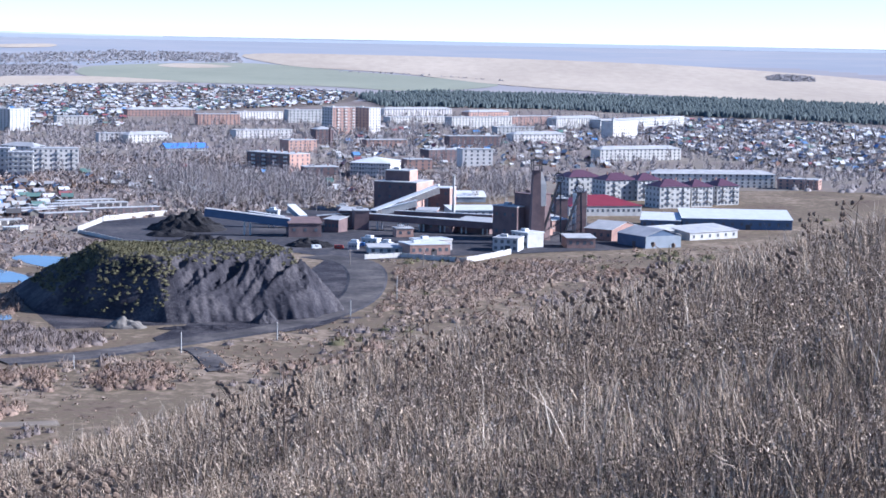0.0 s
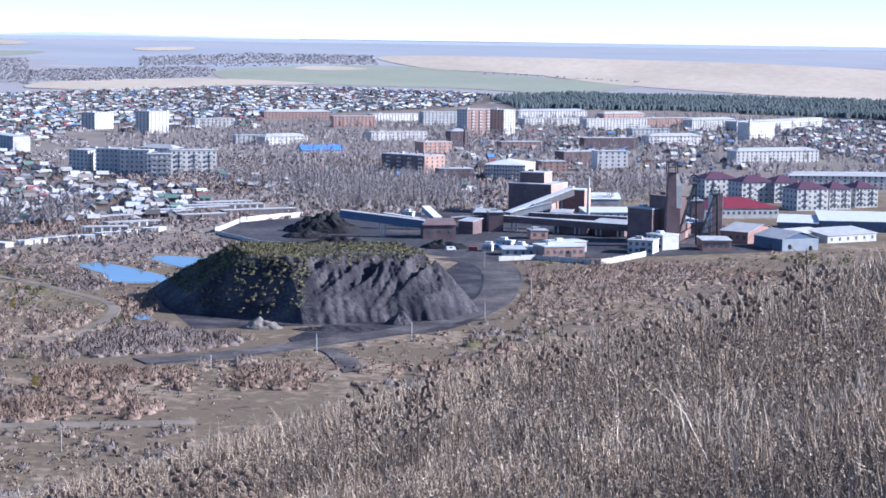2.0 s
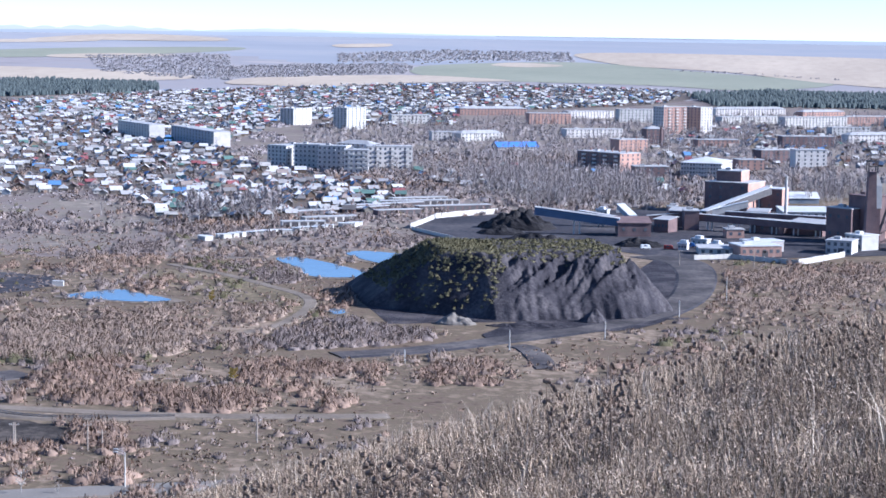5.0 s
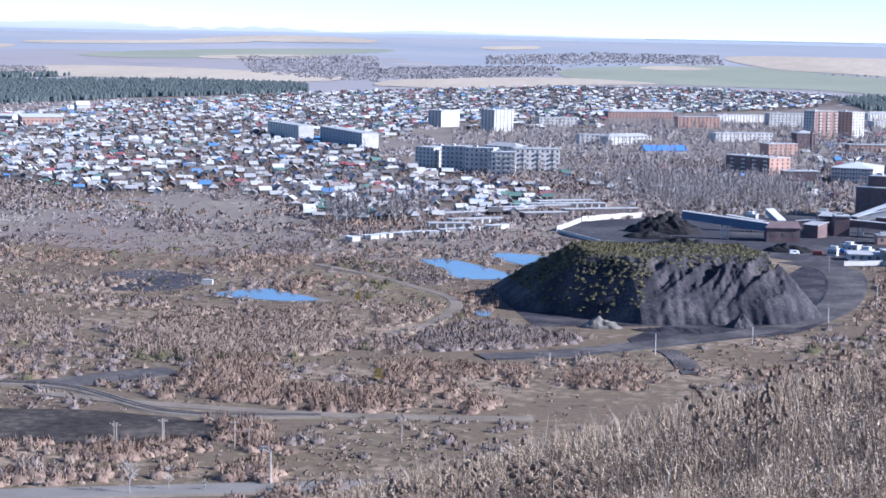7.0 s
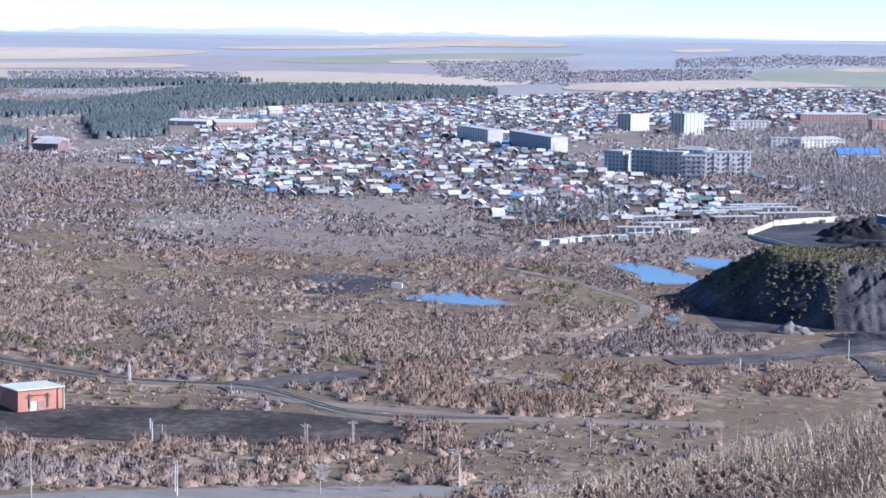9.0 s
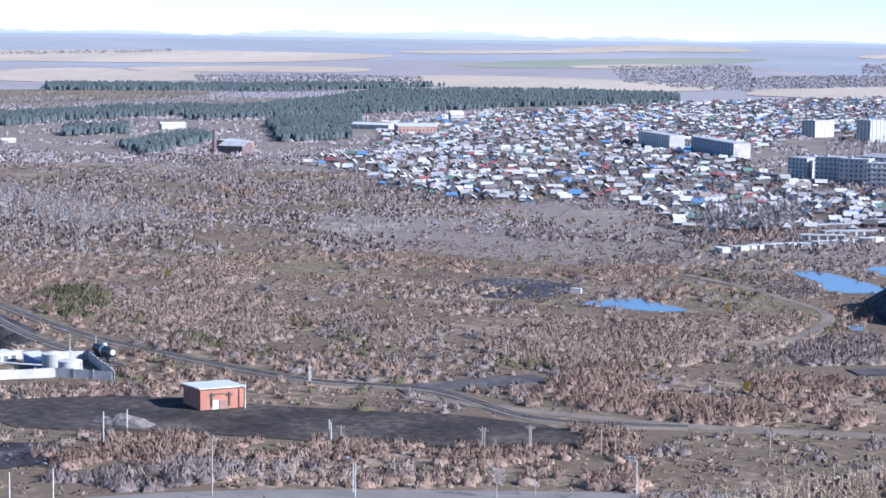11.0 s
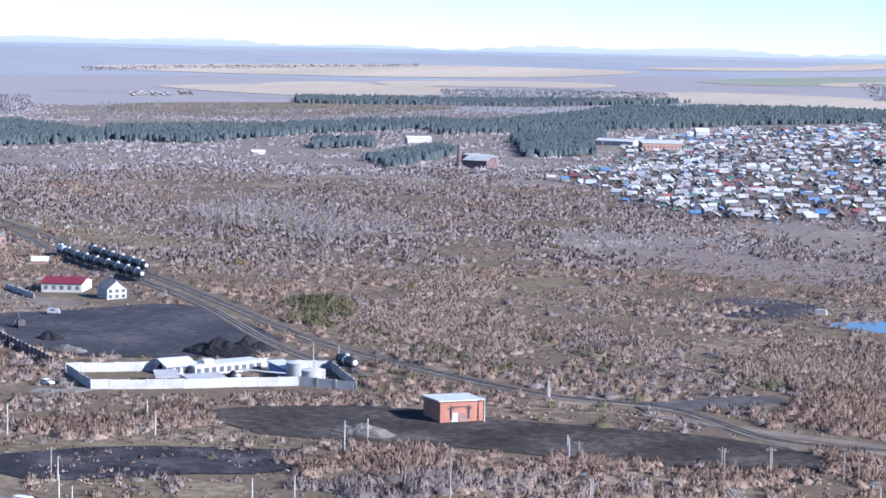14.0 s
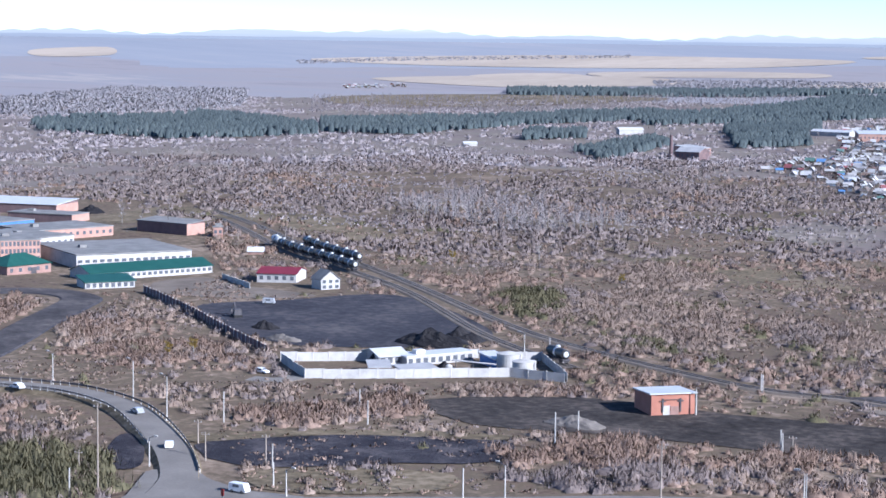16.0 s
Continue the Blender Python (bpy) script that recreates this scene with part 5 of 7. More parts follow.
for x in (-2.8, 1.9):
    part("bracket", Geo().bar((x, -6.1, 1.0), (x, -6.1, 4.4), 0.35).bar((x - 0.8, -6.1, 3.7), (x + 0.8, -6.1, 3.7), 0.25), DARK_STEEL, HUT)
part("cable", Geo().bar((-2.8, -6.2, 4.1), (2.4, -6.2, 4.1), 0.12), DARK_STEEL, HUT)

# walled depot: tanks, sheds, pipework
def storage_tank(x, y, r, h, label):
    root = thing("storage_tank", stand(x, y), label, "tank")
    part("shell", Geo().tube((0, 0, -0.2), (0, 0, h), r, r, 28), WHITEWASH, root)
    part("lid", Geo().tube((0, 0, h), (0, 0, h + 0.6), r * 1.02, r * 0.15, 28), CONCRETE, root)
    part("ladder", Geo().bar((r + 0.1, -0.25, 0), (r + 0.1, -0.25, h), 0.08).bar((r + 0.1, 0.25, 0), (r + 0.1, 0.25, h), 0.08), STEEL, root)


storage_tank(*(-313, 448), 3.3, 4.2, "white cylindrical steel storage tank")
storage_tank(*(-323, 455), 3.6, 4.6, "white storage tank with a flat lid")
storage_tank(*(-330, 436), 1.0, 2.4, "small white upright tank")
building("depot_shed", "white depot building with a pale roof", (-354, 435), (-350, 443), 12, 2.6, WHITEWASH, WHITE_ROOF, "gable", floors=1, cols=4, category="shed", rise=1.5)
building("depot_shed", "long white flat store in the depot", (-348, 440), (-340, 461), 7, 2.5, WHITEWASH, WHITE_ROOF, floors=1, cols=9, category="shed")
building("depot_shed", "ochre-walled lodge inside the depot", (-346, 421), (-342, 425), 7, 1.9, ORANGE_BRICK, GREY_ROOF, "shed", category="shed", floors=1, cols=3, rise=0.8)
building("depot_shed", "brown brick cabin inside the depot", (-336, 423), (-331, 432), 6, 1.9, BRICK, GREY_ROOF, "shed", category="shed", floors=1, cols=4, rise=0.6)
building("depot_shed", "blue-sided pump shed with pale roof", (-327, 454), (-325, 458), 10, 2.4, BLUE_PAINT, WHITE_ROOF, "shed", category="shed", rise=0.8)
pile("coal_mound", *(-335, 441), 4, 2.5, 2.8, COAL_PILE, "dark scrap heap inside the depot", 21)
pile("coal_mound", *(-358, 437), 3, 2, 3.0, COAL_PILE, "dark machinery heap inside the depot", 22)
for a, b in (((-340, 464), (-322, 455)), ((-336, 445), (-323, 448))):
    root = thing("pipe_rack", pose(*a, float(gz(*a))), "pale pipe rack on steel legs", "pipe")
    for k in range(3):
        part("pipe", Geo().tube((0, 0.5 * k, 2.4), (b[0] - a[0], b[1] - a[1] + 0.5 * k, 2.2), 0.16, None, 8), WHITEWASH, root)
    for s in (0.1, 0.5, 0.9):
        part("leg", Geo().bar(((b[0] - a[0]) * s, (b[1] - a[1]) * s, -0.2), ((b[0] - a[0]) * s, (b[1] - a[1]) * s, 2.3), 0.2), STEEL, root)


# ---- tank wagons ----
def tank_wagon(pale):
    root = thing("tank_wagon", Matrix(), "black rail tank wagon with a pale band" if not pale else "pale grey rail tank wagon", "railway wagon", "tank wagons on the sidings")
    part("tank", Geo().tube((-5.2, 0, 2.75), (5.2, 0, 2.75), 1.45, None, 20).tube((-5.55, 0, 2.75), (-5.2, 0, 2.75), 0.9, 1.45, 20).tube((5.2, 0, 2.75), (5.55, 0, 2.75), 1.45, 0.9, 20), TANK_PALE if pale else TANK_BLACK, root)
    part("band", Geo().tube((-0.6, 0, 2.75), (0.6, 0, 2.75), 1.49, None, 20), TANK_BLACK if pale else TANK_PALE, root)
    part("dome", Geo().tube((0, 0, 4.1), (0, 0, 4.75), 0.7, 0.6, 14), TANK_PALE, root)
    part("end_cap", Geo().tube((5.3, 0, 2.75), (5.7, 0, 2.75), 1.2, 0.6, 20), TANK_PALE, root)
    part("frame", Geo().box(-5.9, -1.2, 1.0, 5.9, 1.2, 1.35), DARK_STEEL, root)
    for s in (-4, 4):
        bogie = part("bogie", Geo().box(s - 1.3, -1.0, 0.45, s + 1.3, 1.0, 0.95), DARK_STEEL, root)
        for q in (-0.9, 0.9):
            for side in (-0.78, 0.78):
                part("wheel", Geo().tube((s + q, side - 0.07, 0.48), (s + q, side + 0.07, 0.48), 0.48, None, 14), STEEL, bogie)
    return root


def along(line, start, count, gap, pale):
    """Set wagons end to end along a track."""
    pts = smooth(line, False, 12)
    made, need, k = 0, 0.0, min(range(len(pts)), key=lambda i: np.linalg.norm(pts[i] - np.array(start)))
    first = None
    while made < count and k < len(pts) - 1:
        p, q = pts[k], pts[k + 1]
        seg = np.linalg.norm(q - p)
        while need <= seg and made < count:
            c = p + (q - p) * need / seg
            m = pose(c[0], c[1], float(gz(*c)) + 0.62, 0, 0, math.degrees(math.atan2(q[1] - p[1], q[0] - p[0])))
            if first is None:
                first = tank_wagon(pale(made))
                first.matrix_world = m
            else:
                if pale(made) == pale(0):
                    copy_thing(first, m)
                else:
                    tank_wagon(pale(made)).matrix_world = m
            made += 1
            need += gap
        need -= seg
        k += 1


along(TRACK_B, (-585, 649), 9, 12.6, lambda k: k in (0,))
along(TRACK_A, (-574, 656), 6, 12.6, lambda k: False)
along(TRACK_B, (-318, 472), 3, 12.4, lambda k: k == 2)


# ---- poles and lamps ----
def street_lamp(x, y, h=9.5, turn=0, label="grey street lamp on a concrete pole"):
    root = thing("street_lamp", stand(x, y, turn, 0.1), label, "street lamp", "road lamps")
    part("pole", Geo().tube((0, 0, 0), (0, 0, h), 0.16, 0.10, 8), CONCRETE, root)
    part("arm", Geo().bar((0, 0, h - 0.1), (-1.6, 0, h + 0.6), 0.12), STEEL, root)
    part("lamp_head", Geo().box(-2.4, -0.2, 0.5 + h, -1.5, 0.2, 0.75 + h), WHITEWASH, root)
    return root


def utility_pole(x, y, h, cross=True, material=None):
    root = thing("utility_pole", stand(x, y, 20, 0.1), "grey weathered utility pole with a crossarm" if cross else "plain pale concrete post", "utility pole", "poles on the plain")
    part("pole", Geo().tube((0, 0, 0), (0, 0, h), 0.19, 0.13, 8), material or WOOD, root)
    if cross:
        part("crossarm", Geo().bar((-0.9, 0, h - 0.6), (0.9, 0, h - 0.6), 0.13), WOOD, root)
        for s in (-0.8, 0, 0.8):
            part("insulator", Geo().tube((s, 0, h - 0.55), (s, 0, h - 0.25), 0.08, 0.06, 6), WHITEWASH, root)
    return root


for (p, h, a) in (((-393, 348), 8.7, 0), ((-362, 347), 10.3, 0), ((-337, 334), 10.9, 0), ((-263, 294), 6.0, 180), ((-227, 319), 7.3, 0),
                  ((-180, 356), 6.7, 0), ((-178, 353), 7.6, 0), ((-129, 384), 6.9, 0), ((-306, 298), 6.4, 180), ((-131, 390), 6.1, 0), ((-334, 478), 6.7, 0)):
    street_lamp(*p, h, a)
for (p, h, c) in (((-294, 272), 19.2, True), ((-300, 309), 6.6, True), ((-285, 312), 7.4, True), ((-284, 313), 5.3, False), ((-271, 299), 5.5, False),
                  ((-233, 313), 6.9, False), ((-203, 339), 12.1, True), ((-251, 372), 7.6, False), ((-250, 380), 6.9, False), ((-245, 425), 6.8, False),
                  ((-246, 461), 5.4, False), ((-208, 400), 4.5, False), ((-206, 401), 3.9, True), ((-172, 405), 6.0, True), ((-164, 412), 6.2, True),
                  ((-148, 415), 6.4, True), ((-145, 416), 4.8, True), ((-203, 339), 11.7, True), ((-209, 401), 5.0, False), ((-247, 462), 5.4, False),
                  ((-114, 432), 5.8, True), ((-50, 603), 5.7, False), ((-76, 578), 6.2, False), ((-30, 652), 6.6, False), ((-16, 701), 9.5, False),
                  ((-102, 549), 4.0, False), ((-8, 819), 7.5, True), ((-38, 814), 7.0, True), ((-566, 636), 11.6, True), ((-580, 647), 8.9, True),
                  ((-313, 377), 5.0, False), ((-298, 362), 5.9, False), ((-326, 342), 7.5, False), ((-314, 321), 5.6, True), ((-298, 268), 6.3, False),
                  ((-315, 286), 4.6, True), ((-323, 475), 7.1, False), ((-611, 650), 4.6, True), ((-680, 695), 5.5, True), ((-173, 406), 6.1, True), ((-164, 413), 6.0, True)):
    utility_pole(*p, max(h, 4), c, CONCRETE if not c else WOOD)


# ---- vehicles ----
def car(x, y, turn, paint, label, z=0.0, van=False):
    root = thing("van" if van else "car", pose(x, y, float(gz(x, y)) + z, 0, 0, turn), label, "van" if van else "car")
    L, W, H = (4.2, 1.8, 1.95) if van else (4.3, 1.75, 1.45)
    g = Geo()
    prof = [(-L / 2, 0.35), (L / 2, 0.35), (L / 2, 0.85), (L * 0.46, 1.1), (L * 0.40, H - 0.1), (L * 0.36, H), (-L / 2 + 0.1, H), (-L / 2, H - 0.2)] if van else \
           [(-L / 2, 0.3), (L / 2, 0.3), (L / 2, 0.7), (L * 0.25, 0.9), (L * 0.10, H), (-L * 0.28, H), (-L * 0.42, 0.95), (-L / 2, 0.85)]
    n = len(prof)
    g.add([(px, -W / 2, pz) for px, pz in prof] + [(px, W / 2, pz) for px, pz in prof], [tuple(range(n)), tuple(range(2 * n - 1, n - 1, -1))] + [(i, n + i, n + (i + 1) % n, (i + 1) % n) for i in range(n)])
    part("body", g, paint, root)
    part("windscreen", Geo().bar((L * (0.41 if van else 0.24), 0, 1.0), (L * (0.385 if van else 0.12), 0, H - 0.12), W * 0.85, 0.16), GLASS, root)
    for s in (-1, 1):
        part("side_window", Geo().box(-L * 0.25, s * W / 2 - 0.03, H * 0.62, L * 0.12, s * W / 2 + 0.03, H * 0.9), GLASS, root)
    for px in (-L * 0.3, L * 0.3):
        for s in (-1, 1):
            wheel = part("wheel", Geo().tube((px, s * (W / 2 - 0.2), 0.33), (px, s * (W / 2 + 0.02), 0.33), 0.33, None, 14), RUBBER, root)
            part("rim", Geo().tube((px, s * (W / 2 + 0.01), 0.33), (px, s * (W / 2 + 0.04), 0.33), 0.2, None, 10), STEEL, wheel)
    return root


car(*(-313, 311), 130, CAR_WHITE, "white hatchback on the curving road", 1.0)
car(*(-346, 333), 160, CAR_GREY, "silver car on the curving road", 1.1)
car(*(-273, 291), 5, CAR_WHITE, "white delivery van at the junction", 0.4, True)
car(*(-393, 336), 175, CAR_WHITE, "white car far along the flyover", 1.1)
car(*(-367, 400), 0, CAR_WHITE, "white car parked by the depot wall", 0.1)
for p, tn, c, lab in (((-74, 871), 0, CAR_WHITE, "white lorry parked in the mine yard"), ((-56, 879), 20, CAR_WHITE, "white van parked by the mine fence"), ((-46, 880), 0, RED_PAINT, "red machine parked in the mine yard"), ((-31, 888), 10, CAR_WHITE, "white van beside the sheds"),
                      ((-37, 892), 0, BLUE_PAINT, "blue van beside the sheds"), ((-461, 506), 30, CAR_GREY, "grey van at the depot yard"), ((-514, 578), 0, CAR_GREY, "grey van outside the works")):
    car(*p, tn, c, lab, 0.2, True)
excavator = thing("excavator", stand(*(-448, 476), 150), "dark yellow-black excavator in the coal depot", "excavator")
part("chassis", Geo().box(-2, -1.4, 0, 2, 1.4, 0.9), RUBBER, excavator)
part("cab", Geo().box(-1.8, -1.2, 0.9, 0.4, 1.2, 2.8), DARK_STEEL, excavator)
part("boom", Geo().bar((0.3, 0, 1.8), (3.2, 0, 4.6), 0.5).bar((3.2, 0, 4.6), (5.2, 0, 2.0), 0.4), DARK_STEEL, excavator)
part("bucket", Geo().box(4.8, -0.6, 1.2, 5.8, 0.6, 2.1), DARK_STEEL, excavator)
sign = thing("road_sign", stand(*(-272, 285), 0), "red road marker post at the junction", "sign")
part("post", Geo().tube((0, 0, 0), (0, 0, 1.0), 0.06, None, 8), STEEL, sign)
part("board", Geo().box(-0.4, -0.06, 1.0, 0.4, 0.06, 2.4), RED_PAINT, sign)
for k, (x, y) in enumerate(((-253, 679), (-82, 1065))):
    container = thing("container", stand(x, y, 10), "small white steel container standing on open ground", "container")
    part("shell", Geo().box(-2, -1.1, 0, 2, 1.1, 1.9), WHITEWASH, container)
    part("door", Geo().box(1.98, -0.9, 0.1, 2.05, 0.9, 1.8), CONCRETE, container)


# ---- village ----
def garden_sheet(poly, label):
    mid = np.mean(poly, 0)
    sheet("garden_ground", [tuple(mid + (np.array(p) - mid) * 0.98) for p in poly], GARDEN, 0.1, 40, label=label, category="ground", wobble=4)


VILLAGE = [
    ([(-941, 1909), (-994, 2329), (-879, 2809), (-798, 2952), (-603, 3222), (-360, 3272), (-139, 3177), (-158, 2774), (-393, 2357), (-500, 1984), (-444, 1557), (-346, 1337), (-233, 1215), (-208, 1111), (-206, 994), (-293, 939), (-354, 1050), (-401, 1088), (-442, 1035), (-546, 1108)], 0.78),
    ([(-696, 1284), (-732, 1401), (-705, 1509), (-872, 1952), (-956, 2172), (-990, 2358), (-447, 1066), (-512, 1105), (-627, 1217)], 0.75),
    ([(195, 2364), (329, 2523), (475, 2361), (498, 2171), (341, 1480), (244, 1531), (196, 1911)], 0.7),
    ([(-247, 1372), (-75, 1423), (-49, 1192), (-132, 1150), (-220, 1218)], 0.35),
    ([(-580, 2481), (-418, 2603), (-325, 2025), (-441, 1886)], 0.5),
    ([(-136, 2108), (185, 2250), (123, 1481), (-91, 1418)], 0.22),
    ([(-738, 3967), (-455, 4142), (-424, 4064), (-699, 3819)], 0.25),
    ([(-2133, 2520), (-2091, 2639), (-2005, 2530), (-2067, 2441)], 0.5),
]
garden_sheet(VILLAGE[0][0], "dark dug garden soil between the village houses")
garden_sheet([(-696, 1284), (-732, 1401), (-705, 1509), (-872, 1952), (-700, 1700), (-560, 1400), (-470, 1075), (-512, 1105), (-627, 1217)], "dark dug gardens on the village edge")
BLOCKS = np.array([o.matrix_world.translation[:2] for o in scene.objects if o.type == "EMPTY" and o.get("category") in ("apartment block", "building", "industrial building", "shed", "factory", "warehouse")])


def grid_points(poly, sx, sy, turn, keep, jitter=0.28):
    p = np.asarray(poly, float)
    c, s = math.cos(radians(turn)), math.sin(radians(turn))
    lo, hi = p.min(0), p.max(0)
    mid, half = (lo + hi) / 2, np.linalg.norm(hi - lo) / 2
    a, b = np.meshgrid(np.arange(-half, half, sx), np.arange(-half, half, sy))
    a = a + rng.uniform(-jitter, jitter, a.shape) * sx
    b = b + rng.uniform(-jitter, jitter, b.shape) * sy
    x, y = mid[0] + a * c - b * s, mid[1] + a * s + b * c
    ok = inside(poly, x, y) & (rng.random(x.shape) < keep)
    return x[ok], y[ok]


spots = []
for poly, keep in VILLAGE:
    x, y = grid_points(poly, 10.5, 13.5, 24, keep)
    if len(BLOCKS):
        near = (np.hypot(x[:, None] - BLOCKS[:, 0], y[:, None] - BLOCKS[:, 1]) < 26).any(1)
        x, y = x[~near], y[~near]
    spots.append(np.stack([x, y], 1))
spots = np.vstack(spots)
spots = spots[np.argsort(np.hypot(spots[:, 0] + 150, spots[:, 1] - 900))]


def village_house(k):
    w, d, h, rise = 5.0 + 0.8 * (k % 3), 4.3 + (k % 2) * 0.9, 1.9 + 0.2 * (k % 3), 1.3 + 0.3 * (k % 4)
    root = thing("house", Matrix(), "small village house with a pitched sheet or slate roof", "house", "village houses")
    part("wall", Geo().gable_walls(w, d, h, rise) if k % 3 else Geo().box(-w / 2, -d / 2, 0, w / 2, d / 2, h), HOUSE_WALL, root)
    roof = part("roof", Geo().gable(w, d, h, rise, 0.45) if k % 3 else Geo().hip(w, d, h, rise, 0.5), HOUSE_ROOF, root)
    part("chimney", Geo().box(-0.35, -0.35, h, 0.35, 0.35, h + rise + 0.7), BRICK, roof, at=pose(w * 0.2, d * 0.12, 0))
    me = window_mesh(0.9, 0.9)
    for s in (-0.25, 0.25):
        part("window", me, None, root, at=pose(w * s, -d / 2 - 0.02, 1.2))
    return root


NEAR = 300
models = [village_house(k) for k in range(6)]
for i, (x, y) in enumerate(spots[:NEAR]):
    m = stand(x, y, 24 + 90 * int(rng.integers(0, 2)) + rng.normal(0, 8), 0.15)
    if i < 6:
        models[i].matrix_world = m
    else:
        copy_thing(models[int(rng.integers(0, 6))], m)
walls, roofs = Geo(), Geo()
for x, y in spots[NEAR:]:
    w, d, h, rise = rng.uniform(4.2, 7.4), rng.uniform(3.8, 5.6), rng.uniform(1.8, 2.7), rng.uniform(1.0, 2.4)
    if rng.random() < 0.3:
        w, d, h, rise = w * 0.55, d * 0.6, 2.2, 0.8
    r = math.hypot(x, y)
    f = 1.0 if r < 2400 else max(0.6, r / (2400 / (2 - r / 2400)))
    m = stand(x, y, 24 + 90 * int(rng.integers(0, 2)) + rng.normal(0, 9), 0.2) @ Matrix.Scale(f, 4)
    a, b = Geo().gable_walls(w, d, h, rise), Geo()
    w2, d2 = w / 2 + 0.4, d / 2 + 0.4
    b.add([(-w2, -d2, h - 0.2), (w2, -d2, h - 0.2), (w2, 0, h + rise + 0.1), (-w2, 0, h + rise + 0.1), (w2, d2, h - 0.2), (-w2, d2, h - 0.2)], [(0, 1, 2, 3), (3, 2, 4, 5)])
    walls.add([m @ Vector(q) for q in a.v], a.f)
    roofs.add([m @ Vector(q) for q in b.v], b.f)
tagged(new("village_walls", walls.mesh("village_walls", HOUSE_WALL_FAR)), "walls of the far village houses, mixed timber and render", "houses", kind="stuff")
tagged(new("village_roofs", roofs.mesh("village_roofs", HOUSE_ROOF_FAR)), "grey, blue and glare-whitened roofs of far village houses", "roofs", kind="stuff")

# lock-up garages between village and mine
for i, (p, q) in enumerate((((-238, 982), (-198, 1034)), ((-227, 951), (-202, 972)), ((-224, 1014), (-186, 1054)), ((-217, 1043), (-168, 1071)), ((-200, 997), (-179, 1014)), ((-206, 1068), (-177, 1090)), ((-184, 1026), (-149, 1050)), ((-232, 924), (-209, 934)))):
    p, q = np.array(p, float), np.array(q, float)
    d = (q - p) / np.linalg.norm(q - p)
    n = max(3, int(np.linalg.norm(q - p) / 4.2))
    root = thing("garage_row", pose(p[0], p[1], float(gz(*p)), 0, 0, math.degrees(math.atan2(d[1], d[0]))), "long row of low grey lock-up garages", "garages", "garage rows")
    part("roof", Geo().box(-0.3, -0.3, 2.4, n * 4.2 + 0.3, 6.3, 2.65), GREY_ROOF, root)
    part("wall", Geo().box(0, 0, -0.3, n * 4.2, 6, 2.4), CONCRETE if i % 2 else SOOT_SHADE_BRICK, root)
    gate = Geo().box(0.5, -0.08, 0, 3.6, 0.02, 2.1).mesh("gate", DARK_STEEL)
    for k in range(n):
        part("gate", gate, None, root, at=pose(k * 4.2, 0, 0))
row = smooth([(-249, 842), (-237, 864), (-222, 887), (-210, 916), (-198, 946)], False, 7)
for k, p in enumerate(row):
    if k % 5 != 3:
        hut = thing("shed", stand(p[0], p[1] + rng.normal(0, 3), 10 + rng.normal(0, 20)), "small white-roofed shed on the village edge", "shed", "sheds along the lane")
        part("wall", Geo().box(-2.2, -1.6, -0.2, 2.2, 1.6, 1.9), CONCRETE, hut)
        part("roof", Geo().box(-2.5, -1.9, 1.9, 2.5, 1.9, 2.05), WHITE_ROOF, hut)


# ---- scrub, trees and woods ----
LATTICE = np.random.default_rng(21).random((256, 256))


def drift(x, y, s, seed=0, octaves=3):
    """Irregular patchiness from 0 to 1, in drifts of about s metres."""
    total, weight, part_of = 0.0, 0.0, 1.0
    for k in range(octaves):
        u, v = np.asarray(x) / s + 37.3 * seed + 11 * k, np.asarray(y) / s - 23.1 * seed + 5 * k
        i, j = np.floor(u).astype(int), np.floor(v).astype(int)
        f, g = u - i, v - j
        f, g = f * f * (3 - 2 * f), g * g * (3 - 2 * g)
        at = lambda a, b: LATTICE[a % 256, b % 256]
        total = total + part_of * ((at(i, j) * (1 - f) + at(i + 1, j) * f) * (1 - g) + (at(i, j + 1) * (1 - f) + at(i + 1, j + 1) * f) * g)
        weight += part_of
        part_of *= 0.5
        s *= 0.45
    return np.clip((total / weight - 0.5) * 1.7 + 0.5, 0, 1)


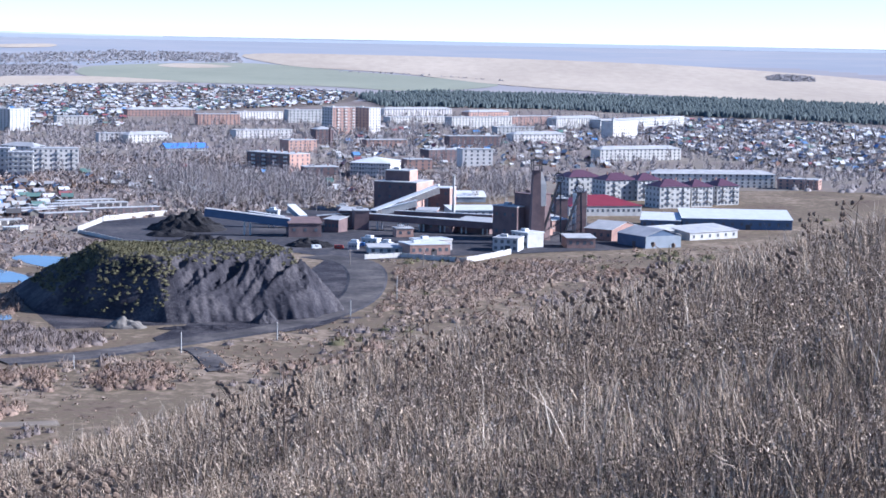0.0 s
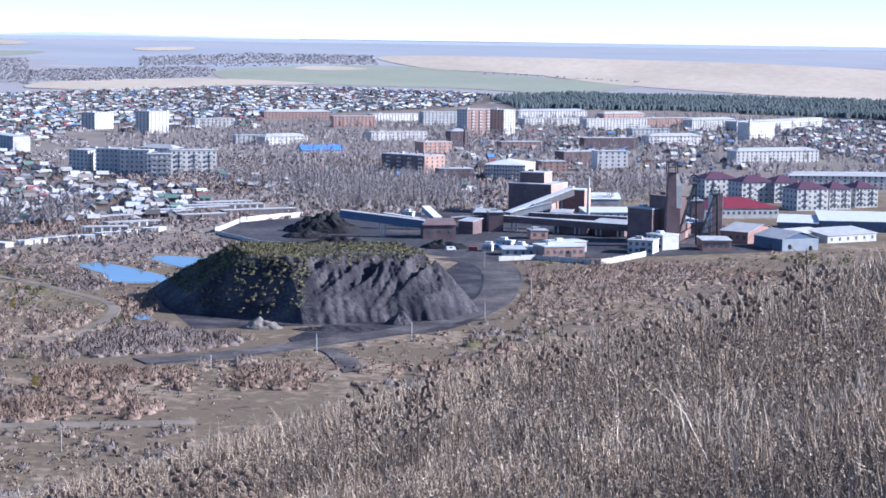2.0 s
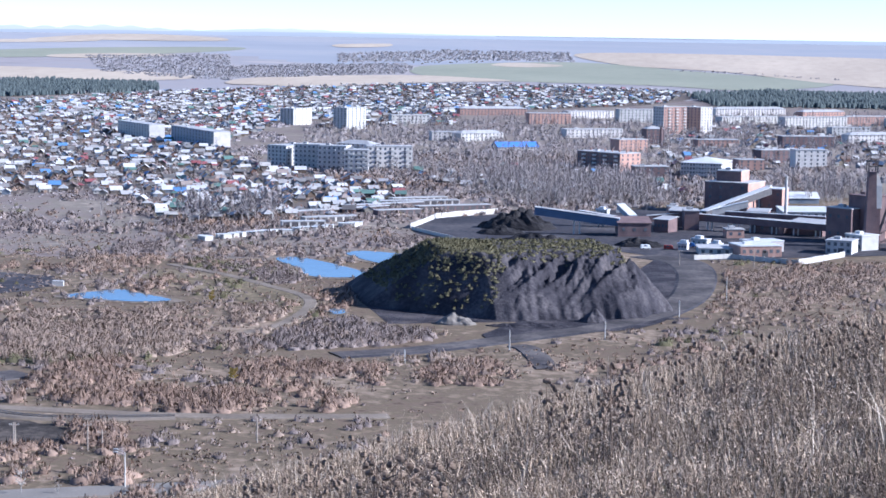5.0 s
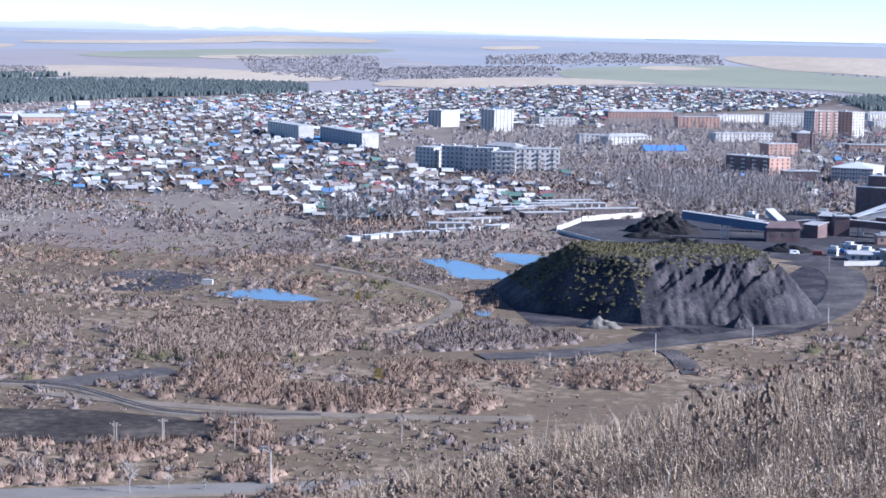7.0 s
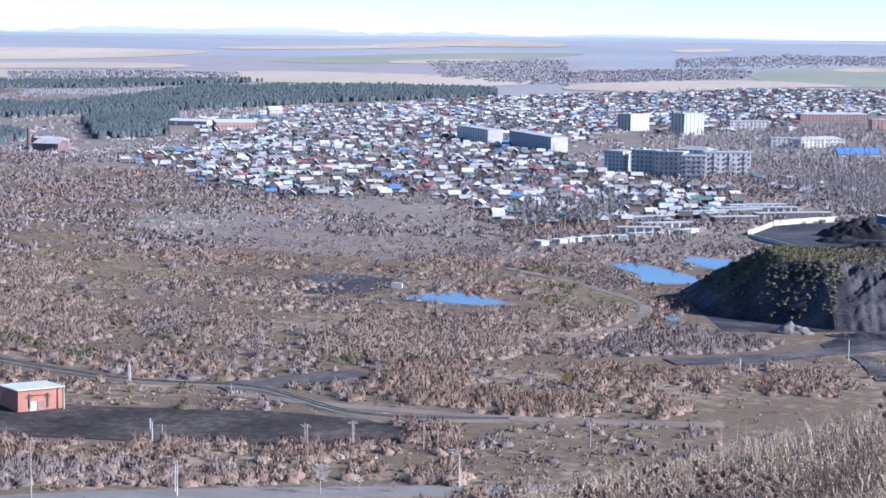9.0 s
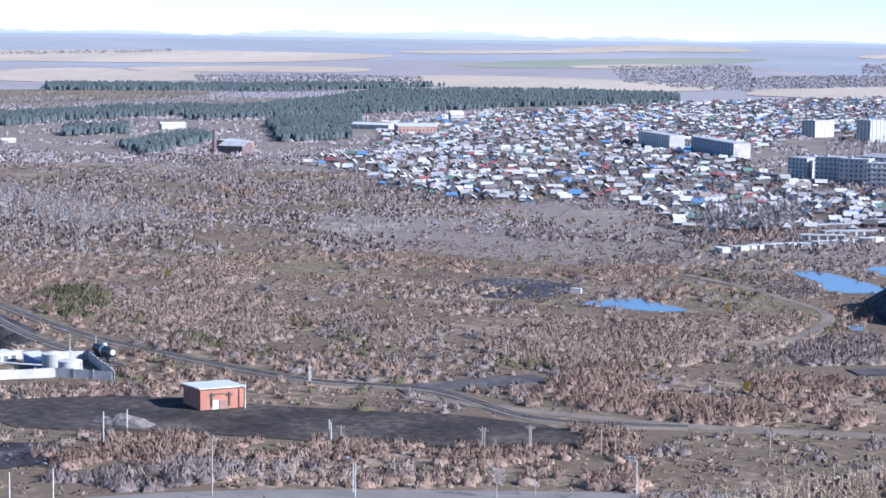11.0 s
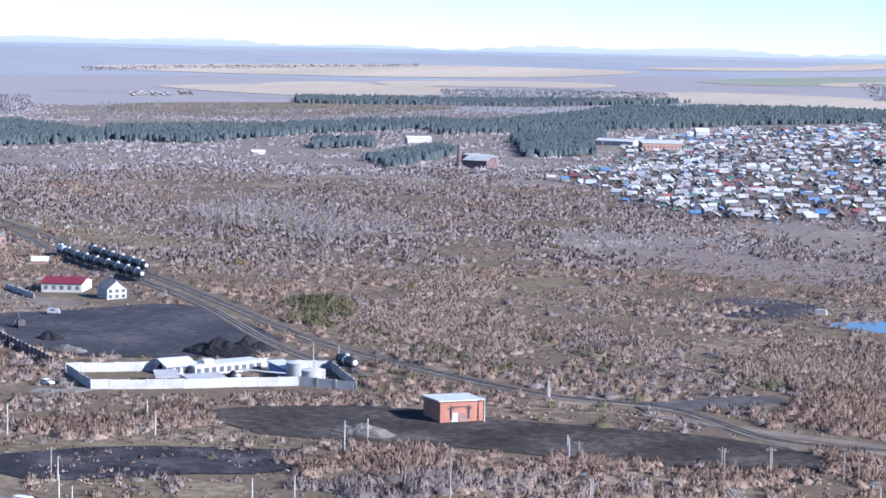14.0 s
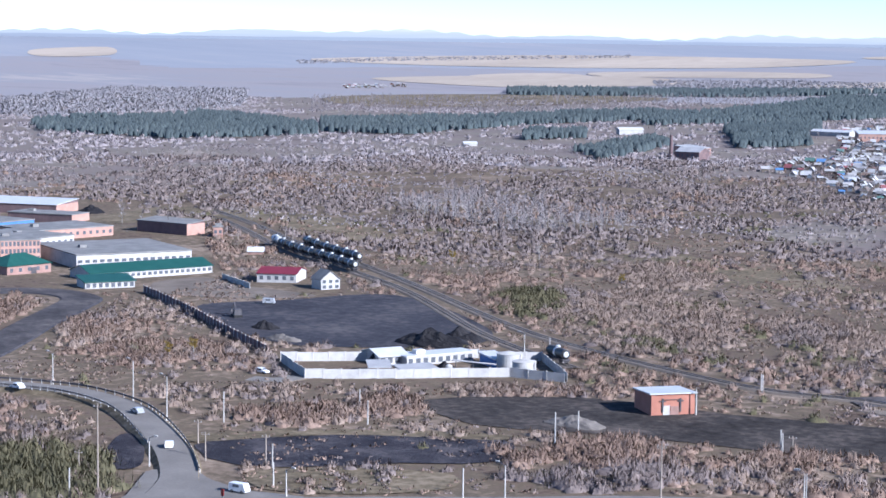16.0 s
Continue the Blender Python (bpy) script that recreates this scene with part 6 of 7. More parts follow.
def bushes(c, h, w, twigs=40, thick=0.19, sides=5, core=True):
    """Rounded leafless bushes: a low dark core under a coat of fine upright twig sprays that shade as one soft dome. c: places, h: heights, w: widths."""
    N = len(c)
    ph = rng.uniform(0, 6.28, (N, 2))
    lump = lambda az: 1 + 0.22 * np.sin(2 * az + ph[:, :1]) + 0.14 * np.sin(3 * az + ph[:, 1:])
    a = np.arange(sides) * 2 * np.pi / sides + rng.uniform(0, 6.28, (N, 1))
    rings = []
    for zf, rf in ((-0.06, 0.34), (0.22, 0.27)):
        rr = w[:, None] * rf * lump(a) * rng.uniform(0.85, 1.1, (N, sides))
        rings.append(np.stack([c[:, :1] + np.cos(a) * rr, c[:, 1:2] + np.sin(a) * rr, c[:, 2:] + h[:, None] * zf * rng.uniform(0.85, 1.15, (N, sides))], -1))
    tip = np.stack([c[:, 0], c[:, 1], c[:, 2] + h * 0.40], -1)[:, None]
    v = np.concatenate([*rings, tip], 1)
    nv = v - c[:, None, :]
    nv = nv / np.stack([w * 0.5, w * 0.5, h], -1)[:, None, :] + np.array([0, 0, 0.75])
    per = 2 * sides + 1
    tri = []
    for k in range(sides):
        n = (k + 1) % sides
        tri += [(k, n, sides + n), (k, sides + n, sides + k), (sides + k, sides + n, 2 * sides)]
    t = (np.arange(N)[:, None, None] * per + np.array(tri)[None]).reshape(-1, 3)
    v, nv = v.reshape(-1, 3), nv.reshape(-1, 3)
    az = rng.uniform(0, 2 * np.pi, (N, twigs))
    up = rng.random((N, twigs)) ** 0.8
    out = np.sqrt(1 - up ** 2)
    deep = rng.uniform(0.5, 1.0, (N, twigs))
    rad = out * w[:, None] * 0.5 * lump(az) * deep
    bx, by, bz = np.cos(az) * rad, np.sin(az) * rad, up * h[:, None] * 0.68 * deep
    ln = h[:, None] * rng.uniform(0.2, 0.46, (N, twigs)) + thick
    slant, lift = rng.normal(0, 0.3, (N, twigs)), rng.uniform(0.2, 0.9, (N, twigs))
    tk = thick * rng.uniform(0.6, 1.4, (N, twigs))
    ca, sa = np.cos(az), np.sin(az)
    mid = np.stack([c[:, :1] + bx, c[:, 1:2] + by, c[:, 2:] + bz], -1)
    along_rim = np.stack([-sa, ca, 0 * az], -1)
    climb = np.stack([-ca * up, -sa * up, out], -1)
    outward = np.stack([ca * out, sa * out, up], -1)
    end = mid + (climb * 0.9 + along_rim * slant[..., None] + outward * lift[..., None]) * ln[..., None]
    p = np.stack([mid - along_rim * tk[..., None], mid + along_rim * tk[..., None], end], 2).reshape(-1, 3)
    nn = np.stack([np.cos(az) * out, np.sin(az) * out, up + 0.75], -1) + rng.normal(0, 0.3, (N, twigs, 3))
    nn = np.repeat(nn[:, :, None, :], 3, 2).reshape(-1, 3)
    # wind each spray so that its face looks the way it shades
    side = (np.cross(p[1::3] - p[0::3], p[2::3] - p[0::3]) * nn[0::3]).sum(1) > 0
    q = np.arange(N * twigs) * 3
    sprays = np.stack([np.where(side, q, q + 1), np.where(side, q + 1, q), q + 2], 1)
    if not core:
        return p, sprays, nn
    return np.vstack([v, p]), np.vstack([t, sprays + len(v)]), np.vstack([nv, nn])


def bush_object(name, shape, material, label, category):
    v, t, n = shape
    me = mesh_np(name, v, t, material)
    me.polygons.foreach_set("use_smooth", np.ones(len(t), bool))
    me.normals_split_custom_set_from_vertices((n / np.linalg.norm(n, axis=1)[:, None]).tolist())
    return tagged(new(name, me), label, category, kind="stuff")


def blades(c, h, w, n, thick, lean=0.5, spread=0.5):
    """Tangles of dead weed: slivers rising from the root, and twig ends over the dome. c: places, h: heights, w: widths."""
    N = len(c)
    ang = rng.uniform(0, 2 * np.pi, (N, n))
    rad = np.sqrt(rng.random((N, n)))
    half = w[:, None] * spread
    squash = rng.uniform(0.75, 1.3, (N, 1))
    tx, ty = np.cos(ang) * rad * half * squash, np.sin(ang) * rad * half / squash
    tall = h[:, None] * np.sqrt(np.maximum(1.02 - rad ** 2 * 0.85, 0.03)) * rng.uniform(0.75, 1.1, (N, n))
    end = rng.random((N, n)) < 0.55
    s = np.where(end, rng.uniform(0.45, 0.8, (N, n)), 0.0)
    bx = np.where(end, tx * s, tx * (1 - lean)) + rng.normal(0, 0.05, (N, n)) * half
    by = np.where(end, ty * s, ty * (1 - lean)) + rng.normal(0, 0.05, (N, n)) * half
    bz = tall * np.where(end, s, -0.03)
    turn = rng.uniform(0, np.pi, (N, n))
    tk = thick * rng.uniform(0.6, 1.5, (N, n)) * np.where(end, 1.5, 1.0)
    ox, oy = np.cos(turn) * tk, np.sin(turn) * tk
    cx, cy, cz = (c[:, i][:, None] for i in range(3))
    a = np.stack([cx + bx - ox, cy + by - oy, cz + bz], -1)
    b = np.stack([cx + bx + ox, cy + by + oy, cz + bz + tk * 0.5], -1)
    t = np.stack([cx + tx, cy + ty, cz + tall], -1)
    v = np.stack([a, b, t], 2).reshape(-1, 3)
    k = np.arange(N * n) * 3
    return v, np.stack([k, k + 1, k + 2], 1)


def scatter(r0, r1, az0, az1, count):
    r = np.sqrt(rng.uniform(r0 ** 2, r1 ** 2, count))
    a = np.radians(rng.uniform(az0, az1, count))
    return r * np.sin(a), r * np.cos(a)


def road_mask(x, y, line, half):
    near = np.zeros(x.shape, bool)
    pts = smooth(line, False, 4)
    for p, q in zip(pts, pts[1:]):
        d = q - p
        t = np.clip(((x - p[0]) * d[0] + (y - p[1]) * d[1]) / (d @ d), 0, 1)
        near |= np.hypot(x - p[0] - t * d[0], y - p[1] - t * d[1]) < half
    return near


FLYOVER_OTHER = [(-431, 339), (-452, 376), (-481, 418), (-503, 452), (-517, 471), (-533, 477), (-547, 473)]
WORKS = [(-892, 719), (-847, 766), (-692, 704), (-534, 561), (-507, 504), (-568, 457)]
MINE = [(-39, 836), (-76, 875), (-85, 1047), (39, 1213), (196, 1090), (171, 946), (54, 874), (11, 840)]
BLOCKED = [np.array(smooth(p, True, 4)) for p in (*PONDS, YARD, DARK_FIELD, DEPOT, HEAP_PLAN)] + [np.array(p) for p in (WORKS, MINE, [(-393, 432), (-344, 484), (-293, 442), (-347, 393)], [(-254, 410), (-241, 421), (-253, 441), (-267, 428)], [(-509, 548), (-482, 574), (-455, 542), (-481, 518)], [(-282, 262), (-298, 296), (-262, 295), (-253, 285)])]
HOMES = [p for p, k in VILLAGE if k > 0.6]


def free(x, y):
    ok = np.ones(x.shape, bool)
    for p in BLOCKED:
        ok &= ~inside(p, x, y)
    for line, half in ((HIGHWAY, 8), (FLYOVER, 12), (HAUL, 11), (FLYOVER_OTHER, 10), (TRACK_A, 5), (TRACK_B, 5), ([(-91, 470), (-123, 460), (-147, 455), (-178, 453), (-197, 454)], 3.5), ([(-222, 464), (-204, 486), (-195, 498)], 7), ([(-235, 755), (-180, 701), (-154, 651), (-160, 588)], 3)):
        ok &= ~road_mask(x, y, line, half)
    ok &= hill(x, y) < gz(x, y) - 1.5 + 1.0
    return ok


def patch(x, y, s, seed):
    """Smooth patchiness from 0 to 1."""
    v = np.sin(x / s + seed) * np.cos(y / (s * 0.8) - seed * 1.3) + 0.7 * np.sin((x + y) / (s * 0.55) + 2 * seed) + 0.5 * np.cos((x - 1.7 * y) / (s * 0.33) + seed)
    return np.clip(0.5 + v * 0.3, 0, 1)


def scrub(name, r0, r1, count, size, material, keep, label, az0=-54, az1=16, twigs=40, thick=0.15, wide=(1.3, 2.5), homes=0.3, low=0.4, core=True):
    x, y = scatter(r0, r1, az0, az1, count)
    k = keep(x, y)
    ok = free(x, y) & (rng.random(len(x)) < k)
    home = np.zeros(x.shape, bool)
    for p in HOMES:
        home |= inside(p, x, y)
    ok &= ~home | (rng.random(len(x)) < homes)
    x, y, k = x[ok], y[ok], k[ok]
    h = rng.uniform(low, 1.0, len(x)) * size * (0.5 + 0.6 * k)
    return bush_object(name, bushes(np.stack([x, y, gz(x, y)], 1), h, h * rng.uniform(*wide, len(x)), twigs, thick, core=core), material, label, "scrub")


BANK = lambda x, y: np.clip(drift(x, y, 36, 4) * 4.2 - 1.75, 0.01, 1)
TONE = lambda x, y, n: np.clip((drift(x, y, 90, n) - 0.5) * 3 + 0.45, 0, 1)
scrub("rusty_scrub", 370, 850, 12500, 3.0, RUST_TWIGS, lambda x, y: BANK(x, y) * TONE(x, y, 1), "rust-brown bare willow scrub on the plain")
scrub("pale_scrub", 370, 850, 11500, 3.0, TAN_TWIGS, lambda x, y: BANK(x, y) * (1 - TONE(x, y, 1)), "pale pinkish willow scrub on the plain")
scrub("grey_scrub", 370, 850, 9000, 3.0, GREY_TWIGS, lambda x, y: np.clip(drift(x, y, 30, 9) * 4 - 2.1, 0.01, 1), "grey-brown leafless scrub on the plain")
scrub("low_scrub", 370, 950, 15000, 1.2, GREY_TWIGS, lambda x, y: np.clip(drift(x, y, 30, 12) * 2.6 - 0.9, 0.02, 1), "low dark weed bushes between the thickets", twigs=9, thick=0.22, wide=(2.0, 4.0), core=False)
scrub("pale_tussock", 370, 950, 22000, 0.9, TAN_TWIGS, lambda x, y: np.clip(drift(x, y, 36, 14) * 2.4 - 0.7, 0.02, 1), "low pale dry weed tussocks", twigs=8, thick=0.24, wide=(2.4, 5.0), core=False)
scrub("rusty_tussock", 370, 950, 18000, 1.0, RUST_TWIGS, lambda x, y: np.clip(drift(x, y, 45, 17) * 2.4 - 0.7, 0.02, 1), "low rusty weeds and young willow shoots", twigs=8, thick=0.24, wide=(2.4, 5.0), core=False)
scrub("far_tussock", 950, 1700, 22000, 1.6, HAZE_LILAC_TWIGS, lambda x, y: np.clip(drift(x, y, 60, 18) * 2.4 - 0.7, 0.02, 1), "low dry weeds on the far plain", twigs=7, thick=0.45, wide=(2.5, 5.0), az1=-2, homes=0.1, core=False)
scrub("olive_scrub", 370, 1100, 6500, 3.2, OLIVE_TWIGS, lambda x, y: np.clip(drift(x, y, 40, 19) * 5 - 3.6, 0, 1), "dull olive bushes still in leaf", twigs=36)
scrub("rusty_scrub_far", 850, 1350, 15000, 3.4, RUST_TWIGS, lambda x, y: np.clip(drift(x, y, 55, 6) * 3.2 - 1.35, 0.02, 1) * TONE(x, y, 2), "rust-brown bare scrub farther out", twigs=17, thick=0.36, az1=6)
scrub("grey_scrub_far", 850, 1550, 20000, 3.6, GREY_TWIGS, lambda x, y: np.clip(drift(x, y, 50, 7) * 3.2 - 0.95, 0.05, 1), "grey leafless thickets farther out", twigs=16, thick=0.4, az1=2)
scrub("lilac_thicket", 1450, 2900, 14000, 4.2, HAZE_LILAC_TWIGS, lambda x, y: np.clip(drift(x, y, 80, 8) * 3.0 - 0.95, 0.04, 1), "far thickets of bare bushes, tinted lilac-grey for haze", az1=-14, twigs=12, thick=0.6, homes=0.15, wide=(1.8, 3.4))


def thicket(name, poly, per, size, material, label):
    p = np.asarray(poly, float)
    area = 0.5 * abs(np.dot(p[:, 0], np.roll(p[:, 1], 1)) - np.dot(p[:, 1], np.roll(p[:, 0], 1)))
    lo, hi = p.min(0) - 6, p.max(0) + 6
    count = int(np.prod(hi - lo) / per)
    x, y = rng.uniform(lo[0], hi[0], count), rng.uniform(lo[1], hi[1], count)
    wx, wy = x + 7 * (drift(x, y, 14, 31) - 0.5), y + 16 * (drift(x, y, 14, 32) - 0.5)
    d = drift(x, y, 17, 33)
    ok = inside(p, wx, wy) & free(x, y) & (rng.random(count) < np.clip(d * 2.6 - 0.35, 0.1, 1))
    x, y, d = x[ok], y[ok], d[ok]
    h = rng.uniform(0.5, 1.0, len(x)) * size * (0.6 + 0.55 * d)
    return bush_object(name, bushes(np.stack([x, y, gz(x, y)], 1), h, h * rng.uniform(1.3, 2.3, len(x)), 38, 0.14), material, label, "thicket")


for poly, size, m, lab in (([(-243, 597), (-234, 622), (-211, 620), (-190, 647), (-159, 649), (-155, 616), (-184, 593), (-225, 573)], 3.4, TAN_TWIGS, "pale pinkish willow thicket before the pond"),
                           ([(-273, 753), (-274, 780), (-259, 768), (-249, 734), (-260, 721)], 4.6, TAN_TWIGS, "pinkish rounded willow clump on the plain"),
                           ([(-292, 914), (-268, 949), (-242, 982), (-230, 923), (-265, 854)], 4.2, GREY_TWIGS, "grey bare bushes behind the garage lane"),
                           ([(-238, 769), (-230, 791), (-187, 751), (-168, 720), (-185, 709)], 3.6, GREY_TWIGS, "dark grey bushes below the pond bank"),
                           ([(-438, 675), (-425, 708), (-383, 685), (-369, 644), (-396, 625)], 3.8, TAN_TWIGS, "orange-tan willow bank on the plain"),
                           ([(-308, 577), (-298, 603), (-263, 576), (-254, 545), (-277, 537)], 4.0, TAN_TWIGS, "tan willow thicket among dark bushes"),
                           ([(-243, 565), (-227, 599), (-198, 592), (-165, 575), (-164, 541), (-197, 515), (-224, 531)], 3.8, TAN_TWIGS, "broad pink-brown thicket above the pale track"),
                           ([(-387, 565), (-392, 621), (-354, 622), (-307, 561), (-281, 501), (-308, 500), (-349, 526)], 4.0, TAN_TWIGS, "broad fuzzy willow thicket by the railway"),
                           ([(-411, 573), (-422, 605), (-395, 587), (-369, 546), (-378, 536)], 4.6, OLIVE_TWIGS, "olive-green bush group by the railway"),
                           ([(-300, 567), (-302, 596), (-278, 577), (-268, 544), (-282, 538)], 4.4, GREY_TWIGS, "grey-brown rounded thicket on the plain"),
                           ([(-196, 503), (-190, 524), (-177, 529), (-159, 476), (-171, 462)], 4.2, RUST_TWIGS, "brown willow thicket beside the wheel tracks"),
                           ([(-321, 427), (-318, 446), (-296, 435), (-287, 413), (-301, 405)], 3.8, TAN_TWIGS, "tan bushes in front of the depot wall"),
                           ([(-258, 353), (-243, 381), (-213, 394), (-185, 425), (-148, 442), (-140, 421), (-199, 381), (-244, 343)], 4.6, RUST_TWIGS, "long brown willow belt along the road"),
                           ([(-154, 567), (-141, 595), (-118, 620), (-103, 610), (-100, 587), (-121, 568)], 4.6, GREY_TWIGS, "dense grey willow thicket below the heap"),
                           ([(-104, 539), (-90, 560), (-68, 557), (-66, 529), (-92, 518)], 3.8, RUST_TWIGS, "rust-red willow thicket by the track"),
                           ([(-215, 347), (-204, 355), (-177, 374), (-136, 393), (-127, 389), (-163, 370), (-193, 354)], 7.0, RUST_TWIGS, "tall bare thicket along the main road"),
                           ([(-181, 461), (-164, 481), (-134, 483), (-100, 486), (-103, 472), (-148, 455)], 5.5, RUST_TWIGS, "brown thicket beside the pale track"),
                           ([(-326, 376), (-310, 401), (-295, 406), (-297, 372), (-313, 348), (-331, 352)], 4.6, RUST_TWIGS, "brown thicket in front of the depot"),
                           ([(-306, 421), (-278, 446), (-269, 429), (-294, 414)], 3.5, RUST_TWIGS, "thin rusty bushes beside the depot wall"),
                           ([(-242, 333), (-223, 357), (-178, 389), (-172, 378), (-215, 344)], 6.5, GREY_TWIGS, "high bare bushes along the road verge"),
                           ([(-344, 283), (-336, 298), (-322, 301), (-298, 285), (-294, 268), (-310, 254)], 6.0, OLIVE_TWIGS, "olive-yellow bushes under the flyover"),
                           ([(-348, 537), (-396, 557), (-359, 544), (-280, 507), (-277, 489)], 4.5, OLIVE_TWIGS, "dark green-brown bushes along the railway"),
                           ([(-285, 544), (-277, 550), (-271, 538), (-280, 534)], 5.5, OLIVE_TWIGS, "dark rounded bush on the plain"),
                           ([(-271, 783), (-251, 804), (-259, 838), (-281, 833)], 4.5, GREY_TWIGS, "grey thicket before the village"),
                           ([(-233, 756), (-227, 776), (-197, 751), (-195, 728)], 3.5, OLIVE_TWIGS, "dark scrub beside the ponds"),
                           ([(-181, 868), (-159, 888), (-131, 870), (-136, 838)], 3.0, GREY_TWIGS, "scrub on the bank below the coal yard"),
                           ([(-20, 759), (4, 821), (67, 849), (48, 770), (13, 698), (-12, 665)], 3.0, TAN_TWIGS, "pinkish brown scrub slope below the mine"),
                           ([(-487, 443), (-471, 458), (-400, 426), (-368, 401), (-387, 384), (-439, 390)], 3.6, RUST_TWIGS, "thin brown scrub between the roads"),
                           ([(-148, 531), (-133, 546), (-109, 543), (-102, 512), (-123, 505), (-139, 505)], 4.2, RUST_TWIGS, "rust-brown willow bank below the spoil heap"),
                           ([(-162, 488), (-136, 499), (-109, 496), (-105, 475), (-134, 465), (-154, 461)], 4.2, RUST_TWIGS, "long rusty willow bank above the pale track"),
                           ([(-191, 575), (-175, 590), (-153, 587), (-145, 551), (-167, 542), (-181, 543)], 3.8, TAN_TWIGS, "pale fuzzy willows before the pond"),
                           ([(-150, 594), (-135, 635), (-109, 646), (-100, 604), (-117, 563), (-139, 559)], 4.2, GREY_TWIGS, "soft grey willow bank below the heap"),
                           ([(-609, 502), (-563, 485), (-510, 451), (-484, 411), (-476, 387)], 4.0, RUST_TWIGS, "brown scrub on the roadside bank")):
    thicket("thicket", poly, 5.0, size * 0.78, m, lab)
hs = rng.uniform(0.4, 1.3, len(HEAP_SCRUB))
bush_object("heap_scrub", bushes(HEAP_SCRUB, hs, hs * 2.2, 12, 0.2), OLIVE_TWIGS, "olive-yellow scrub growing on the spoil heap", "scrub")


def bare_trees(name, x, y, size, twigs, thick, trunk_r, label, bark=BIRCH_BARK, twig_mat=TREE_TWIGS):
    """Leafless trees: tapered trunks, rising limbs and fine twig slivers."""
    N = len(x)
    z = gz(x, y)
    h = size * rng.uniform(0.65, 1.1, N)
    c = np.stack([x, y, z], 1)
    k3 = np.array([0, 2 * np.pi / 3, 4 * np.pi / 3])
    base = c[:, None, :] + np.stack([np.cos(k3), np.sin(k3), 0 * k3], -1)[None] * trunk_r
    base[:, :, 2] -= 0.2
    top = c + np.stack([rng.normal(0, 0.3, N), rng.normal(0, 0.3, N), h * 0.9], 1)
    tv = np.concatenate([base, top[:, None]], 1).reshape(-1, 3)
    k = np.arange(N) * 4
    tt = np.vstack([np.stack([k + i, k + (i + 1) % 3, k + 3], 1) for i in range(3)])
    trunk = mesh_np("trunk", tv, tt, bark)
    n = twigs
    f = rng.uniform(0.22, 0.95, (N, n))
    ang = rng.uniform(0, 2 * np.pi, (N, n))
    reach = h[:, None] * 0.34 * (1.05 - f) ** 0.6 * rng.uniform(0.5, 1.1, (N, n))
    rise = h[:, None] * rng.uniform(0.10, 0.26, (N, n))
    # each limb starts on the trunk; slivers hang along the limbs
    s = rng.random((N, n)) * 0.7
    ax = np.cos(ang) * reach * s + c[:, 0:1]
    ay = np.sin(ang) * reach * s + c[:, 1:2]
    az = c[:, 2:3] + f * h[:, None] * 0.85 + rise * s
    ex, ey, ez = np.cos(ang) * reach + c[:, 0:1], np.sin(ang) * reach + c[:, 1:2], c[:, 2:3] + f * h[:, None] * 0.85 + rise
    side = ang + np.pi / 2
    tk = thick * rng.uniform(0.5, 1.4, (N, n))
    a1 = np.stack([ax + np.cos(side) * tk, ay + np.sin(side) * tk, az - tk], -1)
    a2 = np.stack([ax - np.cos(side) * tk, ay - np.sin(side) * tk, az + tk * 1.3], -1)
    e = np.stack([ex, ey, np.minimum(ez, c[:, 2:3] + h[:, None] * 1.02)], -1)
    vv = np.stack([a1, a2, e], 2).reshape(-1, 3)
    q = np.arange(N * n) * 3
    crown = mesh_np("crown", vv, np.stack([q, q + 1, q + 2], 1), twig_mat)
    root = thing(name, Matrix(), label, "trees", kind="stuff")
    tagged(part("trunk", trunk, None, root), kind="stuff")
    tagged(part("crown", crown, None, root), kind="stuff")
    return root


def fill(poly, count, pick=lambda x, y: np.ones(x.shape)):
    p = np.asarray(poly, float)
    lo, hi = p.min(0), p.max(0)
    x, y = rng.uniform(lo[0], hi[0], count * 4), rng.uniform(lo[1], hi[1], count * 4)
    ok = inside(p, x, y) & (rng.random(len(x)) < pick(x, y))
    return x[ok][:count], y[ok][:count]


TOWN_TREES = [(-443, 1849), (-301, 2180), (80, 2533), (515, 2245), (289, 1251), (234, 1261), (205, 1355), (84, 1395), (32, 1189), (5, 1174), (-45, 1084), (-69, 1078), (-140, 1085), (-211, 1152), (-324, 1350)]
bare_trees("town_tree", *fill(TOWN_TREES, 2100, lambda x, y: patch(x, y, 70, 2)), 12, 52, 0.13, 0.13, "grey leafless trees among the town blocks", TREE_TWIGS)
bare_trees("park_tree", *fill([(-206, 1221), (-162, 1338), (-84, 1304), (-58, 1107), (-139, 1077)], 420), 13, 60, 0.14, 0.15, "tall grey bare trees behind the coal yard")
bare_trees("park_tree", *fill([(-2, 1181), (41, 1286), (67, 1220), (30, 1116)], 90), 13, 60, 0.14, 0.15, "grey bare trees behind the winding house")
bare_trees("village_tree", *fill(VILLAGE[0][0], 1100, lambda x, y: patch(x, y, 50, 4)), 7, 22, 0.2, 0.13, "bare garden trees between village houses")
bare_trees("birch", *fill([(-677, 836), (-687, 928), (-595, 884), (-507, 833), (-522, 767), (-605, 791)], 260), 11, 30, 0.16, 0.15, "pale-trunked birch grove on the plain")
bare_trees("birch", *fill([(-298, 954), (-258, 1027), (-235, 950), (-274, 916)], 40), 16, 60, 0.25, 0.2, "tall grey poplars at the village edge")
bare_trees("birch", *scatter(900, 2200, -50, -15, 260), 9, 24, 0.18, 0.15, "scattered pale birches on the far plain")
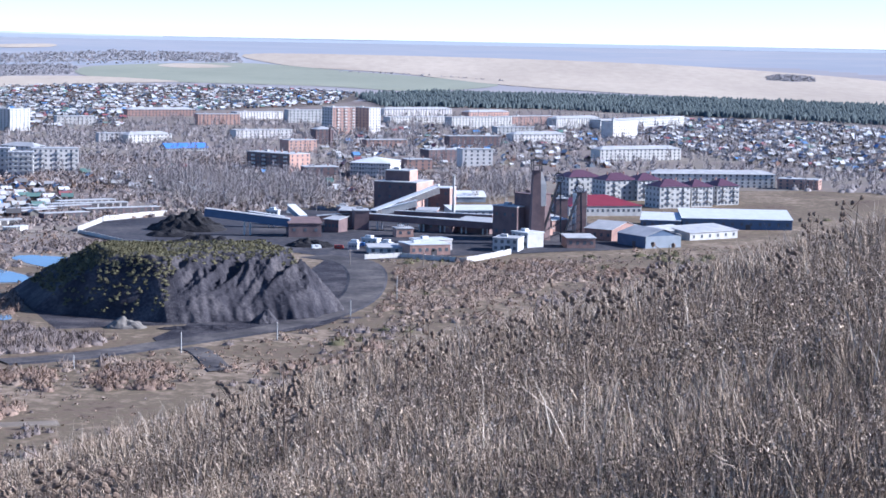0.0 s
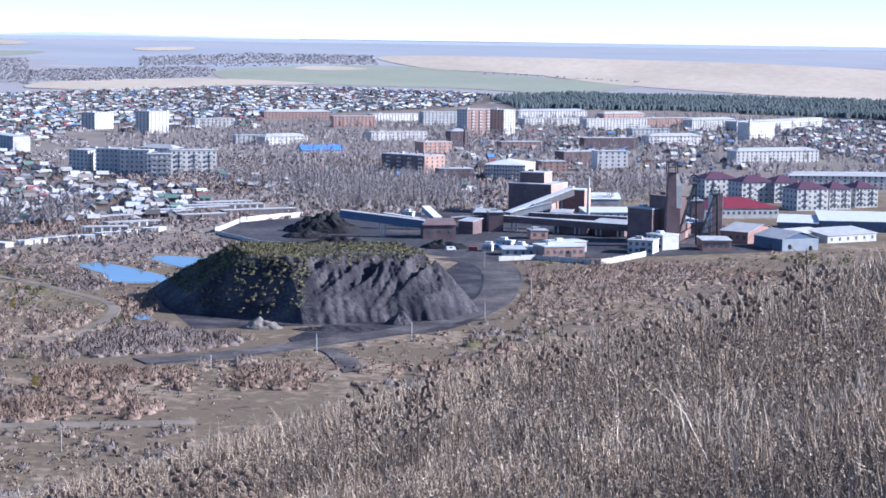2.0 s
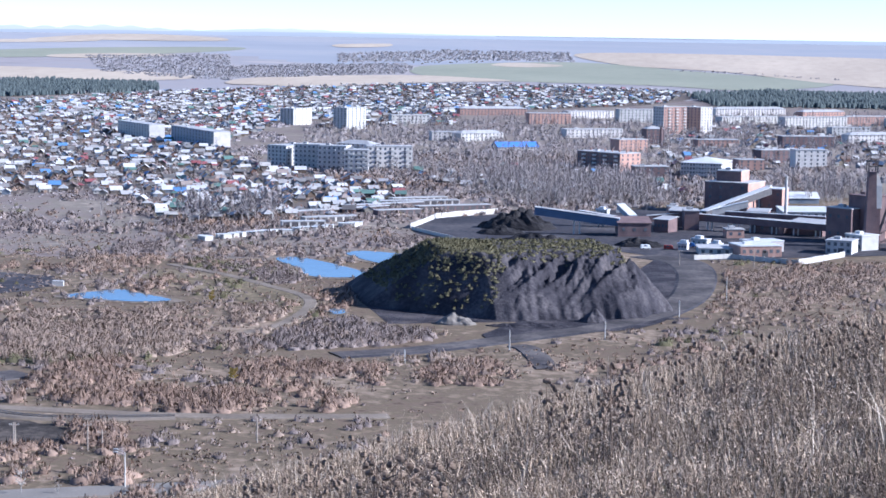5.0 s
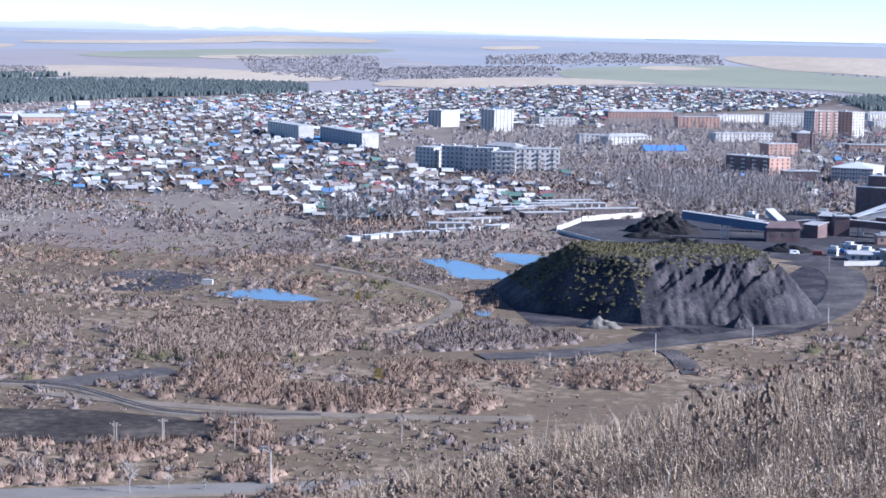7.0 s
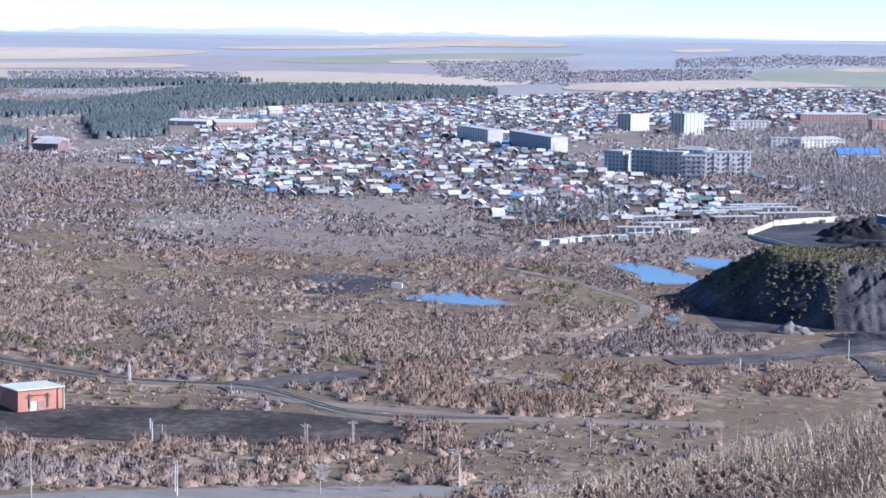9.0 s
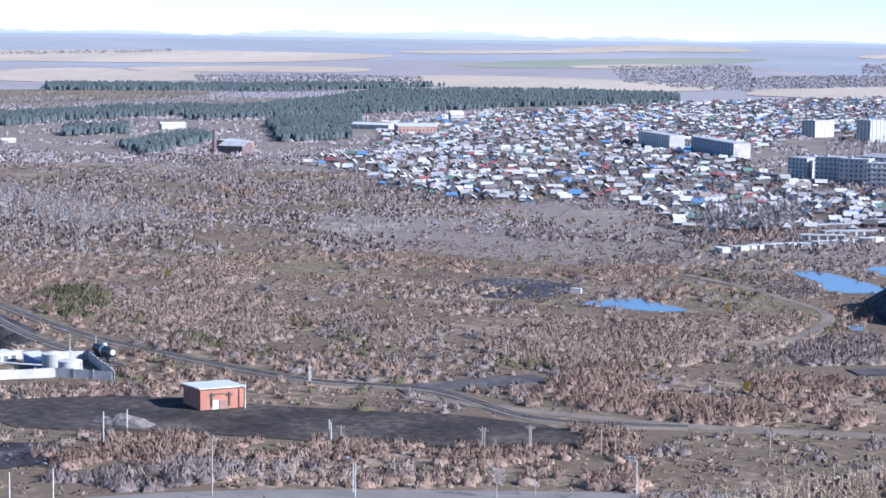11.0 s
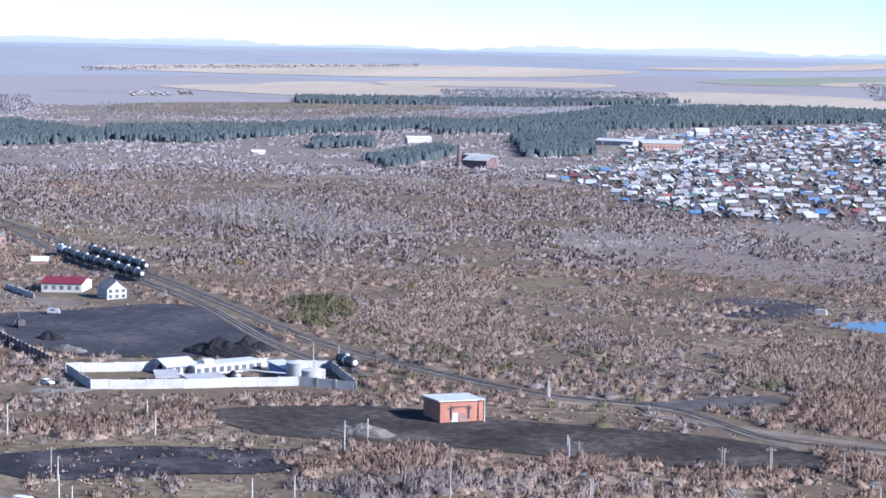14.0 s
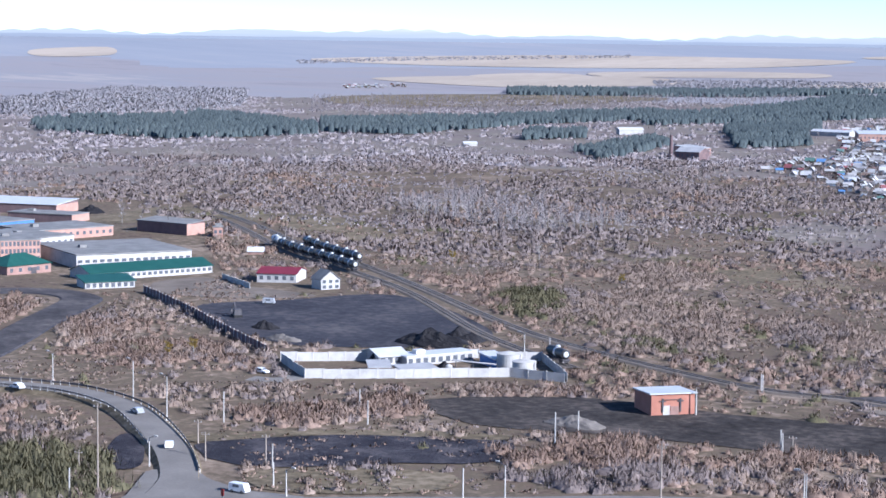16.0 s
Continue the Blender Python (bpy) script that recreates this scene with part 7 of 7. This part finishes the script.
bare_trees("far_birch_wood", *fill([(-1939, 2217), (-1732, 2424), (-1472, 2825), (-1307, 2691), (-1409, 2224), (-1566, 1791)], 1800), 7, 14, 0.4, 0.12, "pinkish far birch wood beyond the pines", TREE_TWIGS)



def far_bushes(name, poly, count, size, material, label, wide=(0.9, 1.6), pick=lambda x, y: np.ones(x.shape), twigs=12, thick=0.4):
    x, y = fill(poly, count, pick)
    h = size * rng.uniform(0.5, 1.1, len(x))
    return bush_object(name, bushes(np.stack([x, y, gz(x, y)], 1), h, h * rng.uniform(*wide, len(x)), twigs, thick), material, label, "trees")


far_bushes("garden_trees", VILLAGE[0][0], 4200, 3.2, GREY_TWIGS, "dark bare fruit trees and hedges in village gardens", pick=lambda x, y: 0.15 + 0.85 * drift(x, y, 45, 41))
far_bushes("garden_trees", [(-732, 1401), (-705, 1509), (-872, 1952), (-900, 2100), (-640, 1700), (-500, 1105), (-627, 1217)], 900, 3.4, GREY_TWIGS, "bare hedges on the village edge")
far_bushes("town_shrubs", TOWN_TREES, 3000, 6.5, TREE_TWIGS, "grey clumps of bare trees between town blocks", pick=lambda x, y: np.clip(drift(x, y, 60, 43) * 2 - 0.5, 0, 1))
for poly, count, size, lab in (([(-906, 4070), (-846, 3803), (-607, 3989), (-406, 3999), (-447, 4290), (-710, 4273)], 700, 7, "lilac hazy wood beyond the village"),
                               ([(-936, 3253), (-1024, 3576), (-911, 3686), (-722, 3832), (-676, 3705), (-663, 3521), (-818, 3310)], 900, 7, "far birch wood behind the village, tinted lilac for haze"),
                               ([(-1347, 3775), (-1104, 3944), (-882, 3174), (-1016, 3213), (-1156, 3328)], 700, 7, "bare wood between far fields"),
                               ([(-1861, 3038), (-1705, 3206), (-1516, 3257), (-1450, 3114), (-1574, 2959), (-1730, 2858)], 700, 7, "wood behind the pine belt, tinted lilac for haze"),
                               ([(-2684, 3025), (-2612, 3252), (-2301, 3681), (-2264, 3622), (-2546, 3170), (-2611, 2951)], 300, 7, "thin dark wood on the far plain"),
                               ([(-2133, 1798), (-2303, 2167), (-2147, 2307), (-1768, 1890), (-1708, 1521), (-1743, 1469)], 1500, 8, "pinkish bare birch wood on the plain"),
                               ([(-203, 3787), (-95, 3775), (102, 3609), (102, 3597), (-95, 3763), (-203, 3781)], 70, 6, "thin hedge line across the stubble"),
                               ([(612, 3844), (651, 3917), (704, 3842), (681, 3706), (636, 3699), (601, 3742)], 260, 7, "small dark wood in the far stubble field")):
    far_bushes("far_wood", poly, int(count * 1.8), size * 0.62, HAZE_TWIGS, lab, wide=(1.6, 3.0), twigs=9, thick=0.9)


def pine_wood(polys, label, per=60):
    vs, ts, ns, o = [], [], [], 0
    for poly in polys:
        p = np.asarray(poly, float)
        area = 0.5 * abs(np.dot(p[:, 0], np.roll(p[:, 1], 1)) - np.dot(p[:, 1], np.roll(p[:, 0], 1)))
        x, y = fill(poly, min(int(area / per), 6500))
        N = len(x)
        h = rng.uniform(6.5, 10, N) * (0.85 + 0.3 * drift(x, y, 60, 51))
        n = 6
        a = np.arange(n) * 2 * np.pi / n + rng.uniform(0, 1, (N, 1))
        rings = []
        for zf, rad in ((0.12, 0.30), (0.62, 0.24)):
            rr = h[:, None] * rad * rng.uniform(0.7, 1.25, (N, n))
            rings.append(np.stack([x[:, None] + np.cos(a) * rr, y[:, None] + np.sin(a) * rr, gz(x, y)[:, None] + h[:, None] * (zf + rng.uniform(-0.07, 0.07, (N, n)))], -1))
        tip = np.stack([x, y, gz(x, y) + h], -1)[:, None]
        v = np.concatenate([*rings, tip], 1).reshape(-1, 3)
        k = np.arange(N)[:, None] * (2 * n + 1)
        j = np.arange(n)[None]
        m = (j + 1) % n
        for q in ((k + j, k + m, k + n + m), (k + j, k + n + m, k + n + j), (k + n + j, k + n + m, k + 2 * n + 0 * j)):
            ts.append(np.stack(np.broadcast_arrays(*q), -1).reshape(-1, 3) + o)
        vs.append(v)
        flat = np.concatenate([np.stack([np.cos(a) * q, np.sin(a) * q, 0 * a + 0.9], -1) for q in (0.8, 0.6)] + [np.broadcast_to(np.array([0, 0, 1.0]), (N, 1, 3))], 1)
        ns.append(flat.reshape(-1, 3))
        o += len(v)
    return bush_object("pine_wood", (np.vstack(vs), np.vstack(ts), np.vstack(ns)), PINE, label, "pine wood")


pine_wood([[(-136, 3024), (-8, 3181), (359, 3098), (696, 2967), (563, 2399), (438, 2535), (303, 2612), (125, 2743), (-84, 2725)]], "dark blue-green pine wood behind the town", 36)
pine_wood([[(-1284, 2083), (-1300, 2392), (-1384, 2799), (-1128, 3011), (-941, 2964), (-888, 2796), (-1019, 2506), (-1079, 2168), (-1105, 1931), (-1150, 1865)]], "dark pine wood beside the village", 36)
pine_wood([[(-1044, 1853), (-948, 1853), (-828, 1629), (-847, 1527)], [(-913, 1373), (-967, 1585), (-904, 1511), (-830, 1287)], [(-1108, 1579), (-1095, 1667), (-1032, 1571), (-1059, 1508)], [(-1064, 1909), (-1044, 2076), (-925, 1840), (-919, 1673)]], "dark pine clumps on the plain", 30)
pine_wood([[(-1427, 1649), (-1367, 1806), (-1334, 2187), (-1226, 2088), (-1235, 1728), (-1174, 1482), (-1262, 1459)], [(-1585, 1373), (-1590, 1671), (-1348, 1550), (-1231, 1416), (-1272, 1264), (-1430, 1259)]], "long dark pine belt across the plain", 36)
pine_wood([[(-1875, 2623), (-1573, 2860), (-1369, 3032), (-1488, 2706), (-1773, 2481)]], "thin dark pine belt far away", 36)


def single_tree(x, y, h, seed, label, leaf=None, crown_n=160):
    """One leafless tree with trunk, limbs and a twig crown."""
    r = random.Random(seed)
    root = thing("tree", stand(x, y, 0, 0.1), label, "tree")
    part("trunk", Geo().tube((0, 0, 0), (0.1, 0, h * 0.85), 0.035 * h * 0.6, 0.02, 8), BIRCH_BARK, root)
    crown = Geo()
    for k in range(14):
        z, a = h * r.uniform(0.25, 0.75), r.uniform(0, 6.28)
        reach = h * r.uniform(0.15, 0.3)
        p, q = Vector((0.05, 0, z)), Vector((math.cos(a) * reach, math.sin(a) * reach, z + h * r.uniform(0.12, 0.24)))
        part("limb", Geo().tube(p, q, 0.045, 0.015, 5), BIRCH_BARK, root)
        for _ in range(crown_n // 14):
            s = p.lerp(q, r.uniform(0.3, 1))
            d = Vector((r.gauss(0, 0.5), r.gauss(0, 0.5), r.uniform(0.2, 0.9))) * h * 0.09
            o = Vector((0.05, 0.05, 0))
            crown.add([s - o, s + o, s + d], [(0, 1, 2)])
            if leaf:
                e = s + d
                crown.add([e + Vector((-0.2, 0, 0)), e + Vector((0.2, 0, 0.1)), e + Vector((0, 0.15, 0.35))], [(0, 1, 2)])
    part("crown", crown, leaf or BIRCH_BARK, root)
    return root


for i, (p, h) in enumerate((((-153, 367), 8.1), ((-147, 373), 6.0), ((-140, 375), 2.5), ((-474, 688), 8.4), ((-140, 502), 4.0))):
    if i < 4:
        single_tree(*p, h, i, "pale leafless tree with thin spreading twigs")
for i, (p, h) in enumerate((((-139, 502), 4.2), ((-401, 408), 5.6), ((-404, 401), 5.2), ((-187, 648), 5.0), ((-399, 634), 4.5), ((-494, 654), 5.5))):
    single_tree(*p, max(h, 3.5), 40 + i, "small tree still holding yellow-orange leaves", YELLOW_LEAF, 320)


# ---- the grassy hill in the foreground ----
def hill_points(r0, r1, az0, az1, count):
    x, y = scatter(r0, r1, az0, az1, count)
    return x, y


def grass(name, r0, r1, count, hgt, thick, label, material=GRASS_BLADE, bend=0.5, az0=-33, az1=16):
    """Single bent blades, two triangles below and a fine tip."""
    x, y = hill_points(r0, r1, az0, az1, count)
    tuft = patch(x, y, 0.9, 3)
    ok = rng.random(len(x)) < 0.35 + 0.65 * tuft
    x, y, tuft = x[ok], y[ok], tuft[ok]
    z = gz(x, y) - 0.02
    n = len(x)
    h = hgt * rng.uniform(0.4, 1.15, n) * (0.6 + 0.6 * tuft) * (0.75 + 0.5 * patch(x, y, 3.1, 7))
    a = rng.uniform(0, 2 * np.pi, n)
    k = h * bend * rng.uniform(0.1, 1.0, n)
    dx, dy = np.cos(a) * k - 0.10 * h, np.sin(a) * k
    turn = rng.uniform(0, np.pi, n)
    tk = thick * rng.uniform(0.6, 1.5, n)
    ox, oy = np.cos(turn) * tk, np.sin(turn) * tk
    row = lambda s, w: (np.stack([x + dx * s ** 1.7 - ox * w, y + dy * s ** 1.7 - oy * w, z + h * s * (1 - 0.12 * s)], -1), np.stack([x + dx * s ** 1.7 + ox * w, y + dy * s ** 1.7 + oy * w, z + h * s * (1 - 0.12 * s)], -1))
    b0, b1 = row(0.0, 1.0)
    m0, m1 = row(0.55, 0.8)
    t0, _ = row(1.0, 0.0)
    v = np.stack([b0, b1, m0, m1, t0], 1).reshape(-1, 3)
    q = np.arange(n) * 5
    tri = np.vstack([np.stack([q, q + 1, q + 3], 1), np.stack([q, q + 3, q + 2], 1), np.stack([q + 2, q + 3, q + 4], 1)])
    return tagged(new(name, mesh_np(name, v, tri, material)), label, "grass", kind="stuff")


grass("dry_grass", 3.5, 9, 52000, 0.20, 0.0013, "dense dry brown grass on the hill")
grass("dry_grass_mid", 9, 18, 66000, 0.21, 0.0018, "dry tangled grass on the hill")
grass("dry_grass_far", 18, 46, 70000, 0.23, 0.003, "dry brown grass running over the hill's brow")
grass("tall_stalks", 4.0, 36, 3600, 0.52, 0.0024, "tall pale dry grass stalks", STALK, 0.7)
grass("low_leaves", 3.5, 16, 14000, 0.10, 0.006, "low green-brown leaves under the grass", LEAF_LOW, 0.9)
grass("slope_grass", 46, 130, 24000, 0.4, 0.02, "dry grass on the hidden lower slope", az0=-45, az1=16)


def weed_bushes(name, r0, r1, count, n, size, thick, material, label):
    """Low tangles of dead weed twigs."""
    x, y = hill_points(r0, r1, -33, 16, count)
    ok = rng.random(count) < 0.15 + 0.85 * patch(x, y, 1.7, 8)
    x, y = x[ok], y[ok]
    h = size * rng.uniform(0.5, 1.15, len(x))
    v, t = blades(np.stack([x, y, gz(x, y)], 1), h, h * rng.uniform(0.8, 1.7, len(x)), n, thick, 0.55)
    return tagged(new(name, mesh_np(name, v, t, material)), label, "weeds", kind="stuff")


weed_bushes("dead_weeds", 4, 13, 2200, 46, 0.27, 0.0016, GRASS_BLADE, "tangled dead brown weeds in the grass")
weed_bushes("dark_weeds", 4, 18, 1200, 46, 0.25, 0.0018, SEED_HEAD, "dark brown dead weeds in the grass")
weed_bushes("brow_weeds", 13, 42, 3600, 30, 0.30, 0.003, GRASS_BLADE, "dead weeds along the brow of the hill")
weed_bushes("brow_dark_weeds", 15, 42, 900, 30, 0.22, 0.003, SEED_HEAD, "dark dead weeds along the brow of the hill")


def seeded_stems(name, r0, r1, count, m, tall, size, stem, material, label):
    """Upright weed stems set with fine seed flecks from half height to the tip."""
    x, y = hill_points(r0, r1, -33, 16, count)
    tuft = patch(x, y, 1.1, 6)
    ok = rng.random(count) < 0.3 + 0.7 * tuft
    x, y, tuft = x[ok], y[ok], tuft[ok]
    n = len(x)
    z = gz(x, y) - 0.02
    h = tall * rng.uniform(0.45, 1.15, n) * (0.7 + 0.5 * tuft)
    lx, ly = h * rng.normal(0, 0.2, n), h * rng.normal(0, 0.2, n)
    f = 1 - 0.75 * rng.random((n, m)) ** 1.3
    w = 0.035 * tall / 0.3 * (1.25 - f)
    cx = x[:, None] + lx[:, None] * f + rng.normal(0, 1, (n, m)) * w
    cy = y[:, None] + ly[:, None] * f + rng.normal(0, 1, (n, m)) * w
    cz = z[:, None] + h[:, None] * f
    s = size * rng.uniform(0.5, 1.5, (n, m))
    a, e = rng.uniform(0, 6.28, (n, m)), rng.uniform(-1, 1, (n, m))
    pts = [np.stack([cx + np.cos(a + k) * s, cy + np.sin(a + k) * s * 0.8, cz + s * (e if k else 1.2)], -1) for k in (0, 2.1, 4.2)]
    v = np.stack(pts, 2).reshape(-1, 3)
    q = np.arange(n * m) * 3
    turn = rng.uniform(0, np.pi, n)
    ox, oy = np.cos(turn) * stem, np.sin(turn) * stem
    sv = np.stack([np.stack([x - ox, y - oy, z], -1), np.stack([x + ox, y + oy, z], -1), np.stack([x + lx, y + ly, z + h], -1)], 1).reshape(-1, 3)
    sq = np.arange(n) * 3 + len(v)
    tri = np.vstack([np.stack([q, q + 1, q + 2], 1), np.stack([sq, sq + 1, sq + 2], 1)])
    return tagged(new(name, mesh_np(name, np.vstack([v, sv]), tri, material)), label, "weeds", kind="stuff")


seeded_stems("seeded_weeds", 4, 10, 16000, 12, 0.30, 0.0042, 0.0016, GRASS_BLADE, "dry wormwood stems set with pale seed")
seeded_stems("seeded_weeds_mid", 10, 18, 22000, 9, 0.32, 0.0065, 0.0022, GRASS_BLADE, "dry wormwood stems farther up the hill")
seeded_stems("seeded_weeds_far", 18, 44, 22000, 7, 0.32, 0.0075, 0.003, GRASS_BLADE, "dry wormwood along the brow of the hill")
seeded_stems("dark_seeded_weeds", 4, 20, 9000, 10, 0.30, 0.0055, 0.0018, SEED_HEAD, "dark brown seeded weed stems")


def thistle(seed, tall):
    """A dry branching thistle with round heads."""
    r = random.Random(seed)
    root = thing("dry_thistle", Matrix(), "dry brown thistle with dark round seed heads", "thistle", "thistles on the hill")
    part("stem", Geo().tube((0, 0, -0.05), (r.uniform(-0.06, 0.06), 0, tall), 0.006, 0.003, 5), SEED_HEAD, root)
    head = Geo()
    for i in range(5):
        for k in range(6):
            a, p = 2 * math.pi * k / 6, math.pi * i / 4
            q = 0.018 * (1 + 0.25 * math.sin(k * 2.7 + i))
            head.v.append((q * math.sin(p) * math.cos(a), q * math.sin(p) * math.sin(a), q * math.cos(p) * 1.1))
    for i in range(4):
        for k in range(6):
            head.f.append((i * 6 + k, (i + 1) * 6 + k, (i + 1) * 6 + (k + 1) % 6, i * 6 + (k + 1) % 6))
    head_mesh = head.mesh("seed_head", SEED_HEAD)
    part("seed_head", head_mesh, None, root, at=pose(0, 0, tall))
    for k in range(7):
        z, a = tall * r.uniform(0.45, 0.95), r.uniform(0, 6.28)
        reach = tall * r.uniform(0.10, 0.26)
        e = Vector((math.cos(a) * reach, math.sin(a) * reach, z + tall * r.uniform(0.06, 0.16)))
        branch = part("branch", Geo().tube((0, 0, z), e, 0.004, 0.002, 4), SEED_HEAD, root)
        part("seed_head", head_mesh, None, branch, at=Matrix.Translation(e))
        if k % 2:
            e2 = e + Vector((math.cos(a + 1) * 0.06, math.sin(a + 1) * 0.06, 0.05))
            part("seed_head", head_mesh, None, branch, at=Matrix.Translation(e2))
    return root


masters = [thistle(k, 0.52 + 0.08 * k) for k in range(4)]
GROUPS = [(-1.0, 15.0, 5), (-0.4, 15.8, 3), (6.4, 17.0, 4), (4.6, 15.0, 3), (3.4, 14.0, 3), (-4.6, 13.5, 5), (-5.2, 14.2, 3), (-10.6, 10.5, 5), (-10.2, 11.2, 3), (-13.6, 13.0, 4), (-14.8, 13.5, 4), (8.8, 13.0, 2), (10.5, 18.0, 3), (-17.5, 15.5, 3)]
used = 0
for az, dist, n in GROUPS:
    for k in range(n):
        a, d = radians(az + rng.normal(0, 0.9)), dist + rng.normal(0, 0.7)
        m = stand(d * math.sin(a), d * math.cos(a), rng.uniform(0, 360), 0.03)
        if used < 4:
            masters[used].matrix_world = m
        else:
            copy_thing(masters[int(rng.integers(0, 4))], m)
        used += 1
